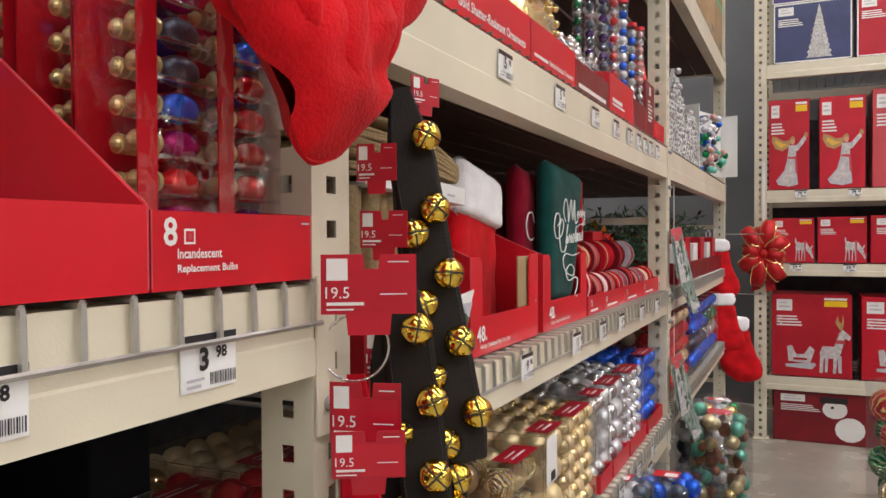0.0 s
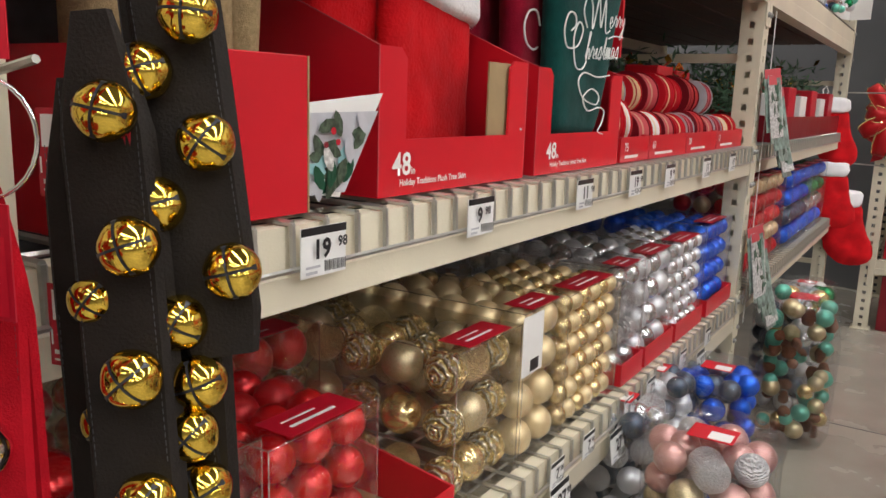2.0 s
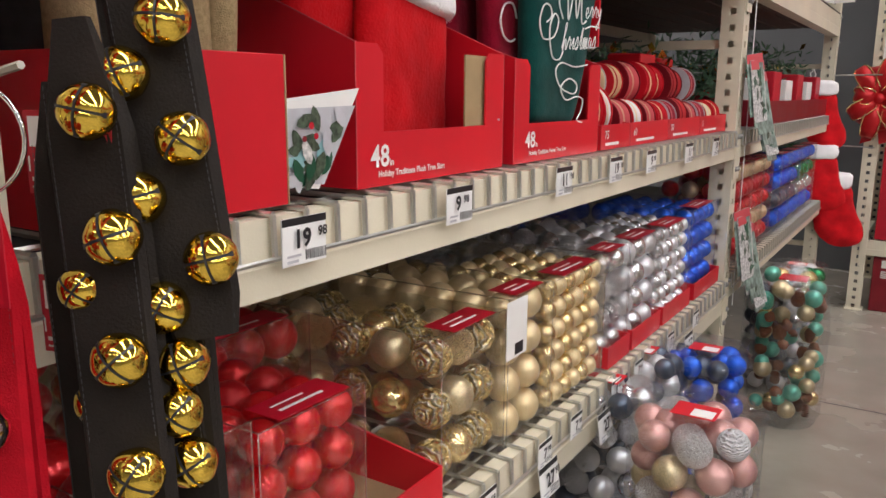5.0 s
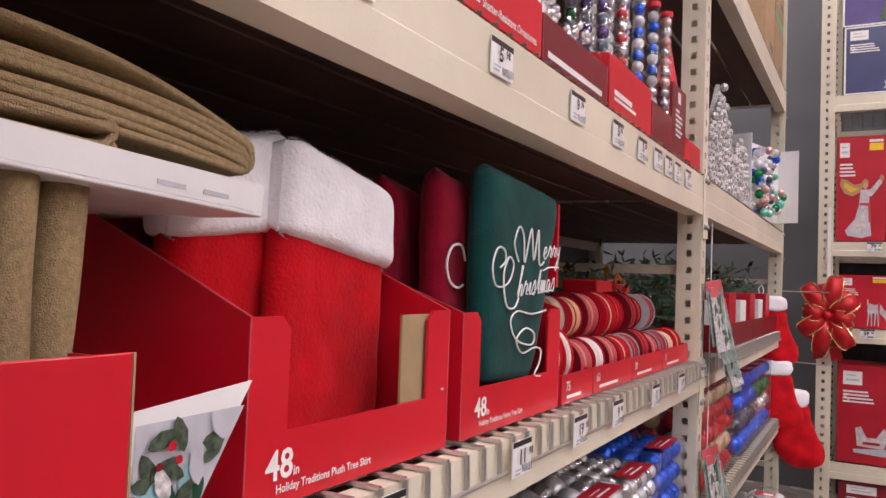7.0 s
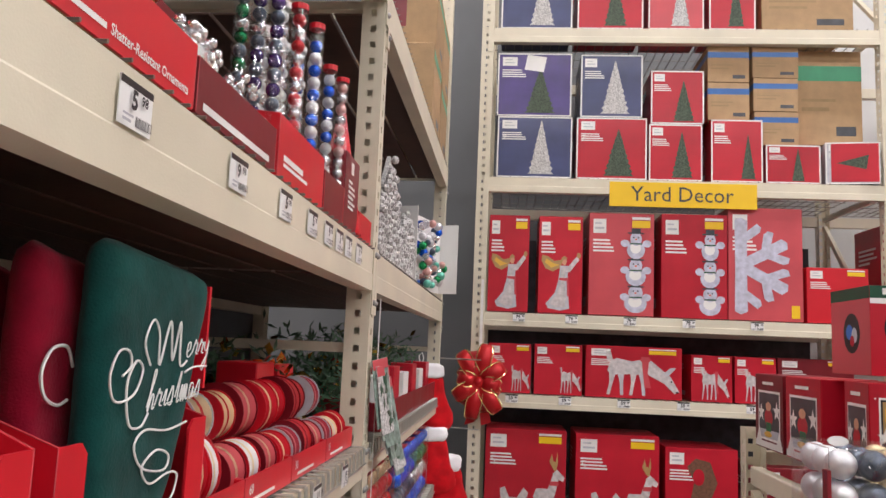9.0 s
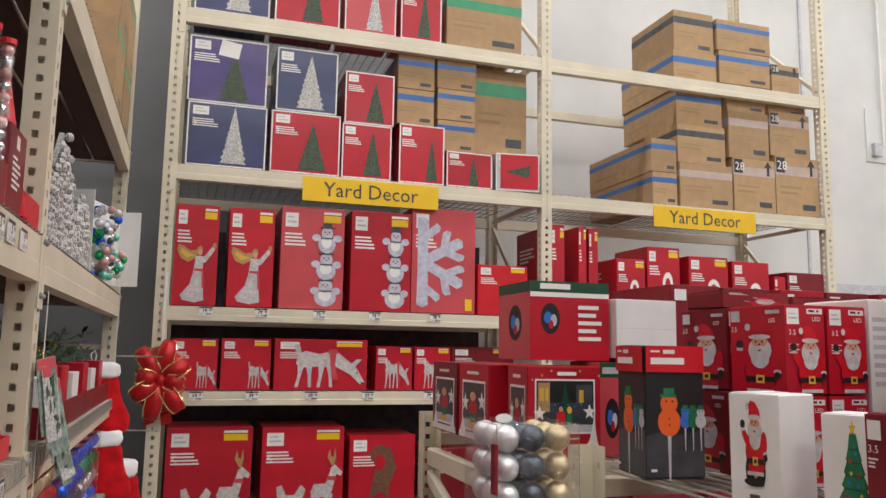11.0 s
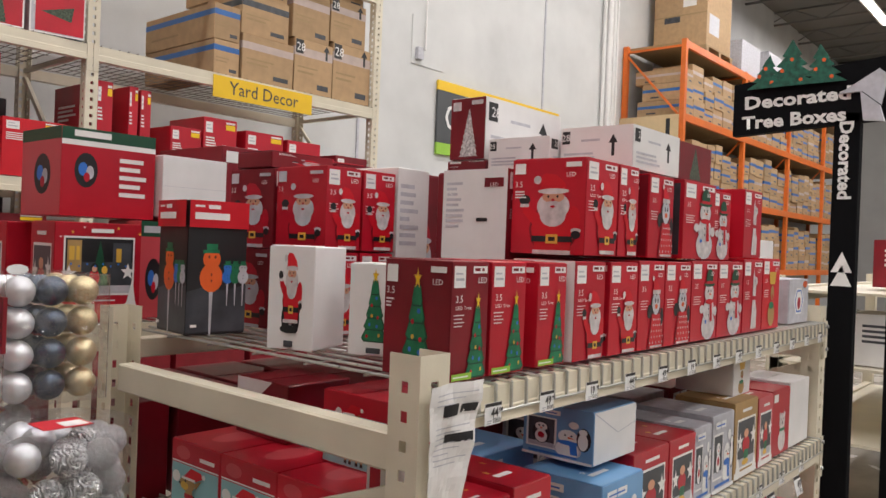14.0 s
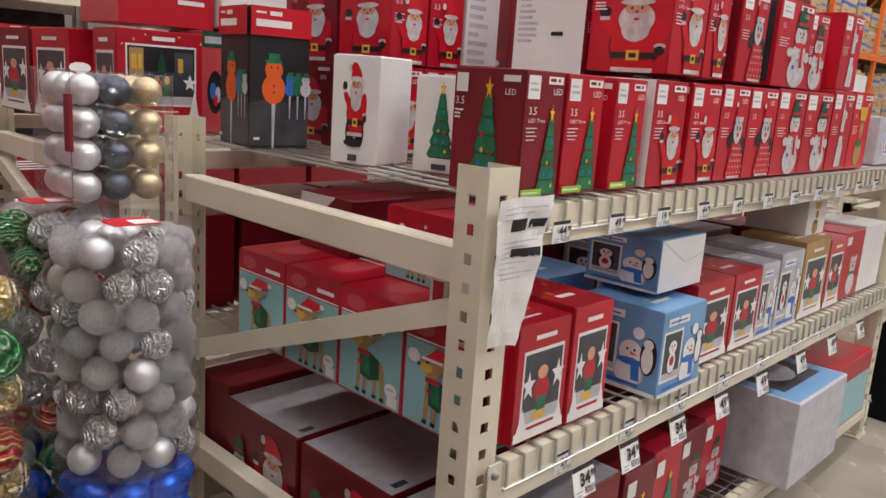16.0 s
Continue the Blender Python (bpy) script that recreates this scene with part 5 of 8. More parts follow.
for x0, x1, h in ((3.24, 3.47, 0.43), (3.49, 3.76, 0.53), (3.84, 4.18, 0.48), (4.22, 4.55, 0.46), (4.6, 4.7, 0.36), (4.72, 5.07, 0.4)):
    yard_box(x0, x1, 1.702, h, "red lighted decoration box on the second shelf", RED if x0 < 4.7 else DRED, [(WHITEP, oval(0.62, 0.5, 0.16, 0.16)), (PALEG, oval(0.62, 0.28, 0.2, 0.14)), (RED, oval(0.62, 0.5, 0.08, 0.08))], 0.45, yellow=x0 < 4)
for x0, x1, h in ((2.76, 3.3, 0.5), (3.34, 3.9, 0.45), (3.95, 4.5, 0.5)):
    yard_box(x0, x1, Z0, h, "red boxed decoration low on the second bay", DRED, [], 0.5, yellow=False)


# ---- boxes on the low rack ----
CT, CM = 1.143, 0.671


def led_box(x, y, z, w, d, h, mat, art, label, side=None, turn=0.0, group="boxed inflatables on the low rack", name="inflatable_box", word=""):
    head = [(WHITEP, rect(0.06, 0.78, 0.36, 0.96)), (PALEG, rect(0.1, 0.84, 0.32, 0.86)), (PALEG, rect(0.1, 0.89, 0.28, 0.905)), (WHITEP, rect(0.56, 0.9, 0.95, 0.96)), (DRED, rect(0.6, 0.92, 0.75, 0.945)), (DRED, rect(0.8, 0.92, 0.86, 0.945))]
    copy = [(WHITEP, rect(0.07, 0.55 - 0.03 * k, 0.34 - 0.05 * (k % 2), 0.558 - 0.03 * k)) for k in range(4)]
    t = carton(name, label, (x, y, z), (w, d, h), mat, [("front", head + copy + art, "printed_front"), ("left", side if side is not None else head + copy + art, "printed_side")], turn, "box", group)
    letters("LED", WHITEP, t, (w * 0.66, -0.0055, h * 0.82), (1, 0, 0), (0, 0, 1), h * 0.048)
    letters("3.5", WHITEP, t, (w * 0.07, -0.0055, h * 0.66), (1, 0, 0), (0, 0, 1), h * 0.058)
    if word:
        letters(word, WHITEP, t, (w * 0.07, -0.0055, h * 0.6), (1, 0, 0), (0, 0, 1), h * 0.03, w * 0.42)
    if side is not None and len(side) > 8:
        letters("3.5", WHITEP, t, (-0.0055, d * 0.94, h * 0.7), (0, -1, 0), (0, 0, 1), h * 0.06)
        letters("LED", WHITEP, t, (-0.0055, d * 0.24, h * 0.8), (0, -1, 0), (0, 0, 1), h * 0.045)
    return t


def wide(art, x0=0.3, x1=0.95, y1=0.8):
    return at_box(art, x0, 0.02, x1, y1)


for k, (x, w) in enumerate(((1.503, 0.108), (1.626, 0.114), (1.79, 0.11))):
    led_box(x, 1.715 + 0.003 * k, CT, w, 0.163, 0.218, DRED if k == 0 else RED, wide(blow_tree(), 0.38, 1.0, 0.74) + [(LIME, rect(0.02, 0.02, 0.55, 0.075)), (WHITEP, rect(0.06, 0.04, 0.46, 0.052))], "dark red boxed inflatable tree with green tree picture", wide(blow_tree(), 0.24, 0.8, 0.93) + [(WHITEP, rect(0.05, 0.8, 0.22, 0.95)), (WHITEP, rect(0.72, 0.9, 0.95, 0.95))] + copy_lines(0.05, 0.66, 0.14, 3, 0.03), word="LED Tree")
for x, w in ((1.928, 0.135), (2.088, 0.142)):
    led_box(x, 1.716, CT, w, 0.163, 0.222, RED, wide(santa(), 0.24, 1.0, 0.72), "red boxed inflatable santa on the shelf front", [(WHITEC, rect(0, 0, 1, 1))] if x < 2 else None, word="LED Santa")
for x, w in ((2.236, 0.148), (2.39, 0.168)):
    led_box(x, 1.715, CT, w, 0.163, 0.226, RED, wide(penguin(), 0.3, 1.0, 0.84), "red boxed inflatable penguin in a spotted skirt")
for x, w in ((2.564, 0.192), (2.762, 0.208)):
    led_box(x, 1.715, CT, w, 0.163, 0.23, RED, wide(snowman(), 0.3, 1.0, 0.92), "red boxed inflatable snowman with a green hat")
led_box(2.98, 1.715, CT, 0.182, 0.163, 0.24, RED, wide(tall_animal(), 0.2, 0.9, 0.9), "red boxed white inflatable animal")
led_box(3.168, 1.715, CT, 0.178, 0.163, 0.245, BRED, wide(moose(), 0.2, 0.9, 0.9), "bright red boxed inflatable moose")
UZ = CT + 0.235
led_box(1.968, 1.72, UZ, 0.148, 0.2, 0.222, RED, wide(santa(), 0.2, 1.0, 0.8), "red boxed inflatable santa on the upper row", at_box(santa(), 0.1, 0.0, 0.98, 0.86) + [(WHITEP, rect(0.05, 0.84, 0.2, 0.95)), (WHITEP, rect(0.75, 0.9, 0.95, 0.95))] + copy_lines(0.06, 0.66, 0.16, 3, 0.03), word="LED Santa")
led_box(2.124, 1.72, UZ, 0.1, 0.2, 0.222, RED, wide(santa(), 0.2, 1.0, 0.8), "red boxed inflatable santa on the upper row", word="LED Santa")
led_box(2.286, 1.72, UZ, 0.146, 0.2, 0.215, RED, wide(penguin(), 0.3, 1.0, 0.9), "red boxed inflatable penguin on the upper row", [(DRED, rect(0.02, 0.02, 0.98, 0.98))] + at_box(penguin(), 0.3, 0.0, 0.8, 0.8))
led_box(2.5, 1.72, UZ, 0.23, 0.2, 0.22, RED, wide(snowman(), 0.3, 1.0, 0.94), "red boxed inflatable snowman on the upper row", [(DGREY, rect(0.05, 0.05, 0.95, 0.95)), (PALEG, oval(0.5, 0.4, 0.3, 0.3))])
led_box(2.745, 1.735, UZ, 0.15, 0.2, 0.21, RED, wide(snowman(), 0.15, 0.98, 0.88), "red boxed inflatable snowman on the upper row")
led_box(2.978, 1.72, UZ + 0.01, 0.165, 0.22, 0.222, RED, wide(tall_animal(), 0.2, 0.95, 0.9), "dark red boxed white animal on the upper row", [(PALEG, oval(0.5, 0.3, 0.3, 0.3)), (PALEG, oval(0.5, 0.62, 0.15, 0.14))])
# a white carton and more santas behind the front rows
led_box(1.955, 1.925, UZ - 0.02, 0.13, 0.2, 0.222, DRED, [], "boxed inflatable santa with its plain white side outward", [(WHITEC, rect(0, 0, 1, 1))] + copy_lines(0.06, 0.86, 0.3, 9, 0.06, PALEG) + [(BLACK, rect(0.55, 0.42, 0.72, 0.46)), (DRED, rect(0.66, 0.8, 0.95, 0.9))])
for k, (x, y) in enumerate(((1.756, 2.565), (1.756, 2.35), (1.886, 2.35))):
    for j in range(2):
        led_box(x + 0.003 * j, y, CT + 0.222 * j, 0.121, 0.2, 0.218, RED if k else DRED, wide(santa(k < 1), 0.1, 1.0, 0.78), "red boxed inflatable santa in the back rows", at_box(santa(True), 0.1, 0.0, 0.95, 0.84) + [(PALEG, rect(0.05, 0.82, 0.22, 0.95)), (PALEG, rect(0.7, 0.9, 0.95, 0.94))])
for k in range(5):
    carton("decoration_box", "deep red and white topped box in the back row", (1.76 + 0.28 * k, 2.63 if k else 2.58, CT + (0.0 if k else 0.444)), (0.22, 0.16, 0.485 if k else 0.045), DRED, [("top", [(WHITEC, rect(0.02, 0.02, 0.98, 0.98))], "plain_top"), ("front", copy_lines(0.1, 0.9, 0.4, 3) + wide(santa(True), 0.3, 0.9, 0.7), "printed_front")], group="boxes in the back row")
carton("white_carton", "plain white carton standing among the santa boxes", (2.022, 2.35, CT), (0.13, 0.22, 0.462), WHITEC, [("front", copy_lines(0.08, 0.9, 0.6, 8, 0.05, PALEG), "printed_text"), ("left", copy_lines(0.08, 0.9, 0.6, 8, 0.05, PALEG), "printed_text")])
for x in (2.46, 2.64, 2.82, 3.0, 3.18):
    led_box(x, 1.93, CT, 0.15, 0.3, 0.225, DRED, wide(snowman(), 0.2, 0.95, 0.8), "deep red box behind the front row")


def white28(x, y, z, w, d, h, name="white_carton", end=None):
    arrow = [(BLACK, [(0.72, 0.3), (0.76, 0.3), (0.76, 0.6), (0.8, 0.6), (0.74, 0.8), (0.68, 0.6), (0.72, 0.6)]), (BLACK, rect(0.03, 0.62, 0.14, 0.92)), (PALEG, rect(0.3, 0.66, 0.56, 0.71))] + copy_lines(0.06, 0.4, 0.5, 3, 0.1, PALEG)
    t = carton(name, "long white carton printed 28 with a black arrow", (x, y, z), (w, d, h), WHITEC, [("front", arrow, "printed_text"), ("left", end or arrow, "printed_text")], category="carton", group="white tree cartons on top of the stack")
    letters("28", WHITEP, t, (w * 0.045, -0.008, h * 0.68), (1, 0, 0), (0, 0, 1), h * 0.16)
    if not end:
        letters("28", WHITEP, t, (-0.008, d * 0.955, h * 0.68), (0, -1, 0), (0, 0, 1), h * 0.16)
    return t


white28(2.235, 1.745, UZ + 0.224, 0.28, 0.212, 0.112)
white28(2.19, 1.964, UZ + 0.226, 0.3, 0.2, 0.088)
white28(2.2, 2.186, UZ + 0.262, 0.4, 0.128, 0.18, end=[(DRED, rect(0.006, 0.006, 0.994, 0.994)), (SOFTW, rect(0.06, 0.8, 0.3, 0.94)), (SOFTW, rect(0.6, 0.88, 0.92, 0.95))] + at_box(fir(FROST), 0.18, 0.02, 0.9, 0.85))
carton("tree_box", "red boxed tree beside a white carton", (2.52, 1.75, UZ + 0.224), (0.24, 0.2, 0.108), DRED, [("front", at_box(fir(PINE), 0.25, 0.02, 0.75, 0.95), "printed_front")])
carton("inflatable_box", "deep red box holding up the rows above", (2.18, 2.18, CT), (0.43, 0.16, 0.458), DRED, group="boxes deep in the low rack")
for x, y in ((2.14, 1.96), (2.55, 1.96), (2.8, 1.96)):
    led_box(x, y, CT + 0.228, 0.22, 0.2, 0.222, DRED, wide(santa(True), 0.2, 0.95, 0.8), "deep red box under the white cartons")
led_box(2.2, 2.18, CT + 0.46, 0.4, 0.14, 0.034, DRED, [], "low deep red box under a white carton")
# single boxes at the near end
carton("white_gift_box", "white box with a picture of a waving santa", (1.566, 2.158, CT), (0.14, 0.118, 0.232), WHITEC, [("left", [(BLACK, oval(0.4, 0.3, 0.09, 0.14)), (BLACK, oval(0.62, 0.3, 0.09, 0.14))] + at_box(santa(), 0.22, 0.26, 0.78, 0.95) + [(BLACK, oval(0.5, 0.2, 0.2, 0.04)), (DGREY, rect(0.4, 0.03, 0.6, 0.09))], "printed_front")], turn=18)
carton("white_gift_box", "white box with a picture of a green tree", (1.65, 1.985, CT), (0.1, 0.115, 0.2), WHITEC, [("left", at_box(blow_tree(), 0.25, 0.15, 0.85, 0.95) + [(DGREY, rect(0.4, 0.03, 0.7, 0.09))], "printed_front")], turn=18)
carton("stake_light_box", "tall black and red box of snowman stake lights", (1.494, 2.55, CT), (0.16, 0.165, 0.335), BLACK, [("front", stakes(), "printed_front"), ("left", stakes(), "printed_side")], turn=-7)
for x, y, w in ((1.36, 2.98, 0.235), (1.12, 3.06, 0.0)):
    if w:
        carton("decoration_box", "red box with a night scene in its window", (x, y, CT), (w, 0.2, 0.272), RED, [("front", window_scene(), "printed_front"), ("left", toy_window(), "printed_side")], turn=-6)
carton("decoration_box", "red box with a small window at the rack end", (1.36, 3.3, CT), (0.24, 0.3, 0.27), RED, [("left", toy_window(), "printed_side")])
carton("decoration_box", "deep red box with a window further back", (1.36, 3.63, CT), (0.24, 0.3, 0.27), DRED, [("left", toy_window(), "printed_side")])
carton("globe_box", "dark lidded box with a round window beside a red box", (1.605, 2.98, CT), (0.085, 0.2, 0.285), PINKR, [("front", at_box(globe(), 0.0, 0.1, 1, 0.7) + [(DKGREEN, rect(0, 0.84, 1, 1)), (PALEG, rect(0.1, 0.88, 0.8, 0.95))], "printed_front")])
carton("globe_box", "box with a green lid and a round window", (1.40, 3.05, CT + 0.29), (0.28, 0.26, 0.25), PINKR, [("front", [(RED, rect(0, 0, 1, 0.8)), (DKGREEN, rect(0, 0.86, 1, 1)), (WHITEP, rect(0, 0.8, 1, 0.86))] + at_box(globe(), 0.05, 0.25, 0.45, 0.8) + copy_lines(0.6, 0.7, 0.3, 5, 0.1) + [(WHITEP, rect(0.12, 0.9, 0.5, 0.97))], "printed_front"), ("left", [(DKGREEN, rect(0, 0.86, 1, 1))] + at_box(globe(), 0.2, 0.15, 0.9, 0.8), "printed_side")])
carton("white_carton", "plain white carton behind the low rack", (1.69, 3.02, CT + 0.3), (0.225, 0.3, 0.19), WHITEC, [("front", [(PALEG, rect(0.02, 0.5, 0.98, 0.505))], "fold_line")])
carton("decoration_box", "deep red box holding up a white carton", (1.70, 3.02, CT), (0.22, 0.3, 0.297), DRED)
white28(3.62, 1.9, CT, 0.24, 0.3, 0.32)
carton("ornament_box", "pale blue box with a round logo at the shelf end", (3.52, 1.73, CT), (0.25, 0.14, 0.17), PALEG, [("front", [(WHITEP, oval(0.5, 0.5, 0.26, 0.34, 6)), (BLUEP, oval(0.5, 0.5, 0.22, 0.29, 6)), (WHITEP, oval(0.5, 0.5, 0.18, 0.25, 6)), (RED, oval(0.5, 0.45, 0.08, 0.14)), (ORANGEP, oval(0.8, 0.88, 0.12, 0.08))], "printed_front")])
carton("white_carton", "white carton on the lowest shelf end", (3.55, 1.72, CM), (0.25, 0.2, 0.25), WHITEC)

# middle shelf
def window_box(x, y, z, w, d, h, mat, label, pic=toy_window, turn=0.0, side=True):
    return carton("inflatable_box", label, (x, y, z), (w, d, h), mat, [("front", pic(), "printed_front"), ("left", pic() if side else copy_lines(0.1, 0.9, 0.4, 3), "printed_side"), ("top", [(GOLDP if mat is RED else WHITEP, star(0.3, 0.4, 0.06)), (GOLDP if mat is RED else WHITEP, star(0.7, 0.6, 0.05)), (WHITEP, rect(0.25, 0.25, 0.65, 0.32))], "printed_top")], turn, "box", "window boxes on the middle shelf")


window_box(1.542, 1.71, CM, 0.16, 0.12, 0.235, RED, "red inflatable box with a windowed night picture", side=False)
window_box(1.708, 1.705, CM, 0.135, 0.25, 0.245, RED, "red inflatable box with a windowed night picture", side=False)
window_box(1.985, 1.66, CM, 0.2, 0.21, 0.2, SKY, "light blue inflatable box with white penguins", cool_window)
window_box(1.86, 1.975, CM, 0.33, 0.3, 0.205, SKY, "light blue inflatable box behind another", cool_window)
carton("inflatable_box", "light blue box with a plain white end lying on the row", (2.05, 1.722, CM + 0.218), (0.212, 0.195, 0.125), SKY, [("front", [(WHITEC, rect(0.01, 0.01, 0.99, 0.99)), (PALEG, [(0.0, 0.98), (0.55, 0.5), (0.56, 0.515), (0.01, 1.0)]), (PALEG, [(0.55, 0.5), (1.0, 0.62), (1.0, 0.635), (0.55, 0.515)])], "plain_end"), ("left", cool_window(), "printed_side")], group="window boxes on the middle shelf")
window_box(2.228, 1.706, CM, 0.205, 0.22, 0.215, RED, "red inflatable box with a windowed night picture")
window_box(2.44, 1.706, CM, 0.172, 0.22, 0.215, RED, "red inflatable box with a windowed night picture", side=False)
window_box(2.62, 1.71, CM, 0.125, 0.25, 0.22, PALEG, "silver grey inflatable box with a window", cool_window)
window_box(2.755, 1.71, CM, 0.175, 0.25, 0.235, PALEG, "silver grey inflatable box with a window", cool_window)
window_box(2.938, 1.71, CM, 0.215, 0.2, 0.25, FAWN, "small tan and yellow boxed figure set")
window_box(3.165, 1.71, CM, 0.15, 0.2, 0.24, PINKR, "small pink boxed figure")
for x in (3.345, 3.56):
    carton("inflatable_box", "red box with a white bear picture", (x, 1.72 if x < 3.5 else 1.93, CM), (0.2, 0.25, 0.24), RED, [("front", at_box(bear(), 0.2, 0.02, 0.95, 0.8) + [(WHITEP, rect(0.06, 0.82, 0.3, 0.94))], "printed_front"), ("left", at_box(bear(), 0.2, 0.02, 0.95, 0.8), "printed_side")], group="white bear boxes")
for x in (2.5, 2.8, 3.1):
    window_box(x, 2.0, CM, 0.25, 0.3, 0.24, PALEG if x < 3 else DRED, "pale box in the second row", cool_window)
carton("decoration_box", "yellow and white box on the row", (3.05, 1.76, CM + 0.252), (0.16, 0.2, 0.12), WHITEC, [("front", at_box(moose(), 0.2, 0.0, 0.8, 1.0), "printed_front")])
# reindeer boxes seen through the open end of the rack, facing the end
FA = at_box(fawn_toy(), 0.04, 0.02, 0.98, 0.78)
for k in range(4):
    y = 2.345 - 0.204 * k
    carton("plush_deer_box", "red topped pale teal box with a fawn picture", (1.47, y, CM), (0.4, 0.2, 0.228), RED, [("left", [(TEAL, rect(0.02, 0.02, 0.98, 0.76)), (RED, rect(0.02, 0.8, 0.98, 0.98)), (WHITEP, rect(0.02, 0.77, 0.98, 0.785)), (PINKR, oval(0.25, 0.88, 0.15, 0.07)), (WHITEP, rect(0.6, 0.84, 0.9, 0.88)), (WHITEP, rect(0.8, 0.04, 0.95, 0.14))] + FA, "printed_end"), ("top", [(PINKR, oval(0.3, 0.5, 0.18, 0.2)), (WHITEP, star(0.6, 0.3, 0.03)), (WHITEP, star(0.75, 0.7, 0.025)), (WHITEP, rect(0.45, 0.0, 0.47, 1))], "printed_top")], group="fawn boxes at the rack end")
carton("plush_deer_box", "red topped pale teal box lying on the row", (1.6, 1.95, CM + 0.23), (0.2, 0.2, 0.16), RED, [("left", [(TEAL, rect(0.02, 0.02, 0.98, 0.72))] + at_box(fawn_toy(), 0.2, 0.02, 0.8, 0.9), "printed_end")], group="fawn boxes at the rack end")
carton("white_carton", "open white and red carton tipped on the fawn boxes", (1.62, 2.3, CM + 0.23), (0.2, 0.2, 0.14), DRED, [("left", [(WHITEC, [(0, 0.2), (0, 1), (0.7, 1)])], "torn_side")])
carton("exit_box", "small white and red box on the fawn boxes", (1.475, 1.8, CM + 0.23), (0.09, 0.08, 0.085), WHITEC, [("left", [(RED, rect(0.1, 0.2, 0.45, 0.8)), (PALEG, rect(0.6, 0.2, 0.7, 0.9))], "printed_end")])
# lowest shelf
for k, (y, w) in enumerate(((1.97, 0.32), (2.31, 0.32), (1.72, 0.23))):
    carton("inflatable_box", "large red box with a plain grey top low in the rack", (1.49, y, 0.19), (0.5, w, 0.28), DRED, [("top", [(PALEG, rect(0.01, 0.01, 0.99, 0.99)), (DGREY, rect(0.06, 0.06, 0.14, 0.12))], "plain_top"), ("left", at_box(santa(), 0.4, 0.0, 0.95, 0.9) + at_box(snowman(), 0.05, 0.0, 0.4, 0.7), "printed_end")], group="large boxes on the lowest shelf")
for k in range(4):
    carton("inflatable_box", "large red box low in the rack", (2.05 + 0.16 * k, 1.74 + 0.01 * k, 0.19), (0.15, 0.4, 0.24), RED if k % 2 else DRED, [("front", at_box((blow_tree, snowman)[k // 2](), 0.3, 0.02, 0.98, 0.7) + [(WHITEP, rect(0.08, 0.7, 0.35, 0.88))], "printed_front"), ("top", [(GREEN, rect(0.3, 0.3, 0.7, 0.45))], "printed_top")], group="large boxes on the lowest shelf")
carton("floor_box", "large grey box with a snowy picture lid on the lowest shelf", (2.78, 1.6, 0.19), (0.42, 0.5, 0.28), PALEG, [("top", [(SKY, rect(0.02, 0.02, 0.98, 0.98)), (DGREY, rect(0.14, 0.14, 0.86, 0.86)), (PALEG, oval(0.5, 0.4, 0.25, 0.2))], "printed_top"), ("left", [(DGREY, rect(0.05, 0.1, 0.5, 0.9))], "printed_side")])
carton("plush_deer_box", "large red and teal box low in the rack", (3.3, 1.66, 0.19), (0.4, 0.5, 0.25), RED, [("front", [(TEAL, rect(0.02, 0.02, 0.98, 0.7))], "printed_front"), ("top", [(PINKR, oval(0.4, 0.5, 0.2, 0.2))], "printed_top")])
# price tags of the low rack
for k in range(13):
    price_tag((1.56 + 0.18 * k, CF - 0.0165, 1.066), 0, ("44.98", "49.98", "19.98")[k % 3], 0.05, 0.04)
for k in range(9):
    price_tag((1.66 + 0.24 * k, CF - 0.0035, 0.583), 0, "29.98", 0.056, 0.045)
for k, x in enumerate((1.72, 1.9, 2.12, 2.36, 2.62, 2.92, 3.2, 3.5)):
    price_tag((x, CF - 0.022, 0.512), 0, "34.98" if k < 3 else "49.98", 0.076, 0.068, tilt=-14, group="price tags hanging under the beam")
# filler boxes added deep in the low rack to darken gaps and cut bounce
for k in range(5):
    carton("inflatable_box", "deep red filler box added to darken the back of the middle shelf", (1.9 + 0.4 * k, 2.32, CM), (0.38, 0.45, 0.33 + 0.03 * (k % 2)), DRED, group="boxes deep in the low rack")
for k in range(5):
    carton("inflatable_box", "deep red filler box added to darken the back of the lowest shelf", (2.02 + 0.38 * k, 2.2, 0.19), (0.36, 0.5, 0.36), DRED, group="boxes deep in the low rack")
carton("inflatable_box", "deep red filler box added to darken the back of the lowest shelf", (1.5, 2.64, 0.19), (0.48, 0.16, 0.3), DRED, group="boxes deep in the low rack")
note = thing("packing_list", "crumpled white paper packing list taped to a rack post", "paper", (1.428, CF - 0.004, 0.9))


def sheet_at(u, w):
    """A point of the hanging sheet, narrower and more curled towards its foot."""
    crease = 0.007 * noise.noise((u * 3.0, w * 6.0, 2.0)) + 0.004 * abs(math.sin(11 * w + 5 * u))
    return (-0.012 + 0.105 * u * (0.3 + 0.7 * w ** 0.8), -0.006 - 0.03 * u * u - crease, 0.25 * w + 0.01 * u)


def patch_of(u0, w0, u1, w1, n, k, lift):
    q = M()
    for i in range(k + 1):
        for j in range(n + 1):
            p = sheet_at(u0 + (u1 - u0) * j / n, w0 + (w1 - w0) * i / k)
            q.v.append((p[0], p[1] - lift, p[2]))
    q.f = [(i * (n + 1) + j, i * (n + 1) + j + 1, (i + 1) * (n + 1) + j + 1, (i + 1) * (n + 1) + j) for i in range(k) for j in range(n)]
    return q


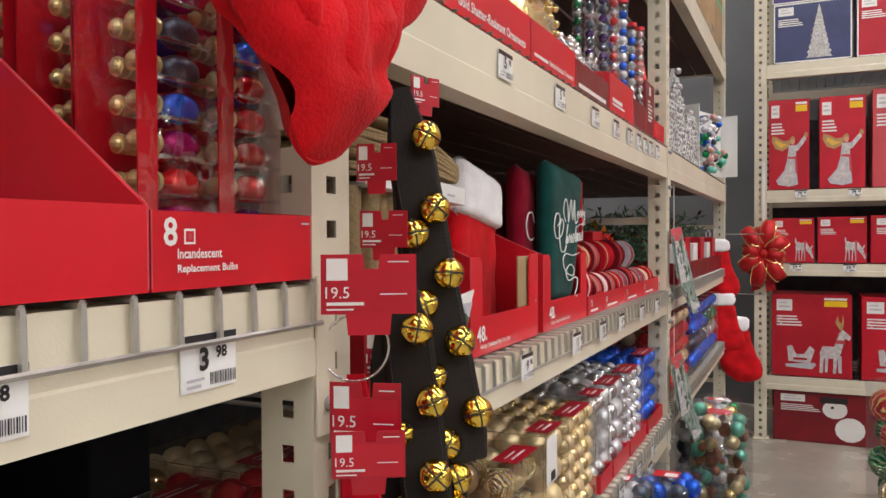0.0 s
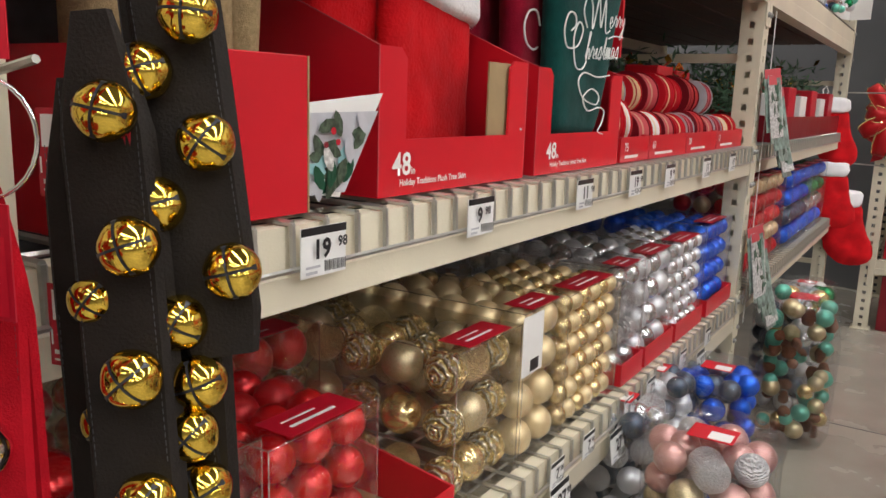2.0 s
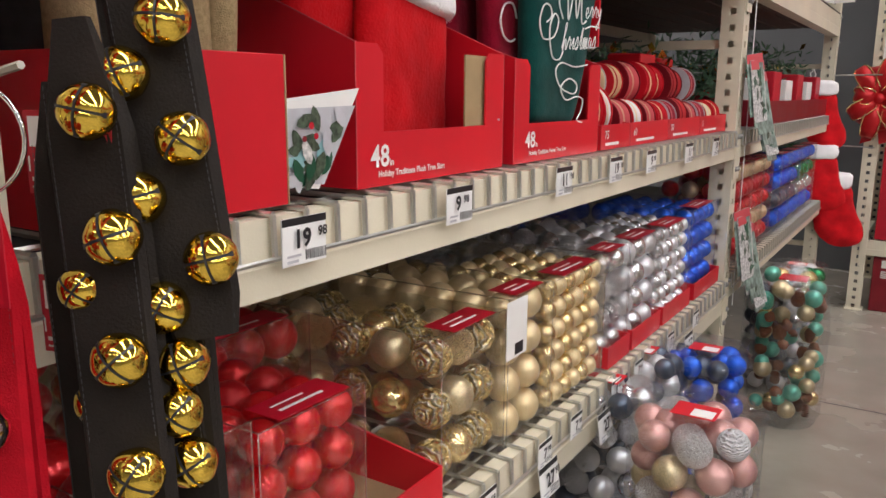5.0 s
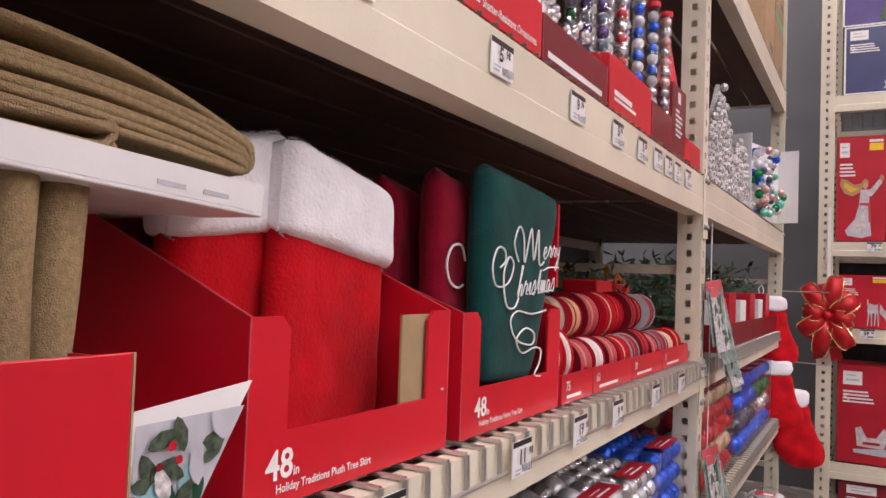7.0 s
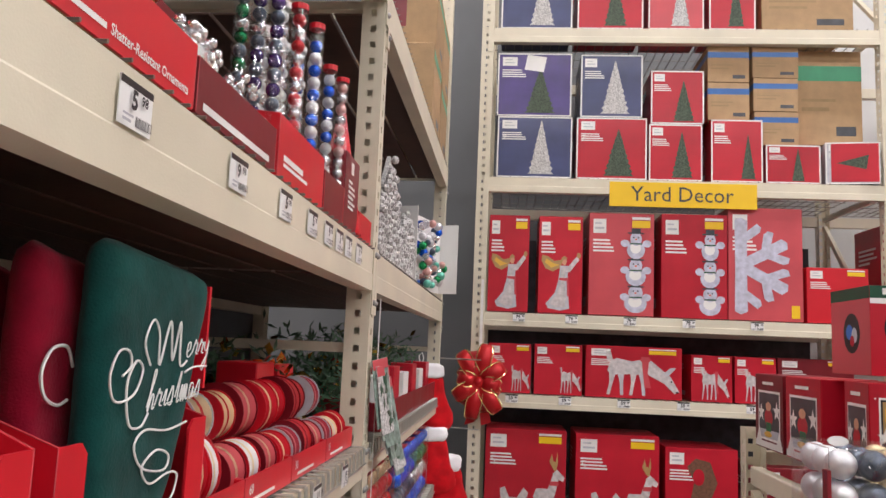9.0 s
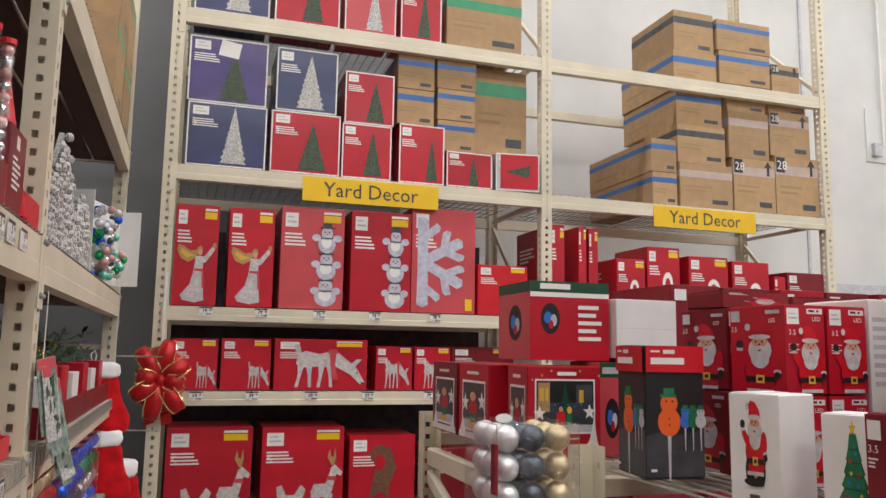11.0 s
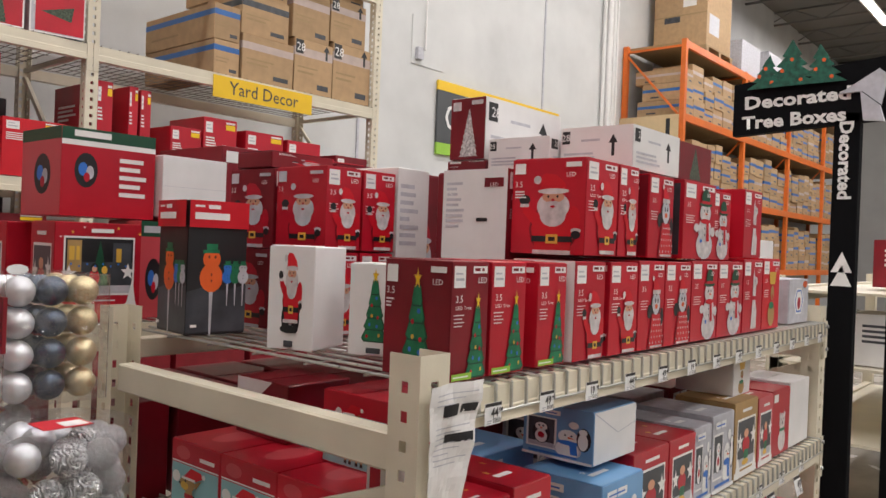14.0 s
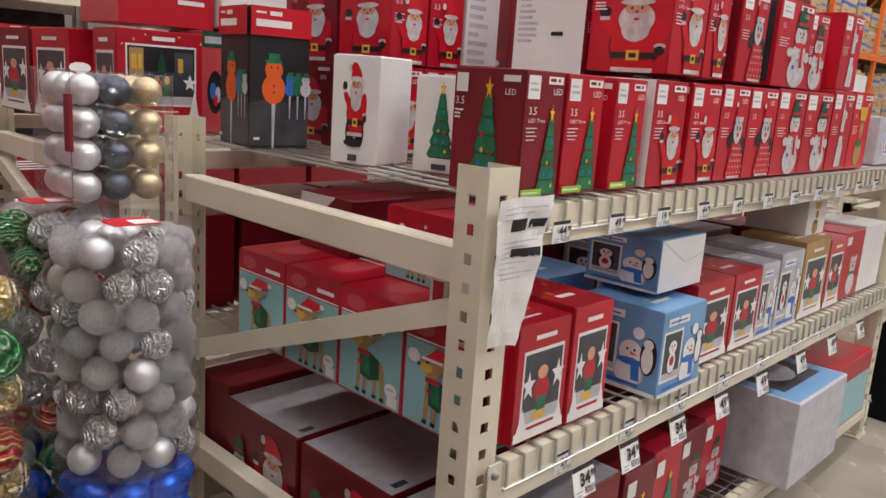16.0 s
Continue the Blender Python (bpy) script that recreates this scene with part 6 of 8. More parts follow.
sheet = part("sheet", patch_of(0, 0, 1, 1, 10, 22, 0.0), WHITEP, note)
sheet.modifiers.new("thick", "SOLIDIFY").thickness = 0.0006
for u0, w0, u1, w1 in ((0.3, 0.78, 0.62, 0.86), (0.68, 0.79, 0.95, 0.85), (0.4, 0.6, 0.95, 0.66)):
    part("printed_bar", patch_of(u0, w0, u1, w1, 4, 3, 0.0012), BLACK, note)
for k in range(11):
    part("printed_line", patch_of(0.15, 0.93 - 0.035 * k - (0.12 if k > 2 else 0), 0.9 - 0.2 * (k % 3), 0.937 - 0.035 * k - (0.12 if k > 2 else 0), 5, 1, 0.0012), PALEG, note)


# ---- soft and loose shapes ----
def bulge(outline, thick, rings=5, wob=0.0, seed=0):
    """An outline in local xz, filled out to a cushion along y."""
    n = len(outline)
    cx, cz = sum(p[0] for p in outline) / n, sum(p[1] for p in outline) / n
    m = M()
    for side in (-1, 1):
        base = len(m.v)
        for r in range(rings + 1):
            s = 1 - r / (rings + 0.35)
            y = side * thick * 0.5 * math.sqrt(max(0, 1 - s ** 3))
            for p in outline:
                x, z = cx + (p[0] - cx) * s, cz + (p[1] - cz) * s
                w = wob * noise.noise((x * 18 + seed, z * 18, side)) if wob else 0
                m.v.append((x + w * 0.4, y + w * side, z + w * 0.4))
        for r in range(rings):
            for k in range(n):
                a, b2 = base + r * n + k, base + r * n + (k + 1) % n
                m.f.append((a, b2, b2 + n, a + n))
        m.f.append(tuple(base + rings * n + k for k in range(n)))
    return m


def smooth_outline(pts, times=2):
    for _ in range(times):
        out = []
        for k in range(len(pts)):
            p, q = pts[k], pts[(k + 1) % len(pts)]
            out += [(0.75 * p[0] + 0.25 * q[0], 0.75 * p[1] + 0.25 * q[1]), (0.25 * p[0] + 0.75 * q[0], 0.25 * p[1] + 0.75 * q[1])]
        pts = out
    return pts


def pillow(w, d, h, e=0.35, nu=28, nv=16, wob=0.006, seed=0.0):
    """A rounded block with soft, uneven faces; its base corner at the origin."""
    def sg(c, p):
        return math.copysign(abs(c) ** p, c)
    m = M()
    for i in range(nv + 1):
        a = -math.pi / 2 + math.pi * i / nv
        for j in range(nu):
            b2 = 2 * math.pi * j / nu
            x, y, z = sg(math.cos(a), e) * sg(math.cos(b2), e), sg(math.cos(a), e) * sg(math.sin(b2), e), sg(math.sin(a), e)
            q = 1 + wob * 10 * noise.noise((x * 2.2 + seed, y * 2.2, z * 2.2)) + wob * 4 * noise.noise((x * 7, y * 7 + seed, z * 7))
            m.v.append((w * 0.5 * (1 + x * q), d * 0.5 * (1 + y * q), h * 0.5 * (1 + z * q)))
    m.f = [(i * nu + j, i * nu + (j + 1) % nu, (i + 1) * nu + (j + 1) % nu, (i + 1) * nu + j) for i in range(nv) for j in range(nu)]
    return m


def slab_at(corners, thick, wr, seed, u, v, side=-1):
    """A point of a folded cloth slab: corners in local xz, from the lower left round; side -1 is its front."""
    (ax, az), (bx, bz), (cx, cz), (dx, dz) = corners
    x = (ax * (1 - u) + bx * u) * (1 - v) + (dx * (1 - u) + cx * u) * v
    z = (az * (1 - u) + bz * u) * (1 - v) + (dz * (1 - u) + cz * u) * v
    e = math.sqrt(max(0.0, 1 - abs(2 * u - 1) ** 7)) * math.sqrt(max(0.0, 1 - abs(2 * v - 1) ** 9))
    q = wr * (noise.noise((x * 16 + seed, z * 9, seed)) + 0.5 * noise.noise((x * 38, z * 26 + seed, 3.0)))
    round_off = 0.012 * (abs(2 * u - 1) ** 10) * (abs(2 * v - 1) ** 10)
    return (x - math.copysign(round_off, u - 0.5) + 0.3 * q * e, side * thick * 0.5 * e + q * e, z - math.copysign(round_off, v - 0.5) + 0.4 * wr * noise.noise((x * 24, seed, v * 2.0)))


def slab(name, corners, thick, mat, parent, label="", wr=0.004, seed=0.0, nu=26, nv=30):
    m = M()
    for side in (-1, 1):
        base = len(m.v)
        m.v += [slab_at(corners, thick, wr, seed, j / nu, i / nv, side) for i in range(nv + 1) for j in range(nu + 1)]
        m.f += [(base + i * (nu + 1) + j, base + i * (nu + 1) + j + 1, base + (i + 1) * (nu + 1) + j + 1, base + (i + 1) * (nu + 1) + j) for i in range(nv) for j in range(nu)]
    me = m.mesh(name, mat)
    bm = bmesh.new()
    bm.from_mesh(me)
    bmesh.ops.remove_doubles(bm, verts=bm.verts, dist=0.0002)
    bmesh.ops.recalc_face_normals(bm, faces=bm.faces)
    bm.to_mesh(me)
    bm.free()
    for p in me.polygons:
        p.use_smooth = True
    return part(name, me, None, parent, label)


def pile(corners, thick, mat, parent, n, length, seed, wr=0.004):
    """Short loose fibres that stand on the front and edges of a slab."""
    rg2 = random.Random(seed)
    m = M()
    for k in range(n):
        u, v = rg2.random(), rg2.random()
        u, v = (rg2.choice((0.01, 0.99)), v) if k % 3 == 1 else (u, rg2.choice((0.01, 0.99)))
        c = Vector(slab_at(corners, thick, wr, seed, u, v))
        way = Vector(((2 * u - 1) ** 5 + rg2.uniform(-0.5, 0.5), -0.5 + rg2.uniform(-0.3, 0.3), (2 * v - 1) ** 5 + rg2.uniform(-0.6, 0.4))).normalized()
        w = way.orthogonal().normalized() * 0.0009
        m.add([c - w, c + w, c + way * length * rg2.uniform(0.5, 1.0)], [(0, 1, 2)])
    tagged(part("plush_pile", m, mat, parent), kind="stuff")


SPHERES = {}


def ornament(kind, parent, c, r, name="ornament_ball"):
    if kind not in SPHERES:
        m = M().ball((0, 0, 0), 1.0, 18, 12)
        if kind == "cone":
            m = M().lathe([(0.0, -1.0)] + [p for k in range(7) for p in ((0.25, -1 + 0.27 * k), (0.78 - 0.08 * abs(k - 2), -0.9 + 0.27 * k), (0.3, -0.78 + 0.27 * k))] + [(0.0, 0.95)], 10)
        m.smooth = kind != "cone"
        SPHERES[kind] = m.mesh("ornament_ball", BALLS[kind])
    ob = part(name, SPHERES[kind], None, parent)
    ob.matrix_basis = Matrix.Translation(c) @ Matrix.Rotation(c[0] * 40 + c[2] * 31, 4, "X") @ Matrix.Diagonal((r, r, r, 1))
    return ob


def clear_shell(name, m, mat, parent):
    ob = part(name, m, mat, parent)
    ob.visible_shadow = False
    return ob


def ornament_pack(at, size, kinds, r, label, turn=90, group="clear boxes of ornament balls", lid=RED, depth_rows=2, tag=False):
    """A clear box of balls; local x along the shelf, y into it."""
    w, d, h = size
    t = thing("ornament_box", label, "ornament box", at, turn, group)
    clear_shell("clear_box", M().box(0, 0, 0, w, d, h), FILM, t)
    clear_shell("box_edge", M().tube([(0, 0, 0), (0, 0, h), (w, 0, h), (w, 0, 0)], 0.0011, 5), FILM3, t)
    clear_shell("box_edge", M().rod((0, 0, h), (0, d, h), 0.0011, 5), FILM3, t)
    nx, ny, nz = max(1, round(w / (2 * r))), max(1, round(d / (2 * r))), max(1, round(h / (2 * r)))
    rx, ry, rz = w / nx, d / ny, h / nz
    rr = min(rx, ry, rz) * 0.49
    for k in range(nz):
        for i in range(nx):
            for j in range(ny):
                if j < 1 or i < 1 or (k == nz - 1 and j < 5):
                    kind = kinds[(i * 3 + j + k * 2) % len(kinds)]
                    ornament(kind, t, ((i + 0.5) * rx, (j + 0.5) * ry, (k + 0.5) * rz), rr)
    if lid:
        part("lid_card", M().box(w * 0.2, 0.004, h + 0.0006, w * 0.86, min(d * 0.3, 0.06), h + 0.0016), lid, t, "red printed lid card")
        print_on(t, (w, min(d, 0.2), h + 0.0012), "top", [(WHITEP, rect(0.3, 0.1, 0.7, 0.13)), (WHITEP, rect(0.3, 0.18, 0.6, 0.2))], "printed_text")
    if tag:
        g = part("hang_tag", M().box(-0.03, -0.012, h - 0.1, 0.045, -0.0112, h + 0.002), WHITEP, t, "white hang tag with a bar code")
        part("bar_code", M().box(0.0, -0.0128, h - 0.095, 0.03, -0.0122, h - 0.075), BLACK, g)
    return t


def ornament_tub(c, r, z0, h, kinds, label, ball=0.032, seed=1, lid=True, group="clear plastic tubs of ornaments"):
    rng2 = random.Random(seed)
    t = thing("ornament_tub", label, "ornament tub", (c[0], c[1], z0), 0, group)
    clear_shell("clear_tub", M().lathe([(0.0, 0.001), (r * 0.97, 0.001), (r, 0.008), (r, h - 0.02), (r * 1.03, h - 0.016), (r * 1.03, h), (r * 0.97, h), (0.0, h - 0.004)], 32), FILM2, t)
    rows = int(h / (ball * 1.72))
    for k in range(rows):
        n = int(2 * math.pi * (r - ball) / (ball * 2.05))
        for j in range(n):
            a = 2 * math.pi * (j + 0.5 * (k % 2)) / n + rng2.uniform(-0.05, 0.05)
            q = ball * rng2.uniform(0.86, 1.0)
            ornament(rng2.choice(kinds), t, ((r - ball - 0.003) * math.cos(a), (r - ball - 0.003) * math.sin(a), ball + k * (h - 2 * ball - 0.01) / max(1, rows - 1) + rng2.uniform(-0.004, 0.004)), q)
        if k == rows - 1:
            for j in range(4):
                ornament(rng2.choice(kinds), t, (0.4 * r * math.cos(1.6 * j), 0.4 * r * math.sin(1.6 * j), h - ball - 0.012), ball * 0.95)
    if lid:
        part("lid_card", M().box(-0.035, -0.05, h + 0.0012, 0.045, 0.015, h + 0.0024), BRED, t, "red printed lid card")
        part("lid_label", M().box(0.0, -0.045, h + 0.0026, 0.04, -0.01, h + 0.0032), WHITEP, t)
    return t


def display_tray(at, w, d, h_front, h_back, lip, label, mat=BRED, lines=(), notch=0.05, words=None):
    """An open display box with slanted sides and a cut-away front; faces the aisle."""
    t = thing("display_box", label, "display box", at, 90, "red open display boxes")
    k = 0.0035
    side = [(0, 0), (0, h_front), (d, h_back), (d, 0)]
    part("side_panel", M().prism(side, 0, 0, k), mat, t)
    part("side_panel", M().prism(side, 0, w - k, w), mat, t)
    part("back_panel", M().box(k, d - k, 0, w - k, d, h_back), mat, t)
    part("bottom", M().box(k, k, 0.0005, w - k, d - k, 0.004), CARDIN, t)
    if lip < h_front:
        q = 0.012
        front = [(k, 0), (w - k, 0), (w - k, h_front), (w - notch + q, h_front), (w - notch, h_front - q), (w - notch, lip), (notch, lip), (notch, h_front - q), (notch - q, h_front), (k, h_front)]
        part("front_panel", M().prism(front, 1, 0, k), mat, t)
        if "plush" in label:
            part("inner_flap", M().box(w - 1.9 * notch, k + 0.004, lip - 0.01, w - k, k + 0.007, h_front - 0.004), CARDIN, t, "raw brown card flap")
    else:
        part("front_panel", M().box(k, 0, 0, w - k, k, h_front), mat, t)
    for x in (0.0, w):
        part("worn_edge", M().tube([(x, 0, 0.002), (x, 0, h_front), (x, d, h_back)], 0.0009, 5), PINKR, t)
    for body, u, v, hh, wd in lines:
        letters(body, WHITEP, t, (u, -0.0012, v), (1, 0, 0), (0, 0, 1), hh, wd, bold=0.02)
    if words:
        print_on(t, (w, d, h_front), "front", words, "printed_text")
    return t


# ---- things on the aisle rack: middle bay, eye-level shelf ----
DK = 1.176
def words48(x, kind):
    return [("48", x, 0.024, 0.029, None), ("in", x + 0.04, 0.025, 0.009, None), ("Holiday Traditions " + kind + " Tree Skirt", x + 0.016, 0.009, 0.011, 0.156)]


display_tray((-0.03, 1.12, DK), 0.372, 0.36, 0.176, 0.33, 0.068, "bright red display box of plush tree skirts lettered 48 in", BRED, words48(0.026, "Plush"), 0.055, [(PALEG, rect(0.95, 0.42, 0.97, 0.44))])
display_tray((-0.03, 1.532, DK), 0.372, 0.36, 0.172, 0.3, 0.066, "bright red display box of velvet tree skirts lettered 48 in", BRED, words48(0.04, "Velvet"), 0.055)


def plush_skirt(at, body, trim, seed, label):
    t = thing("tree_skirt", label, "tree skirt", at, 90, "folded plush skirts")
    slab("folded_cloth", body, 0.046, PLUSHR, t, "", 0.007, seed)
    if trim:
        slab("plush_trim", trim, 0.08, PLUSHW, t, "fluffy white plush trim", 0.006, seed + 2)
        pile(trim, 0.08, PLUSHW, t, 2600, 0.0065, seed + 2, 0.006)


plush_skirt((-0.17, 1.133, DK + 0.006), [(0.0, 0.0), (0.172, 0.0), (0.168, 0.36), (0.004, 0.335)], [(-0.003, 0.236), (0.173, 0.258), (0.169, 0.376), (0.0, 0.345)], 1.0, "folded red plush tree skirt with a white fluffy trim")
plush_skirt((-0.13, 1.25, DK + 0.006), [(0.0, 0.0), (0.21, 0.0), (0.213, 0.312), (0.004, 0.352)], [(-0.004, 0.25), (0.222, 0.216), (0.218, 0.32), (0.0, 0.366)], 5.0, "folded red plush tree skirt with a white fluffy trim")
plush_skirt((-0.235, 1.29, DK + 0.006), [(0.0, 0.0), (0.19, 0.0), (0.196, 0.374), (0.0, 0.388)], None, 9.0, "folded red plush tree skirt at the back of its box")
green = thing("tree_skirt", "folded dark green velvet tree skirt embroidered Merry Christmas in white", "tree skirt", (-0.06, 1.61, DK + 0.05), 90)
slab("folded_cloth", [(0.012, 0.012), (0.205, 0.0), (0.325, 0.322), (0.002, 0.346)], 0.05, VELG, green, "", 0.003, 2.0)
def swirl(pts, r=0.0015):
    out = []
    for k in range(len(pts) - 1):
        p0, p1, p2, p3 = pts[max(k - 1, 0)], pts[k], pts[k + 1], pts[min(k + 2, len(pts) - 1)]
        for s in range(6):
            u = s / 6
            out.append(tuple(0.5 * (2 * p1[i] + (p2[i] - p0[i]) * u + (2 * p0[i] - 5 * p1[i] + 4 * p2[i] - p3[i]) * u * u + (3 * p1[i] - p0[i] - 3 * p2[i] + p3[i]) * u ** 3) for i in (0, 1)))
    return M().tube([(p[0] * 1.22 - 0.018, -0.0295, p[1] * 1.1 - 0.022) for p in out], r, 5)
for pts in ([(0.1, 0.2), (0.085, 0.225), (0.1, 0.25), (0.115, 0.235), (0.12, 0.2), (0.14, 0.25), (0.15, 0.205), (0.165, 0.25), (0.17, 0.2), (0.19, 0.205)],
            [(0.045, 0.19), (0.06, 0.2), (0.055, 0.215), (0.035, 0.215), (0.022, 0.19), (0.035, 0.165), (0.07, 0.17), (0.085, 0.195), (0.07, 0.205), (0.055, 0.18), (0.065, 0.14), (0.09, 0.135), (0.105, 0.15)],
            [(0.2, 0.13), (0.15, 0.125), (0.1, 0.13), (0.08, 0.115), (0.1, 0.09), (0.15, 0.08), (0.16, 0.095), (0.13, 0.105), (0.1, 0.09), (0.12, 0.07), (0.16, 0.075), (0.185, 0.07), (0.18, 0.05), (0.165, 0.035), (0.19, 0.03)]):
    part("embroidery", swirl(pts), WHITEP, green)
SCRIPT = {"e": ((0, 0.3), (0.45, 0.5), (0.4, 0.9), (0.12, 0.8), (0.1, 0.2), (0.4, 0), (0.8, 0.3)), "r": ((0, 0.2), (0.3, 1.0), (0.35, 0.8), (0.62, 0.8), (0.55, 0.2), (0.85, 0.15)), "y": ((0, 0.8), (0.15, 0.3), (0.5, 0.3), (0.65, 0.9), (0.5, -0.4), (0.2, -1.0), (0.05, -0.7), (0.8, 0.2)),
          "h": ((0, 0.2), (0.4, 1.6), (0.45, 2.0), (0.25, 1.9), (0.15, 0.0), (0.4, 0.8), (0.6, 0.7), (0.6, 0.1), (0.85, 0.2)), "i": ((0, 0.3), (0.3, 0.9), (0.3, 0.1), (0.6, 0.2)), "s": ((0, 0.2), (0.4, 1.0), (0.55, 0.4), (0.4, 0.0), (0.1, 0.1), (0.7, 0.15)), "t": ((0, 0.3), (0.35, 1.7), (0.3, 0.1), (0.6, 0.2)),
          "m": ((0, 0.2), (0.15, 0.9), (0.2, 0.0), (0.45, 0.9), (0.5, 0.0), (0.75, 0.9), (0.8, 0.1), (1.1, 0.2)), "a": ((0.5, 0.8), (0.2, 0.9), (0.05, 0.4), (0.3, 0.0), (0.55, 0.7), (0.55, 0.1), (0.85, 0.2))}
for word, x, z, s in (("erry", 0.184, 0.208, 0.019), ("hristmas", 0.098, 0.15, 0.0205)):
    for ch in word:
        part("embroidery", swirl([(x + s * (u + 0.22 * v), z + s * 1.05 * v) for u, v in SCRIPT[ch]], 0.001), WHITEP, green)
        x, z = x + s * (1.1 if ch == "m" else 0.6 if ch in "it" else 0.85), z + 0.0012
part("embroidery", swirl([(0.185, 0.19), (0.21, 0.196), (0.25, 0.196)], 0.0015), WHITEP, green)
part("red_tag", M().box(0.318, -0.012, 0.16, 0.326, 0.03, 0.31), BRED, green)
for k, (y, x, w) in enumerate(((1.572, -0.115, 0.15), (1.54, -0.19, 0.15), (1.62, -0.25, 0.2), (1.68, -0.17, 0.2))):
    t = thing("tree_skirt", "folded crimson velvet tree skirt with a white embroidered curl" if k == 0 else "folded crimson velvet tree skirt behind others", "tree skirt", (x, y, DK + 0.012), 90, "folded crimson skirts")
    slab("folded_cloth", [(0.01, 0.0), (w, 0.0), (w - 0.005, 0.35 - 0.012 * k), (0.0, 0.372 - 0.01 * k)], 0.05, VELR, t, "", 0.006, 11.0 + k)
    if k == 0:
        part("embroidery", swirl([(0.07, 0.232), (0.058, 0.252), (0.035, 0.25), (0.022, 0.228), (0.03, 0.205), (0.05, 0.195), (0.068, 0.2)], 0.002), WHITEP, t)

red_box = thing("display_box", "plain bright red display box standing below folded burlap", "display box", (-0.012, 0.743, DK), 90, "red open display boxes")
part("raw_edge", M().box(0.118, -0.0012, 0.0, 0.1215, -0.0003, 0.155), CARDIN, red_box)
part("front_panel", M().cbox(0, 0, 0, 0.238, 0.006, 0.155, 0.001), BRED, red_box)
part("side_panel", M().box(0.232, 0.006, 0, 0.238, 0.3, 0.15), BRED, red_box)
part("raw_edge", M().box(0.2382, 0.0, 0.0, 0.2402, 0.006, 0.155), CARDIN, red_box)
part("side_panel", M().box(0.0, 0.006, 0, 0.006, 0.3, 0.15), BRED, red_box)
part("back_panel", M().box(0.006, 0.294, 0, 0.232, 0.3, 0.15), BRED, red_box)
curtain = thing("burlap_tree_skirt", "tan burlap tree skirts hanging in upright folds", "tree skirt", (-0.06, 0.78, DK + 0.005), 90)
for k in range(6):
    m = M()
    for i in range(13):
        z = 0.279 * i / 12
        lean = 0.006 * math.sin(2.3 * k + 7 * z) + 0.05 * z * (0.4 if k % 2 else 0.1)
        for j in range(12):
            a = 2 * math.pi * j / 12
            q = 0.0195 * (1 + 0.16 * noise.noise((k * 3.0, z * 9.0, math.cos(a))))
            m.v.append((0.016 + 0.0345 * k + lean + q * math.cos(a), 0.035 + 0.01 * (k % 2) + 1.5 * q * math.sin(a), z))
    m.f = [(i * 12 + j, i * 12 + (j + 1) % 12, (i + 1) * 12 + (j + 1) % 12, (i + 1) * 12 + j) for i in range(12) for j in range(12)] + [tuple(range(12)), tuple(range(144, 156))]
    part("fold", m, BURLAP, curtain, smooth=True)
card = thing("card_tray", "white card tray lying on the burlap folds", "card", (-0.055, 0.81, 1.462), 90, "", "", (0, 3))
part("tray", M().cbox(0, 0.0, 0, 0.345, 0.26, 0.004, 0.001).box(0, 0, 0.004, 0.345, 0.003, 0.03).box(0.342, 0.003, 0.004, 0.345, 0.26, 0.03), WHITEC, card)
part("printed_bar", M().box(0.22, -0.001, 0.01, 0.25, -0.0004, 0.014).box(0.27, -0.001, 0.01, 0.3, -0.0004, 0.014), PALEG, card)
stack = thing("burlap_tree_skirt", "folded tan burlap tree skirts stacked on a white card", "tree skirt", (-0.065, 0.785, 1.472), 90)
for k, (end, tl, bl, ze, gap) in enumerate(((0.206, 0.012, 0.004, 0.01, 0.006), (0.212, 0.03, 0.016, 0.022, 0.008), (0.352, 0.05, 0.034, 0.018, 0.005), (0.36, 0.072, 0.044, 0.026, 0.013), (0.352, 0.066, 0.05, 0.027, 0.006), (0.364, 0.09, 0.06, 0.036, 0.008))):
    n, rowsy = 16, 5
    m = M()
    for r in range(rowsy + 1):
        yy = 0.24 * r / rowsy
        loop = []
        for i in range(n + 1):
            a = i / n
            loop.append((end * a, ze + gap + (tl - ze - gap) * (1 - a ** 2.6) + 0.003 * math.sin(5 * a + k + r)))
        for i in range(1, 6):
            a = math.pi * i / 6
            loop.append((end + gap * math.sin(a), ze + gap * math.cos(a) + 0.003 * math.sin(k + r)))
        for i in range(n + 1):
            a = 1 - i / n
            loop.append((end * a, ze - gap + (bl - ze + gap) * (1 - a ** 2.6) + 0.002 * math.sin(4 * a + k + r)))
        m.v += [(p[0] - 0.008 * abs(r - 1) * (k % 2), yy, p[1]) for p in loop]
        q = len(loop)
    m.f = [(r * q + i, r * q + i + 1, (r + 1) * q + i + 1, (r + 1) * q + i) for r in range(rowsy) for i in range(q - 1)]
    f = part("folded_sheet", m, BURLAP, stack, smooth=True)
    so = f.modifiers.new("thick", "SOLIDIFY")
    so.thickness, so.offset = 0.006, 0
leaf = thing("leaf_print_card", "white card corner printed with green leaves and red berries", "card", (-0.02, 0.987, DK + 0.01), 90)
part("card", M().prism([(0.0, 0.008), (0.052, 0.0), (0.127, 0.112), (0.002, 0.1)], 1, 0, 0.002), WHITEP, leaf)
rng3 = random.Random(4)
spots = [(PALEG, [(0.02, 0.1), (0.5, 0.04), (0.98, 0.8), (0.04, 0.78)])]
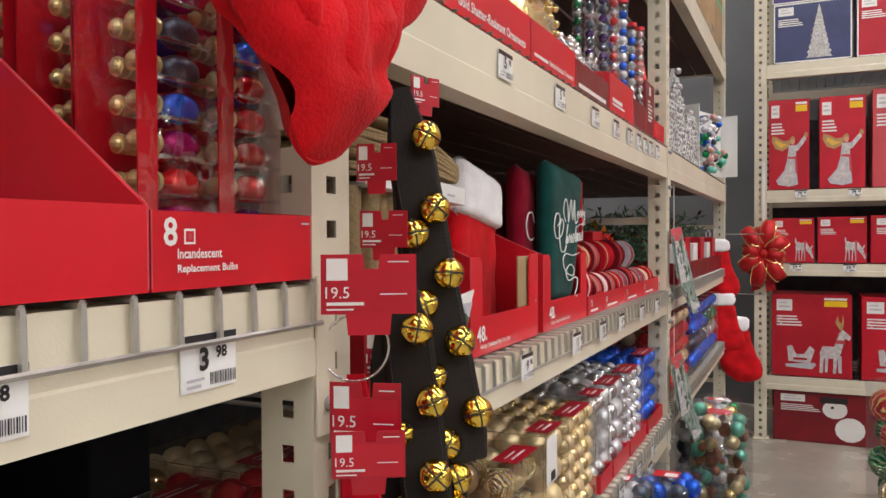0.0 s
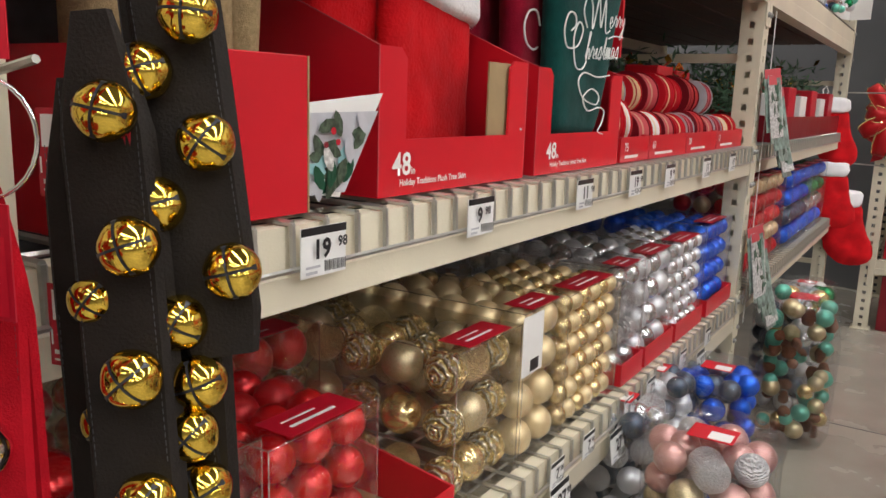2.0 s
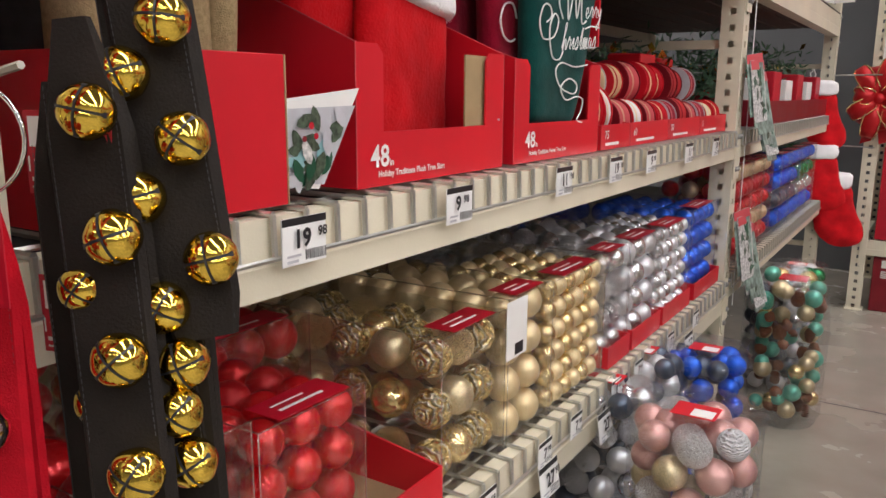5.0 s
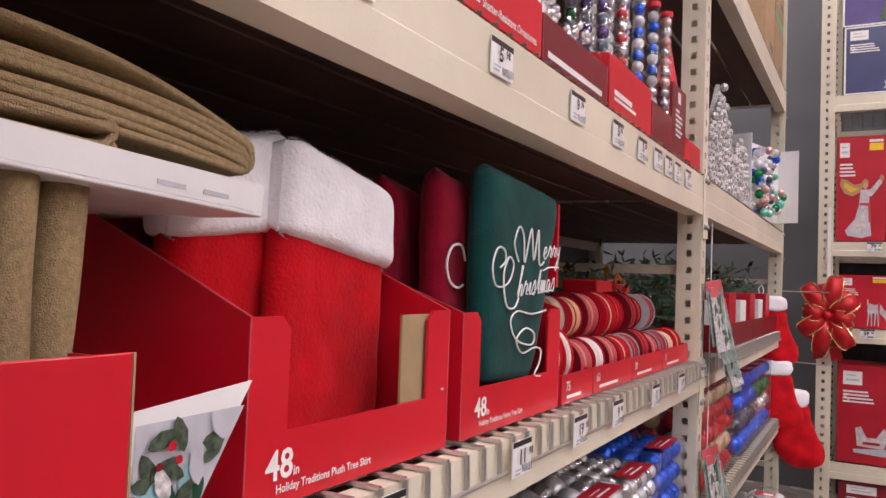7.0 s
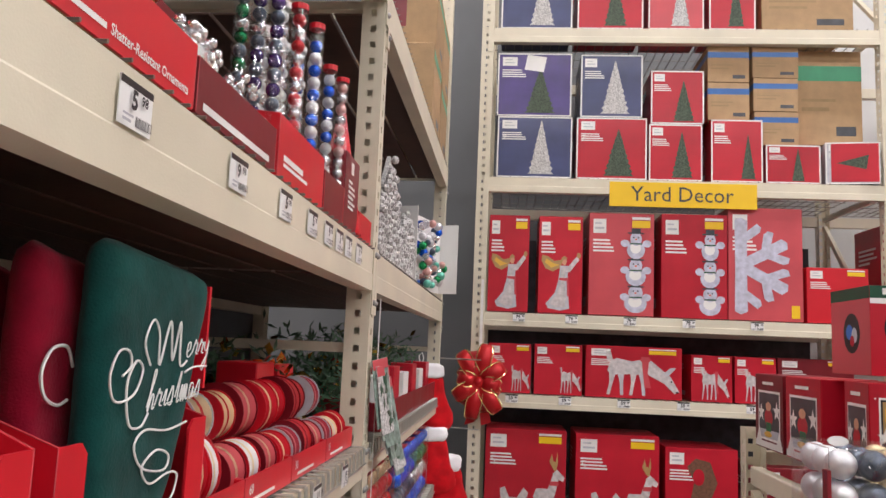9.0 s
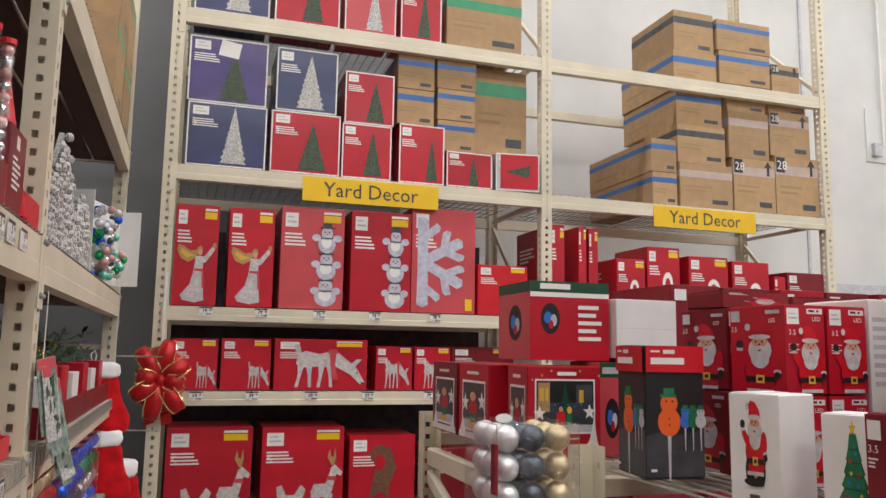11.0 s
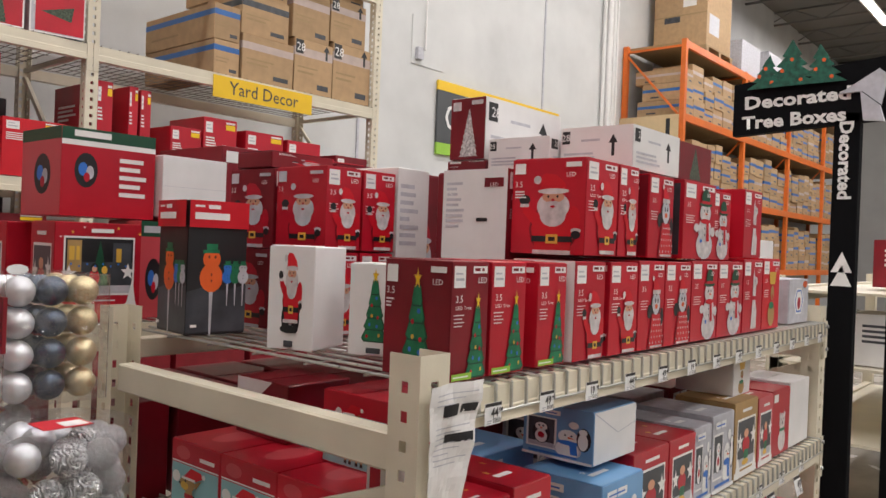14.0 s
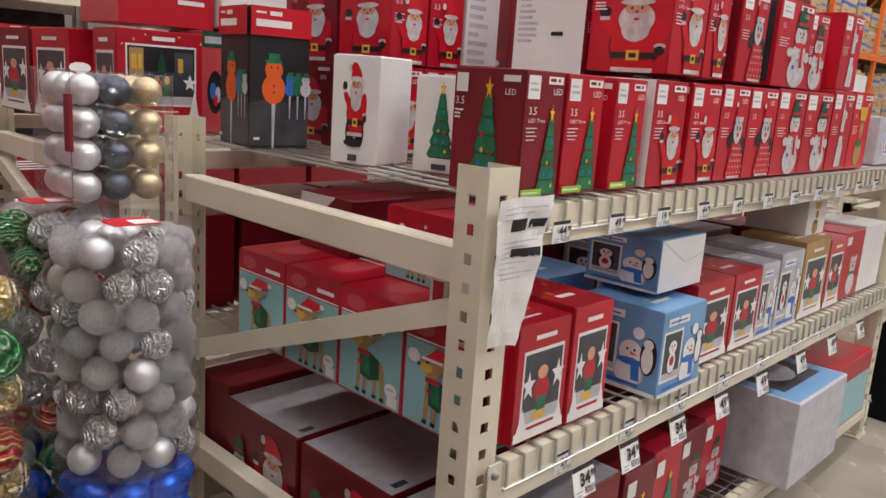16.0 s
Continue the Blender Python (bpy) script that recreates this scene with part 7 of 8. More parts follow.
while len(spots) < 30:
    cx, cy, a = rng3.uniform(0.08, 0.8), rng3.uniform(0.1, 0.72), rng3.uniform(0, 3)
    if cx < 0.4 + 0.56 * cy:
        spots.append((rng3.choice((PINE, DKGREEN, PALEG, FROST, PINE, TEAL)), [(cx + 0.13 * math.cos(a + da) * q, cy + 0.13 * math.sin(a + da) * q) for da, q in ((0, 1), (0.4, 0.75), (1.57, 0.5), (2.7, 0.75), (3.14, 1), (3.54, 0.75), (4.7, 0.5), (5.9, 0.75))]))
print_on(leaf, (0.12, 0.002, 0.115), "front", spots + [(RED, oval(0.3, 0.62, 0.035, 0.035)), (RED, oval(0.36, 0.52, 0.03, 0.03)), (DRED, oval(0.2, 0.5, 0.03, 0.03))], "printed_leaves")

# ribbon spools in low red boxes
tray_y = (1.925, 2.105, 2.395, 2.7, 3.02)
for k in range(4):
    display_tray((-0.03, tray_y[k], DK), tray_y[k + 1] - tray_y[k] - 0.006, 0.3, 0.052, 0.075, 0.052, "low red box of ribbon spools", BRED, [(("75", "60", "30", "15")[k], 0.02, 0.022, 0.018, None)], 0.05, [(WHITEP, rect(0.14, 0.16, 0.6, 0.28))])
RIB = [FELT, BALLS["champ"], BALLS["goldm"], BALLS["redm"], WHITEP, VELR, BALLS["goldm"], PINKR]


def spool(y, x, z, r, w, k):
    t = thing("ribbon_spool", ("red and white ribbon spool", "pale printed ribbon spool", "gold ribbon spool", "glossy red ribbon spool")[k % 4] + " in a low red box", "ribbon spool", (x, y, z), 0, "ribbon spools")
    prof = [(0.012, 0), (r, 0), (r, 0.0018), (0.012, 0.0018)]
    for s in (0, w - 0.0018):
        m2 = M().lathe([(a, c + s) for a, c in prof], 24)
        part("flange", M().add([(v[0], v[2], v[1]) for v in m2.v], m2.f), (BRED, PALEG, BRED, DRED)[k % 4], t)
    m2 = M().lathe([(r * 0.94, 0.0018), (r * 0.955, w * 0.3), (r * 0.955, w * 0.7), (r * 0.94, w - 0.0018)], 24)
    part("ribbon", M().add([(v[0], v[2], v[1]) for v in m2.v], m2.f), RIB[k % len(RIB)], t, smooth=True)
    m3 = M().lathe([(r * 0.962, w * 0.36), (r * 0.962, w * 0.5)], 24)
    part("stripe", M().add([(v[0], v[2], v[1]) for v in m3.v], m3.f), RIB[(k + 2) % len(RIB)], t)
    m4 = M().lathe([(0.0, 0), (0.011, 0)], 10)
    part("core", M().add([(v[0], v[2] - 0.0006, v[1]) for v in m4.v], m4.f), BLACK, t)


rs = random.Random(6)
spool(1.935, -0.116, DK + 0.078, 0.072, 0.045, 0)
spool(1.985, -0.112, DK + 0.074, 0.068, 0.04, 4)
for i in range(10):
    r = rs.uniform(0.043, 0.052)
    spool(2.07 + 0.094 * i, -0.044 - r, DK + 0.006 + r, r, rs.uniform(0.062, 0.084), rs.randrange(24))
for i in range(9):
    r = rs.uniform(0.046, 0.06)
    spool(1.97 + 0.105 * i, -0.15 - 0.01 * (i % 2), DK + 0.142, r, rs.uniform(0.062, 0.09), rs.randrange(24) if i else 8)
    spool(1.99 + 0.11 * i, -0.225, DK + 0.072, 0.066, 0.08, i * 3 + 1)
for y, h in ((2.62, 0.1), (2.8, 0.09)):
    carton("ribbon_pack", "small red pack of bows behind the spools", (-0.19, y, DK + 0.16), (0.14, 0.1, h * 0.7), BRED, turn=90)


def greenery(at, size, n, label, gold=0.12, seed=3):
    rg = random.Random(seed)
    t = thing("garland", label, "garland", at)
    for nm, mt, share in (("needles", material("garland_green", (0.035, 0.085, 0.04), 0.6, vary=0.5, scale=60), 1 - gold), ("gold_leaf", GOLD, gold)):
        m = M()
        for _ in range(int(n * share)):
            c = Vector((rg.uniform(0, size[0]), rg.uniform(0, size[1]), rg.uniform(0, size[2]) * rg.uniform(0.3, 1)))
            a = Vector((rg.uniform(-1, 1), rg.uniform(-1, 1), rg.uniform(-0.4, 1))).normalized()
            b2 = a.orthogonal().normalized()
            L, W = (0.05, 0.006) if nm == "needles" else (0.045, 0.016)
            m.add([c, c + a * L * 0.5 + b2 * W, c + a * L, c + a * L * 0.5 - b2 * W], [(0, 1, 2, 3)])
        tagged(part(nm, m, mt, t), kind="stuff")


greenery((-0.62, 1.95, DK), (0.3, 1.06, 0.3), 4200, "dark green garland with gold leaves behind the ribbon spools")
greenery((-0.45, 3.25, DK), (0.35, 2.0, 0.36), 4200, "dark green garland with small red berries on the shelf", 0.03, 8)
greenery((-0.3, 2.76, DK + 0.1), (0.12, 0.2, 0.16), 260, "gold leaf spray standing beside the ribbon spools", 0.75, 5)
hook = thing("wreath_pick", "red wreath picks on the shelf of the far bay", "wreath pick", (-0.3, 3.8, DK))
for i in range(9):
    part("berry", M().ball((0.06 * (i % 3), 0.13 * i * 0.4, 0.12 + 0.03 * (i % 4)), 0.016, 10, 6), BALLS["red"], hook, smooth=True)
    part("stem", M().rod((0.06 * (i % 3), 0.13 * i * 0.4, 0.0), (0.06 * (i % 3), 0.13 * i * 0.4, 0.12), 0.002, 5), PINE, hook)


# ---- bell straps on the rack post ----
def bell_skin(x, y, z):
    """The bell's surface along a direction; its slotted front is towards -y."""
    r = 1.0
    if y < 0.1:
        k = min(1.0, (0.1 - y) / 0.3)
        r -= k * (0.055 * math.exp(-(x / 0.11) ** 2) + 0.055 * math.exp(-(z / 0.11) ** 2))
    r -= 0.05 * math.exp(-((y - 0.12) / 0.07) ** 2)
    f = 0.9 + 0.12 * max(abs(x), abs(z))
    return (x * r * f, y * r * 0.94, z * r * f)


def bell_mesh(mat, name):
    """A jingle bell: a squashed ball with crossed slots and a rim."""
    m = M()
    nu, nv = 32, 20
    for i in range(nv + 1):
        a = -math.pi / 2 + math.pi * i / nv
        m.v += [bell_skin(math.cos(a) * math.cos(2 * math.pi * j / nu), math.sin(a), math.cos(a) * math.sin(2 * math.pi * j / nu)) for j in range(nu)]
    m.f = [(i * nu + j, i * nu + (j + 1) % nu, (i + 1) * nu + (j + 1) % nu, (i + 1) * nu + j) for i in range(nv) for j in range(nu)]
    m.smooth = True
    return m.mesh(name, mat)


def slot_mesh():
    """Two crossed slots with rounded end holes that follow the bell's front."""
    m = M()
    for axis in (0, 2):
        row = []
        for i in range(25):
            a = -1.16 + 2.32 * i / 24
            w = 0.05 if 1 < i < 23 else 0.1
            for e in (-1, 1):
                p = [0.0, -math.cos(a), 0.0]
                p[axis], p[2 - axis] = math.sin(a), e * w
                row.append(tuple(c * 1.025 for c in bell_skin(*Vector(p).normalized())))
        m.add(row, [(2 * i, 2 * i + 1, 2 * i + 3, 2 * i + 2) for i in range(24)])
    return m.mesh("slot", BLACK)


BELLG, BELLS_ = bell_mesh(GOLD, "gold_bell"), bell_mesh(SILVER, "silver_bell")
SLOT = slot_mesh()


def strap(top, bottom, wide, mat, bells, bell, label, face=40.0, r=0.0195, seed=1, ring=True, aside=0.0):
    """A strap that hangs from top to bottom, its face turned by face degrees from the aisle side; bells at heights along it."""
    top, bottom = Vector(top), Vector(bottom)
    n = Vector((math.cos(radians(face)), -math.sin(radians(face)), 0.15)).normalized()
    along = (bottom - top).normalized()
    n = (n - along * n.dot(along)).normalized()
    side = along.cross(n)
    length = (bottom - top).length
    t = thing("bell_strap", label, "bell strap", (0, 0, 0), 0, "jingle bell straps")
    rg = random.Random(seed)
    for layer, off in ((0, 0.0), (1, -0.016)):
        m = M()
        rows = 16
        for i in range(rows + 1):
            s = i / rows
            w = wide * 0.5 * (0.45 + 0.55 * min(1, s * 6)) * (1 if s < 0.97 else 0.8)
            c = top + along * length * s + n * (off * math.sin(math.pi * min(1, s * 1.05)) + 0.002 * math.sin(7 * s + seed))
            for u, q in ((-1, -0.0022), (-0.85, 0.0022), (0.85, 0.0022), (1, -0.0022)):
                m.v.append(tuple(c + side * w * u + n * q))
        m.f = [(i * 4 + j, i * 4 + j + 1, i * 4 + j + 5, i * 4 + j + 4) for i in range(rows) for j in range(3)]
        ob = part("strap_band", m, mat, t, smooth=False)
        ob.modifiers.new("thick", "SOLIDIFY").thickness = 0.004
        st = M()
        for e in (-1, 1):
            for i in range(int(length / 0.006)):
                c = top + along * (0.05 + 0.006 * i) * (length / (length + 0.06)) + side * wide * 0.4 * e + n * (0.0034 + (off * math.sin(math.pi * min(1, (0.05 + 0.006 * i) / length)) if layer else 0))
                st.add([c, c + along * 0.0035, c + along * 0.0035 + side * 0.0006, c + side * 0.0006], [(0, 1, 2, 3)])
        if layer == 0:
            tagged(part("stitching", st, DGREY if mat is LEATHER else DRED, t), kind="stuff")
    for z in bells:
        s = (top.z - z) / (top.z - bottom.z)
        c = top + along * length * s + n * (r * 0.86) + side * (rg.uniform(-0.004, 0.004) - aside)
        ob = part("bell", bell, None, t)
        spin = Matrix.Rotation(rg.uniform(0, 3), 3, n)
        m3 = Matrix((spin @ side, -n, spin @ along)).transposed().to_4x4()
        ob.matrix_basis = Matrix.Translation(c) @ m3 @ Matrix.Diagonal((r, r, r, 1))
        part("slot", SLOT, None, ob)
    if ring:
        part("ring", M().tube([top + Vector((0, 0, 0.03)) + side * 0.038 * math.cos(2 * math.pi * k / 28) + Vector((0, 0, 0.038)) * math.sin(2 * math.pi * k / 28) for k in range(28)], 0.0016, 6, True), BALLS["gold"] if bell is BELLG else SILVER, t, smooth=True)
    return t


strap((0.03, 0.752, 1.575), (0.123, 0.749, 1.115), 0.06, LEATHER, (1.508, 1.419, 1.339, 1.257, 1.172), BELLG, "dark brown leather strap with large gold bells", 55, seed=1, ring=False, aside=0.015)
strap((0.055, 0.706, 1.342), (0.119, 0.685, 0.93), 0.06, LEATHER, (1.277, 1.193, 1.11, 1.03, 0.95), BELLG, "dark brown leather strap with gold bells hung lower", 60, seed=2, ring=False, aside=0.014)
strap((0.03, 0.745, 1.5), (0.112, 0.738, 1.0), 0.032, LEATHER, (1.39, 1.304, 1.217, 1.137, 1.06), BELLG, "dark brown leather strap with gold bells behind another", 55, seed=3, ring=False)
strap((0.085, 0.752, 1.29), (0.125, 0.74, 0.84), 0.036, LEATHER, (1.096, 1.02, 0.945, 0.87), BELLG, "dark brown leather strap with small gold bells", 55, seed=4, ring=False)
strap((0.04, 0.7, 1.3), (0.058, 0.698, 0.9), 0.05, LEATHER, (1.155, 1.07, 0.985), BELLG, "dark brown leather strap with gold bells near the post", 60, seed=6, ring=False, aside=0.012, r=0.0165)
strap((0.03, 0.642, 1.232), (0.06, 0.622, 0.8), 0.046, FELT, (1.162, 1.072, 0.985, 0.9), BELLS_, "red felt strap with silver bells", 60, r=0.021, seed=5)


def hang_tag(at, w, h, face, label):
    t = thing("hang_tag", label, "hang tag", at, 90 - face, "red product tags of the bell straps")
    part("tag_card", M().prism([(0, 0.26 * h), (0.26 * w, 0.26 * h), (0.28 * w, 0), (0.72 * w, 0), (0.74 * w, 0.26 * h), (w, 0.26 * h), (w, h), (0.62 * w, h), (0.6 * w, 0.82 * h), (0.46 * w, 0.82 * h), (0.44 * w, h), (0, h)], 1, 0, 0.0012), RED, t)
    print_on(t, (w, 0.0012, h), "front", [(RED, rect(0.04, 0.29, 0.96, 0.8)), (WHITEP, rect(0.06, 0.68, 0.28, 0.95)), (WHITEP, rect(0.06, 0.37, 0.45, 0.41)), (WHITEP, rect(0.06, 0.31, 0.34, 0.33)), (WHITEP, rect(0.7, 0.9, 0.92, 0.915)), (WHITEP, rect(0.62, 0.5, 0.9, 0.515))], "printed_label")
    letters("19.5", WHITEP, t, (0.05 * w, -0.0026, 0.46 * h), (1, 0, 0), (0, 0, 1), 0.14 * h)


hang_tag((0.035, 0.565, 1.285), 0.1, 0.085, 60, "red product tag lettered 19.5 on a ring")
hang_tag((0.058, 0.548, 1.125), 0.075, 0.065, 60, "red product tag lettered 19.5 on a lower ring")
hang_tag((0.005, 0.695, 1.36), 0.06, 0.06, 80, "red product tag behind the bell straps")
hang_tag((0.004, 0.69, 1.44), 0.05, 0.06, 80, "red product tag behind the bell straps")
hang_tag((0.04, 0.765, 1.545), 0.05, 0.05, 20, "red product tag at the top of a bell strap")
hang_tag((0.012, 0.69, 1.2), 0.075, 0.08, 75, "red product tag behind the bell straps")
hang_tag((0.012, 0.69, 1.08), 0.075, 0.08, 75, "red product tag behind the bell straps")
hang_tag((0.022, 0.6, 1.14), 0.08, 0.09, 75, "red product tag hung over the rack post")
peg = thing("peg_hook", "thin steel peg hook holding the bell straps on the post", "hook", (0, 0.665, 1.6))
part("peg", M().rod((0.0, 0, -0.3), (0.06, 0.0, -0.29), 0.003, 6), WIRE, peg)
hat = thing("felt_hat", "bright red felt santa hat hanging on the rack post", "hat", (0.068, 0.0, 0.0), 90)
part("felt_body", bulge(smooth_outline([(0.33, 1.74), (0.365, 1.59), (0.42, 1.557), (0.464, 1.522), (0.472, 1.48), (0.488, 1.46), (0.538, 1.461), (0.578, 1.488), (0.612, 1.525), (0.637, 1.56), (0.665, 1.62), (0.712, 1.645), (0.722, 1.7), (0.62, 1.78), (0.45, 1.8)], 2), 0.07, 7, 0.02, 4.0), PLUSHR, hat, smooth=True)
for pts, th in (([(0.5, 1.77), (0.495, 1.62), (0.498, 1.53), (0.525, 1.482), (0.55, 1.53), (0.562, 1.66), (0.56, 1.77)], 0.085), ([(0.6, 1.77), (0.585, 1.64), (0.59, 1.56), (0.615, 1.545), (0.645, 1.64), (0.66, 1.77)], 0.088), ([(0.39, 1.75), (0.41, 1.63), (0.45, 1.56), (0.478, 1.545), (0.475, 1.62), (0.46, 1.75)], 0.085)):
    part("fold", bulge(smooth_outline(pts, 2), th, 6, 0.01, th * 50), PLUSHR, hat, smooth=True)

# ---- near bay ----
NB = 1.343
display_tray((0.006, 0.362, NB), 0.227, 0.3, 0.068, 0.09, 0.068, "red display box lettered 8 with ornament tubes", BRED, [("8", 0.012, 0.038, 0.025, None), ("Incandescent", 0.028, 0.027, 0.009, 0.056), ("Replacement Bulbs", 0.028, 0.013, 0.009, 0.078)], 0.05, [(WHITEP, rect(0.16, 0.58, 0.22, 0.78)), (BRED, rect(0.168, 0.61, 0.212, 0.75)), (PINKR, rect(0.18, 0.64, 0.2, 0.72)), (PALEG, rect(0.92, 0.86, 0.98, 0.89))])
display_tray((0.006, 0.02, NB), 0.338, 0.34, 0.072, 0.335, 0.072, "large red display box with slanted sides", BRED)
fin = random.Random(9)
GOLDCAP = material("satin_gold_cap", (0.84, 0.7, 0.34), 0.3, 0.55, vary=0.1)


def finial_box(y, x, h, w):
    """A tall clear pack: two columns of glass finials lying on clear trays, gold caps to one side."""
    t = thing("ornament_box", "clear box of coloured finial ornaments with gold caps", "ornament box", (x, y, NB + 0.006), 90, "boxes of coloured finials")
    clear_shell("clear_box", M().box(0, 0, 0, w, 0.08, h), FILM, t)
    part("red_edge", M().box(0.001, 0.0012, 0, 0.024, 0.003, h), BRED, t)
    part("red_back", M().box(0.001, 0.076, 0, w - 0.001, 0.079, h), BRED, t)
    for k in range(int(h / 0.036)):
        z = 0.02 + 0.036 * k
        clear_shell("clear_tray", M().tube([(0.024, 0.004, z - 0.016), (0.03, 0.0015, z - 0.014), (w - 0.004, 0.0015, z - 0.014)], 0.0022, 6), FILM3, t)
        for c in range(2):
            kind = fin.choice(("blue", "red", "magenta", "violet", "slate", "red", "magenta"))
            cx, cy = w * 0.5 + 0.012 * c, 0.022 + 0.034 * c
            b2 = ornament(kind, t, (cx + 0.022, cy, z), 0.0155)
            b2.matrix_basis = Matrix.Translation((cx + 0.022, cy, z)) @ Matrix.Diagonal((0.024, 0.0155, 0.0155, 1))
            cap = M().ball((cx - 0.034, cy, z), 0.0072, 10, 6)
            for q in range(5):
                cap.rod((cx - 0.034 + 0.0055 * q, cy, z), (cx - 0.0295 + 0.0055 * q, cy, z), 0.0098 - 0.0013 * (q % 2), 12)
            part("gold_cap", cap, GOLDCAP, t)


for y, x in ((0.388, -0.035), (0.492, -0.035), (0.4, -0.13), (0.5, -0.13), (0.24, -0.2), (0.13, -0.2), (0.4, -0.225)):
    finial_box(y, x, 0.33, 0.1)
# ball colour is kept very dark to hold the shade under this shelf
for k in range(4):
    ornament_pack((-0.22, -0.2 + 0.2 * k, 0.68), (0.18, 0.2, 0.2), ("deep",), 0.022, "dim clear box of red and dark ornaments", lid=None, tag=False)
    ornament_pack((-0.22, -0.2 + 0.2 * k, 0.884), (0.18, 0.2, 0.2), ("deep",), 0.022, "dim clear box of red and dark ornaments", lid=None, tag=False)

# black filler cartons, added as stand-ins for the shade below the shelf
carton("overstock_carton", "black filler carton added to darken the depth of the near bay", (-0.45, -0.6, 0.68), (1.19, 0.5, 0.53), MATTEB, turn=90)
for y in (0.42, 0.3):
    carton("overstock_carton", "black filler carton added to darken the gap behind the bay post", (-0.23, 0.6 - 0.1, 0.68) if y > 0.4 else (-0.23, -0.55, 0.68), (0.09, 0.2, 0.5) if y > 0.4 else (0.3, 0.2, 0.5), MATTEB, turn=90)

# ---- middle bay, shelf of ornament boxes ----
OD = 0.681
ornament_pack((-0.035, 0.735, OD), (0.2, 0.2, 0.26), ("redm", "red"), 0.05, "clear box of large red ornaments", tag=True)
ornament_pack((-0.035, 0.945, OD + 0.006), (0.19, 0.24, 0.235), ("red", "red", "redm"), 0.031, "clear box of thirty red ornaments with a red lid")
ornament_pack((-0.28, 1.0, OD), (0.3, 0.25, 0.26), ("redm",), 0.04, "clear box of red ornaments deep on the shelf")
display_tray((-0.012, 0.94, OD), 0.35, 0.27, 0.062, 0.1, 0.062, "low red display box lettered 30 with ornaments", BRED, [("30", 0.19, 0.03, 0.024, None)], 0.05, [(WHITEP, rect(0.56, 0.2, 0.9, 0.3)), (WHITEP, rect(0.56, 0.38, 0.8, 0.46))])
ornament_pack((-0.02, 1.3, OD), (0.2, 0.4, 0.255), ("goldp", "goldg", "goldp", "gold", "goldp", "champ"), 0.037, "clear box of mixed gold ornaments with leaf patterns")
ornament_pack((-0.018, 1.508, OD), (0.165, 0.4, 0.27), ("goldm",), 0.036, "clear box of satin gold ornaments with a white tag", tag=True)
ornament_pack((-0.018, 1.685, OD), (0.27, 0.4, 0.265), ("gold", "goldm"), 0.024, "clear box of small gold ornaments")
ornament_pack((-0.022, 1.97, OD + 0.012), (0.15, 0.4, 0.255), ("silver", "silverg", "silverp"), 0.03, "clear box of mixed silver ornaments")
ornament_pack((-0.022, 2.13, OD + 0.012), (0.23, 0.4, 0.255), ("silverm", "silver"), 0.034, "clear box of satin silver ornaments")
ornament_pack((-0.022, 2.375, OD + 0.012), (0.27, 0.4, 0.25), ("silver", "silverm"), 0.022, "clear box of small silver ornaments")
ornament_pack((-0.03, 2.7, OD + 0.012), (0.3, 0.4, 0.26), ("blue",), 0.031, "clear box of blue ornaments")
for y, w in ((1.985, 0.14), (2.145, 0.22), (2.39, 0.26), (2.7, 0.3)):
    display_tray((-0.012, y, OD), w, 0.2, 0.05, 0.06, 0.05, "low red tray under ornament boxes", BRED)
for k in range(8):
    kind = (("redm", "gold"), ("goldm", "champ"), ("goldm",), ("gold",), ("silver",), ("silverm",), ("silver", "blue"), ("blue",))[k]
    ornament_pack((-0.5, 0.8 + 0.28 * k, OD), (0.27, 0.3, 0.25), kind, 0.034, "clear box of ornaments deep on the shelf")

# tubs standing below the shelf edge
for z in (0.0, 0.36):
    ornament_tub((0.235, 1.785), 0.122, z + 0.002, 0.356, ("pink", "pink", "silverg", "silverm", "pearl", "champ", "silverp", "pink", "silverg"), "clear tub of blush silver and pearl ornaments", 0.034, 3 + int(z * 10))
    ornament_tub((0.085, 2.48), 0.115, z * 0.86 + 0.002, 0.305, ("blue", "blue", "slate"), "clear tub of blue ornaments", 0.032, 5 + int(z * 10))
    ornament_tub((0.1, 1.42), 0.1, z * 0.84 + 0.002, 0.3, ("gold", "goldm", "goldg"), "clear tub of gold ornaments", 0.03, 7 + int(z * 10))
    ornament_tub((-0.02, 2.0), 0.12, z * 0.92 + 0.002, 0.33, ("silver", "silverm", "silverg", "slate"), "clear tub of silver and slate ornaments", 0.032, 9 + int(z * 10))
    ornament_tub((-0.02, 2.24), 0.11, z * 0.92 + 0.002, 0.33, ("silverm", "slate"), "clear tub of dark silver ornaments", 0.03, 19 + int(z * 10))
bag = thing("ornament_bag", "clear bag of pinecones and green and gold ornaments on the floor", "ornament bag", (0.14, 3.62, 0.0))
clear_shell("clear_bag", M().lathe([(0.0, 0.002), (0.12, 0.004), (0.14, 0.05), (0.145, 0.4), (0.13, 0.56), (0.05, 0.62), (0.02, 0.66)], 24), FILM2, bag)
bg = random.Random(21)
for k in range(70):
    a, z = bg.uniform(0, 6.28), 0.04 + 0.55 * k / 70
    ornament(bg.choice(("mint", "mint", "cone", "champ", "mint", "gold", "cone", "cone", "champ")), bag, (0.1 * math.cos(a), 0.1 * math.sin(a), z), bg.uniform(0.026, 0.036))
part("lid_card", M().box(-0.05, -0.05, 0.585, 0.05, 0.05, 0.59), BRED, bag)

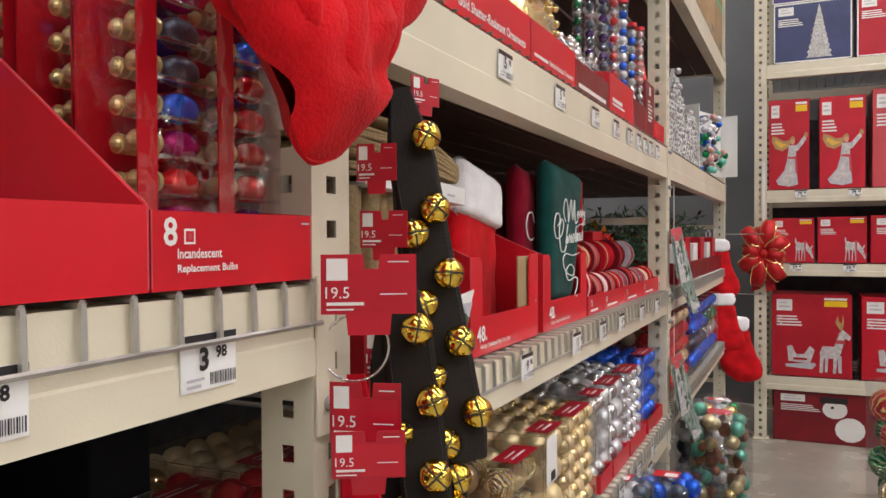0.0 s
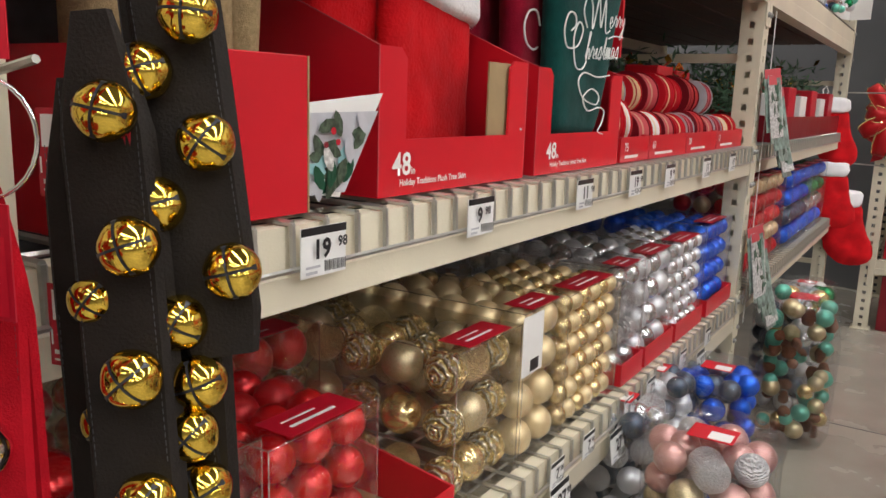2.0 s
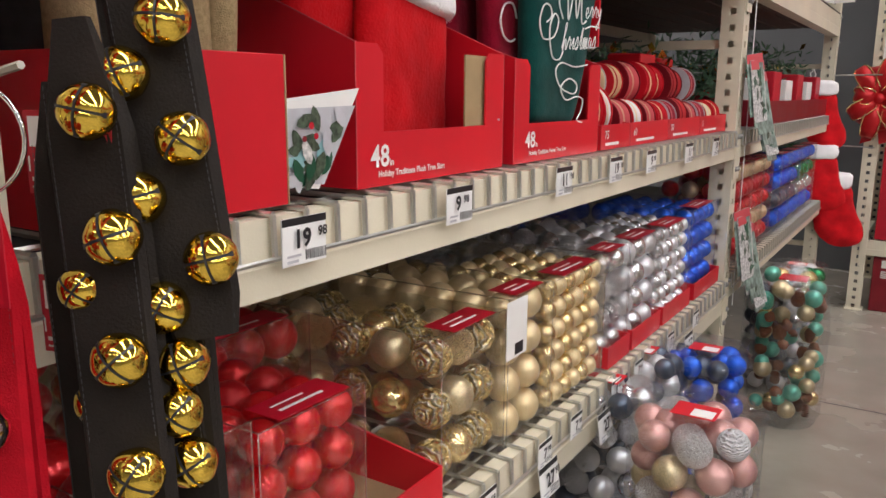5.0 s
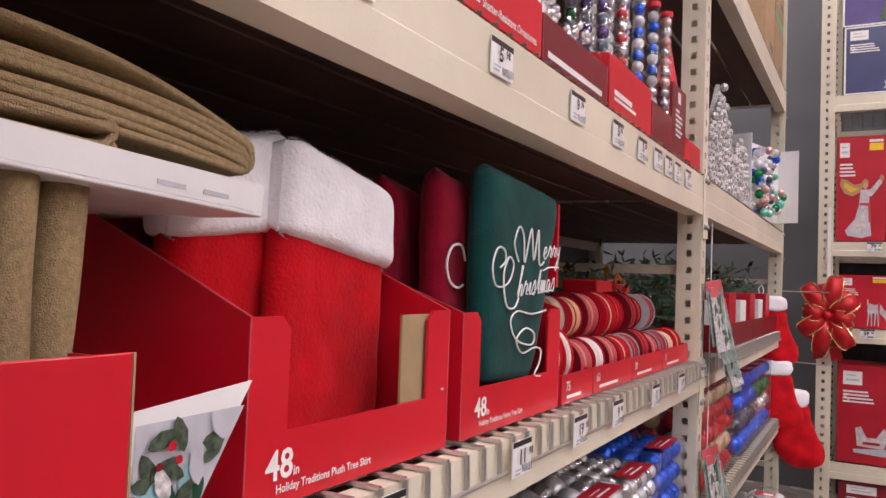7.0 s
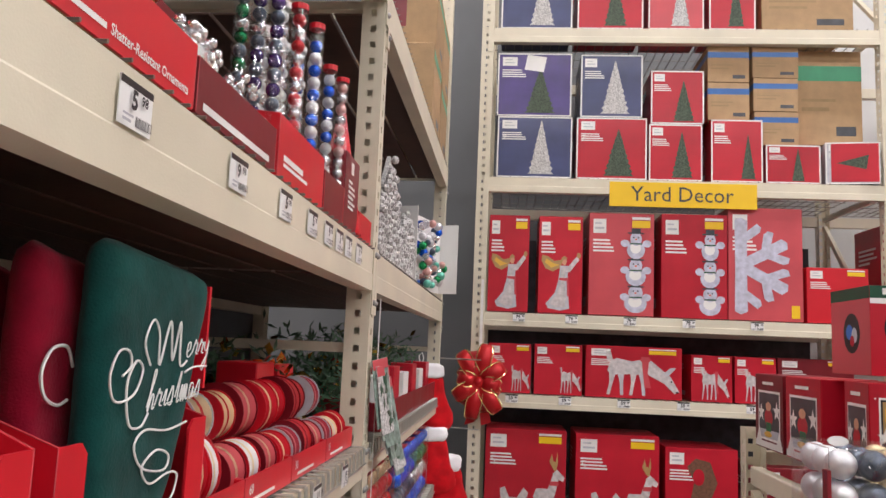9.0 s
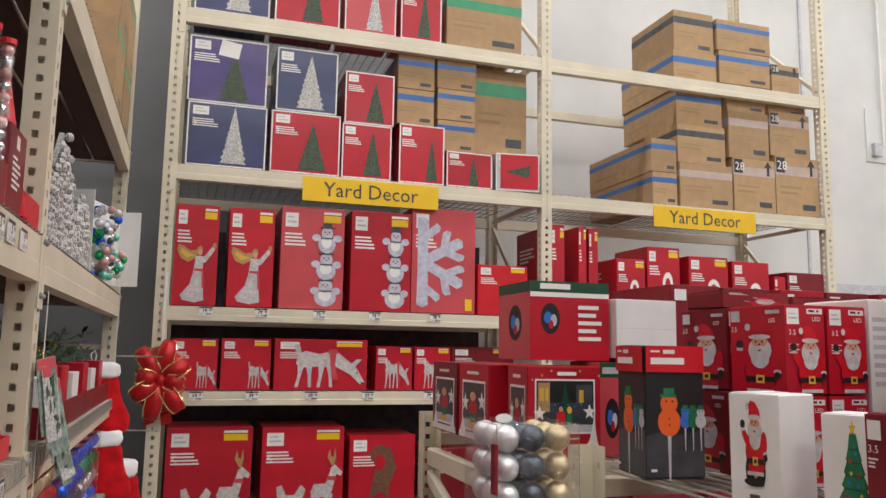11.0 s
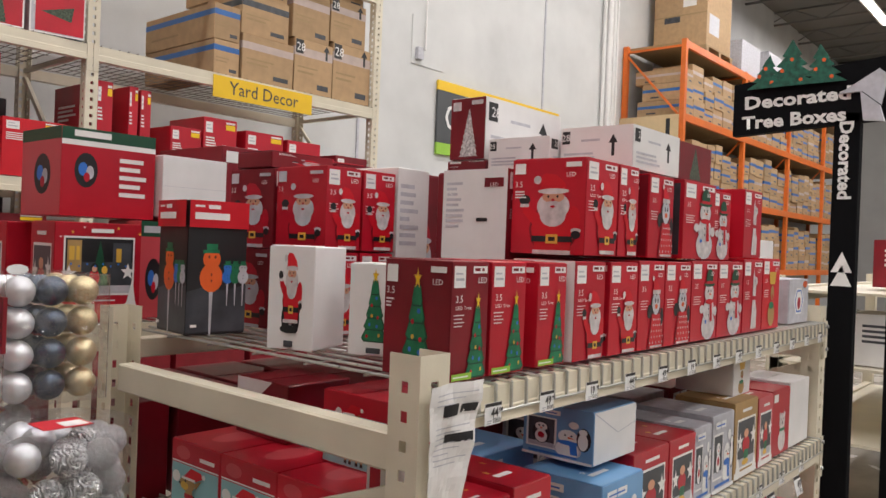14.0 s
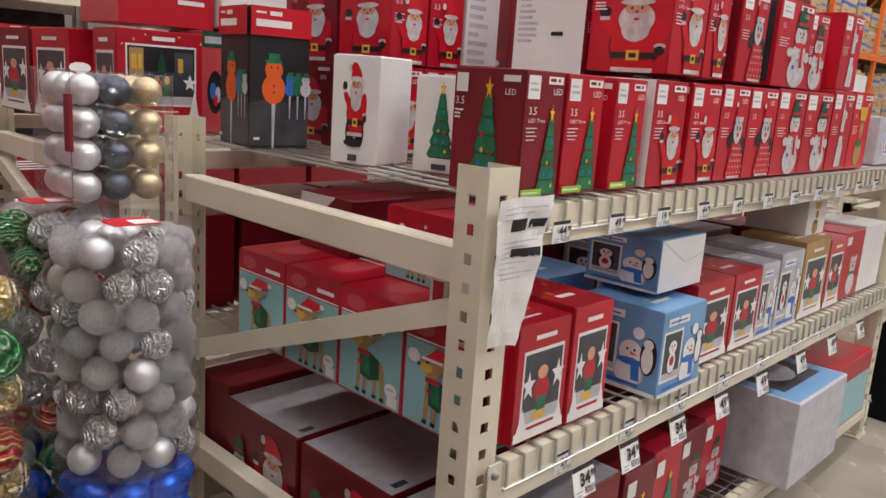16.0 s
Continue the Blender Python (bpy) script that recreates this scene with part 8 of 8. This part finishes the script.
# ---- upper shelf of the middle bay ----
UT = 1.745
display_tray((-0.008, 0.72, UT), 0.66, 0.3, 0.085, 0.1, 0.085, "long red display box with white print on the upper shelf", BRED, [("Gold Shatter-Resistant Ornaments", 0.3, 0.014, 0.018, 0.33)], 0.05, [(WHITEP, rect(0.06, 0.2, 0.22, 0.3)), (WHITEP, rect(0.24, 0.2, 0.42, 0.3))])
display_tray((-0.008, 1.39, UT), 0.33, 0.3, 0.085, 0.1, 0.085, "red display box of gold bead garlands", BRED, [("Shatter-Resistant Ornaments", 0.12, 0.012, 0.013, 0.19)], 0.05, [(WHITEP, rect(0.05, 0.16, 0.34, 0.24))])
display_tray((-0.008, 1.73, UT), 0.34, 0.3, 0.075, 0.1, 0.075, "red display box of silver bead garlands", DRED, (), 0.05, [(WHITEP, rect(0.06, 0.12, 0.9, 0.26))])
display_tray((-0.008, 2.085, UT), 0.33, 0.2, 0.11, 0.13, 0.11, "tall red display box of ornament tubes", BRED, (), 0.05, [(WHITEP, rect(0.1, 0.3, 0.5, 0.4)), (WHITEP, rect(0.1, 0.2, 0.6, 0.26))])
display_tray((-0.008, 2.43, UT), 0.2, 0.2, 0.09, 0.1, 0.09, "red display box on the upper shelf", DRED)
carton("ornament_carton", "dark red ornament carton lettered in white", (-0.01, 2.64, UT), (0.17, 0.1, 0.19), DRED, [("front", [(WHITEP, rect(0.4, 0.76, 0.6, 0.92))] + copy_lines(0.25, 0.66, 0.5, 6, 0.07), "printed_front")], turn=90)
display_tray((-0.008, 2.83, UT), 0.19, 0.2, 0.07, 0.09, 0.07, "red display box beside the rack post", BRED)


def beads(at, w, d, h, kind, label, n=260, seed=2):
    rg = random.Random(seed)
    t = thing("bead_garland", label, "bead garland", at, 90)
    m = M()
    for k in range(n):
        u, v = rg.random(), rg.random()
        x, y = w * u, d * v
        z = h * (1 - (2 * u - 1) ** 4) * (0.55 + 0.45 * rg.random()) * (1 - 0.3 * v)
        m.ball((x, y, z), 0.0085, 8, 5)
    tagged(part("beads", m, BALLS[kind], t, smooth=True), kind="stuff")
    part("film_bag", pillow(w, d, h * 0.9, 0.5), BALLS[kind], t, smooth=True)


beads((-0.03, 1.4, UT + 0.01), 0.3, 0.22, 0.2, "gold", "gold bead garlands heaped in a red box")
beads((-0.03, 1.74, UT + 0.01), 0.14, 0.2, 0.15, "silver", "silver bead garlands in clear film", 220, 5)
beads((-0.03, 1.89, UT + 0.01), 0.17, 0.2, 0.12, "silver", "silver bead garlands in clear film", 220, 6)
carton("ornament_carton", "open red carton high behind the bead garlands", (-0.2, 1.5, UT + 0.02), (0.35, 0.25, 0.28), BRED, turn=90)
carton("ornament_carton", "red carton high behind the bead garlands", (-0.2, 1.86, UT + 0.02), (0.3, 0.25, 0.26), DRED, turn=90)
carton("ornament_carton", "red carton on the upper shelf", (-0.16, 0.75, UT + 0.01), (0.55, 0.3, 0.26), DRED, turn=90)
tb = random.Random(13)
for k in range(13):
    y, x = 2.1 + 0.045 * k, -0.03 - 0.05 * (k % 3)
    t = thing("ornament_tube", "tall clear tube of small blue and silver ornaments", "ornament tube", (x, y, UT + 0.006), 0, "clear tubes of ornaments")
    hh = 0.4 - 0.03 * (k % 2) - 0.004 * k
    clear_shell("clear_tube", M().lathe([(0.0, 0), (0.0165, 0), (0.0165, hh), (0.0, hh)], 12), FILM2, t)
    part("tube_cap", M().lathe([(0.0, hh), (0.0175, hh), (0.0175, hh + 0.012), (0.0, hh + 0.012)], 12), WHITEP if k % 3 else BRED, t)
    cols = (("slate", "violet"), ("violet", "slate"), ("green", "slate"), ("redm", "silver"), ("silver", "white"), ("pearl", "silver"), ("blue", "white"), ("pearl", "blue"), ("silver", "pearl"), ("blue", "pearl"), ("pink", "white"), ("redm", "pearl"), ("pink", "silver"))[k % 13]
    for j in range(int(hh / 0.027)):
        ornament(cols[j % 2] if tb.random() < 0.9 else "silver", t, (0, 0, 0.015 + 0.027 * j), 0.0134)
cone = thing("paper_cone_tree", "bright red paper cone tree on the upper shelf", "decoration", (-0.07, 2.83, UT + 0.006))
part("cone", M().lathe([(0.07, 0), (0.06, 0.06), (0.006, 0.36), (0.0, 0.36)], 20), BRED, cone, smooth=True)
part("gold_dot", M().ball((0.05, -0.03, 0.08), 0.009, 8, 5).ball((0.045, -0.01, 0.13), 0.008, 8, 5), YELLOW, cone)

# ---- far bay ----
rg = random.Random(31)
for y0, hz, wd in ((3.27, 0.43, 0.8), (3.75, 0.3, 0.86)):
    gl = thing("glitter_tree", "flat silver glitter tree standing on the upper shelf", "decoration", (-0.06, y0, UT + 0.002), 90, "silver glitter trees")
    m = M()
    for i in range(15):
        z = 0.015 + hz * 0.92 * i / 14
        wv = wd * 0.5 * (1 - i / 15)
        n = max(1, int(wv / 0.017))
        for j in range(n):
            m.ball((wd * 0.5 - wv + 2 * wv * (j + 0.5) / n + rg.uniform(-0.008, 0.008), rg.uniform(-0.012, 0.008), z + rg.uniform(-0.009, 0.009)), 0.017, 6, 4)
    tagged(part("glitter_relief", m, GLITTER, gl), kind="stuff")
    part("tree_body", M().prism([(0.0, 0.0), (wd, 0.0), (wd * 0.5, hz)], 1, 0.004, 0.02), GLITTER, gl)
wb = thing("ornament_box", "white open box with hanging coloured ornaments", "ornament box", (-0.033, 4.36, UT + 0.002), 74.5)
part("card_back", M().box(0, 0.1, 0, 0.58, 0.105, 0.37).box(0, 0, 0, 0.004, 0.1, 0.37).box(0.576, 0, 0, 0.58, 0.1, 0.37), WHITEP, wb)
for k in range(70):
    ornament(rg.choice(("green", "silver", "silverm", "silverg", "pink", "silver", "mint", "slate", "blue")), wb, (0.2 + rg.uniform(0, 0.3) - 0.0015 * k, rg.uniform(0.02, 0.08), 0.02 + 0.0045 * k), rg.uniform(0.014, 0.024))
for base, n, h in ((1.44, 9, 0.2), (0.93, 9, 0.22)):
    st = thing("clip_strip", "clip strip of green leaf-print gift packs hanging at the post", "clip strip", (0.012, 3.12, base - 0.02))
    part("strip", M().box(0, 0.01, -0.34, 0.002, 0.016, 0.18), WHITEP, st)
    for k in range(n):
        p = part("gift_pack", M().cbox(0, -0.05, -h, 0.003, 0.06, 0, 0.001), (LEAFPK, FROST, LEAFPK)[k % 3], st)
        p.matrix_basis = pose(0.008 + 0.007 * (k % 2), 0.018 * k - 0.02, -0.02 * k, 6 - 3 * (k % 3), -6 - 1.5 * k, -15 + 5 * (k % 3))
        rl = random.Random(k)
        part("header_card", M().box(0.0032, -0.049, -0.03, 0.004, 0.059, -0.001), PINKR, p)
        for q in range(7):
            lc, lz, la = rl.uniform(-0.03, 0.045), rl.uniform(-h + 0.03, -0.05), rl.uniform(0, 3)
            part("leaf_print", M().prism([(lc + 0.022 * math.cos(la), lz + 0.022 * math.sin(la)), (lc + 0.009 * math.cos(la + 1.57), lz + 0.009 * math.sin(la + 1.57)), (lc - 0.022 * math.cos(la), lz - 0.022 * math.sin(la)), (lc - 0.009 * math.cos(la + 1.57), lz - 0.009 * math.sin(la + 1.57))], 0, 0.0034, 0.0038 + 0.0001 * q), PINE if q % 3 else DKGREEN, p)
display_tray((-0.01, 3.4, DK), 2.0, 0.3, 0.09, 0.12, 0.09, "long red tray with scalloped packs in the far bay", DRED)
for k in range(6):
    carton("gift_pack", "white and red gift pack in the far bay", (-0.03, 3.5 + 0.3 * k, DK + 0.006), (0.16, 0.12, 0.17 + 0.03 * (k % 2)), WHITEP if k % 2 == 0 else RED, turn=90, group="gift packs in the far bay")
O2 = 0.69
for k in range(3):
    ornament_pack((-0.03, 3.32 + 0.22 * k, O2), (0.2, 0.3, 0.35), ("redm", "red", "champ"), 0.034, "clear box of red ornaments in the far bay")
for k in range(4):
    ornament_pack((-0.02, 4.1 + 0.28 * k, O2), (0.25, 0.3, 0.34), (("blue", "blue", "slate") if k < 2 else ("blue", "green", "silver")), 0.042, "clear box of blue ornaments in the far bay")
ornament_tub((0.05, 4.35), 0.13, 0.002, 0.5, ("green", "silver", "silverg", "white"), "clear tub of green and silver ornaments in the far bay", 0.04, 23)
ornament_tub((0.02, 4.0), 0.13, 0.002, 0.5, ("silver", "slate", "white"), "clear tub of silver ornaments in the far bay", 0.04, 24)
for y, z, h in ((4.55, 2.572, 0.42), (5.0, 2.572, 0.36), (4.6, 2.994, 0.35), (5.02, 2.934, 0.4)):
    t = carton("cardboard_carton", "brown cardboard carton on the top of the aisle rack", (-0.01, y, z), (0.4, 0.4, h), CARD, [("front", [(TAPEG, rect(0, 0.8, 1, 0.92)), (DGREY, rect(0.5, 0.1, 0.85, 0.2))], "printed_marks"), ("left", [(DRED, rect(0.3, 0.3, 0.6, 0.8))], "printed_side")], turn=90, group="cartons on the aisle rack")
for y, mt in ((0.75, DRED), (1.3, DRED), (1.85, CARD), (2.4, DRED)):
    carton("overstock_carton", "carton stored on the highest shelf", (-0.1, y, 2.612), (0.5, 0.5, 0.4), mt, turn=90, group="overstock on the aisle rack")


def stocking(at, turn, label, seed, s=1.0):
    t = thing("christmas_stocking", label, "stocking", at, turn, "stockings at the rack end")
    part("sock", bulge(smooth_outline([(0.02 * s, 0), (0.25 * s, 0.0), (0.28 * s, -0.2 * s), (0.36 * s, -0.32 * s), (0.34 * s, -0.43 * s), (0.16 * s, -0.45 * s), (0.03 * s, -0.33 * s)], 2), 0.06, 6, 0.008, seed), PLUSHR, t, smooth=True)
    c = part("cuff", pillow(0.24 * s, 0.085, 0.11 * s, 0.5, wob=0.012, seed=seed), PLUSHW, t, "white plush cuff", smooth=True)
    c.matrix_basis = Matrix.Translation((0.01 * s, -0.043, -0.06 * s))
    part("loop", M().tube([(0.06 * s, 0, 0.04), (0.05 * s, 0, 0.08), (0.075 * s, 0, 0.1), (0.09 * s, 0, 0.07), (0.08 * s, 0, 0.04)], 0.004, 5), WHITEP, t)


stocking((-0.14, 5.3, 1.33), 32, "red plush stocking with a white cuff at the rack end", 3.0, 0.8)
stocking((-0.11, 5.34, 0.97), 28, "red plush stocking with a white cuff hung below another", 6.0, 0.78)
stocking((-0.06, 5.42, 0.8), 20, "deep red patterned stocking hung behind another", 8.0, 0.9)
endrod = thing("peg_hook", "steel peg bar holding stockings at the rack end", "hook", (0.0, 5.5, 0.0))
for z in (1.0, 1.4):
    part("peg", M().rod((-0.02, 0, z), (0.25, -0.1, z), 0.004, 6), WIRE, endrod)
bow = thing("ribbon_bow", "large red ribbon bow with gold edges on a rack post", "bow", (0.24, 5.585, 1.27))
goldedge = BALLS["gold"]
for k in range(16):
    a = 2 * math.pi * k / 16 + 0.2
    c, s = math.cos(a), math.sin(a)
    R = (0.1 + 0.12 * abs(s)) * (1.0 if k % 2 else 0.8)
    def ring_at(u, w):
        q = R * (0.5 - 0.5 * math.cos(2 * math.pi * u)) + 0.01
        lift = 0.05 * math.sin(2 * math.pi * u)
        return (q * c - w * s, -0.04 - lift - 0.02 * (k % 2), q * s + w * c)
    m, e1, e2 = M(), [], []
    for i in range(13):
        u = i / 12
        w = 0.046 * math.sin(math.pi * min(1, max(0.12, 1.4 * (0.5 - abs(u - 0.5)) + 0.1)))
        p, q = ring_at(u, -w), ring_at(u, w)
        m.v += [p, q]
        e1.append(p)
        e2.append(q)
    m.f = [(2 * i, 2 * i + 1, 2 * i + 3, 2 * i + 2) for i in range(12)]
    lp = part("loop", m, BALLS["redm"], bow, smooth=True)
    lp.modifiers.new("thick", "SOLIDIFY").thickness = 0.0012
    part("gold_edge", M().tube(e1, 0.004, 5), goldedge, lp)
    part("gold_edge", M().tube(e2, 0.004, 5), goldedge, lp)
part("knot", M().ball((0, -0.07, 0), 0.035, 12, 8), BALLS["redm"], bow, smooth=True)
for x in (-0.05, 0.05):
    part("tail", M().prism([(x - 0.03, -0.26), (x + 0.03, -0.24), (0.02, 0.0), (-0.02, 0.0)], 1, -0.03, -0.027), BALLS["redm"], bow)
part("hanger", M().box(-0.008, -0.01, 0.0, 0.008, -0.004, 0.62), WHITEP, bow, "white plastic strip")

# price tags of the aisle rack
def aisle_tags(z, ys, prices, w=0.062, h=0.05, off=0.0065):
    for k, y in enumerate(ys):
        price_tag((off, y, z), 90, prices[k % len(prices)], w, h)


aisle_tags(1.117, (0.94, 1.252, 1.606, 1.862, 2.09, 2.4, 2.68), ("19.98", "9.98", "11.98"), 0.067, 0.05, 0.016)
aisle_tags(1.67, (1.17, 1.517, 1.833, 2.077, 2.268, 2.41, 2.52, 2.625, 2.76), ("5.98", "5.98", "9.98"), 0.072, 0.05, 0.004)
aisle_tags(1.251, (0.395, 0.178, -0.08), ("3.98", "8.98"), 0.072, 0.051, 0.004)
aisle_tags(0.622, (1.148, 1.355, 1.57, 1.715, 1.94, 2.09, 2.35, 2.6), ("7.98", "8.98", "7.98"), 0.056, 0.048, 0.016)
for y, z in ((1.306, 0.563), (1.561, 0.563), (1.846, 0.563), (2.14, 0.563), (2.5, 0.563)):
    price_tag((0.03, y, z), 90, "19.98" if y < 1.4 else "27.98", 0.078, 0.064, tilt=-8, group="price tags hanging under the beam")
for k, x in enumerate((0.43, 0.75, 1.1, 1.45, 1.85)):
    price_tag((x, 5.604, 1.642), 0, "79.98", 0.075, 0.05)
    price_tag((x - 0.03, 5.604, 1.15), 0, "59.98", 0.075, 0.05)

# ---- ornament stack at the end of the low rack ----
binx = thing("cardboard_bin", "brown cardboard display bin under stacked ornament tubs", "bin", (0.62, 2.02, 0))
part("bin_wall", M().box(0, 0, 0, 0.64, 0.008, 0.32).box(0, 0.56, 0, 0.64, 0.568, 0.32).box(0, 0.008, 0, 0.008, 0.56, 0.32).box(0.632, 0.008, 0, 0.64, 0.56, 0.32), CARD, binx)
part("bin_floor", M().box(0.008, 0.008, 0.17, 0.632, 0.56, 0.178), CARD, binx)
ornament_tub((1.02, 2.17), 0.122, 0.182, 0.456, ("blue", "blue", "blue"), "clear tub of blue ornaments in a cardboard bin", 0.032, 41)
ornament_tub((1.02, 2.17), 0.124, 0.64, 0.425, ("silverg", "silverp", "silverm", "silverp", "silverg"), "clear tub of silver ornaments stacked on another tub", 0.03, 42)
ornament_tub((0.755, 2.2), 0.115, 0.182, 0.415, ("redp", "goldp", "greenp", "champ"), "clear tub of large coloured ornaments", 0.045, 43)
ornament_tub((0.755, 2.2), 0.115, 0.603, 0.4, ("goldp", "redp", "greenp", "gold", "redp"), "clear tub of large coloured ornaments stacked on another", 0.046, 44)
ornament_tub((0.98, 2.44), 0.12, 0.182, 0.44, ("silverm", "green", "blue"), "clear tub of mixed ornaments at the back", 0.034, 45)
ornament_tub((0.98, 2.44), 0.12, 0.625, 0.438, ("silverg", "greenp", "silverp", "redp"), "clear tub of mixed ornaments stacked at the back", 0.034, 46)
cube = thing("ornament_box", "clear box of silver slate and champagne ornament balls", "ornament box", (0.925, 2.31, 1.067))
clear_shell("clear_box", M().box(0.066, 0, 0, 0.255, 0.19, 0.24), FILM, cube)
clear_shell("box_edge", M().tube([(0.066, 0, 0), (0.066, 0, 0.24), (0.255, 0, 0.24), (0.255, 0, 0)], 0.0011, 5), FILM3, cube)
clear_shell("box_edge", M().rod((0.066, 0, 0.24), (0.066, 0.19, 0.24), 0.0011, 5), FILM3, cube)
for i in range(3):
    for j in range(3):
        for k in range(4):
            ornament(("silverm", "slate", "champ")[i], cube, (0.1 + 0.059 * i, 0.032 + 0.06 * j, 0.031 + 0.059 * k), 0.0285)
part("side_card", M().box(0.062, -0.0025, 0.1, 0.069, 0.02, 0.2), DRED, cube)
part("hanger_tab", M().prism(oval(0.12, 0.245, 0.02, 0.01, 10), 1, 0.09, 0.093), WHITEP, cube)
# rack that stands back to back with the low rack
rack_b = thing("shelving_rack", "low cream steel rack standing behind another", "shelving rack", (0, 2.86, 0), 0, "cream steel racks")
for x in (1.34, 3.87):
    upright(rack_b, (x, 0.0, 0), 1.2)
    upright(rack_b, (x, 1.2, 0), 1.2, True)
    part("end_rail", M().cbox(x + 0.015, 0.07, 0.985, x + 0.06, 1.13, 1.055, 0.004), CREAM, rack_b)
    part("diagonal_brace", M().prism([(0.07, 0.55), (0.07, 0.6), (1.13, 0.965), (1.13, 0.915)], 0, x + 0.016, x + 0.05), CREAM, rack_b)
for z0, z1 in ((1.062, 1.132), (0.5, 0.58)):
    beam(rack_b, 1.416, 3.87, z0, z1, 0.08, bolts=False)
    part("beam", M().cbox(1.416, 1.15, z0, 3.87, 1.2, z1 - 0.02), CREAM, rack_b)
    deck(rack_b, 1.416, 3.87, 0.08, 1.2, z1 + 0.004, 0.0)
rb = random.Random(17)
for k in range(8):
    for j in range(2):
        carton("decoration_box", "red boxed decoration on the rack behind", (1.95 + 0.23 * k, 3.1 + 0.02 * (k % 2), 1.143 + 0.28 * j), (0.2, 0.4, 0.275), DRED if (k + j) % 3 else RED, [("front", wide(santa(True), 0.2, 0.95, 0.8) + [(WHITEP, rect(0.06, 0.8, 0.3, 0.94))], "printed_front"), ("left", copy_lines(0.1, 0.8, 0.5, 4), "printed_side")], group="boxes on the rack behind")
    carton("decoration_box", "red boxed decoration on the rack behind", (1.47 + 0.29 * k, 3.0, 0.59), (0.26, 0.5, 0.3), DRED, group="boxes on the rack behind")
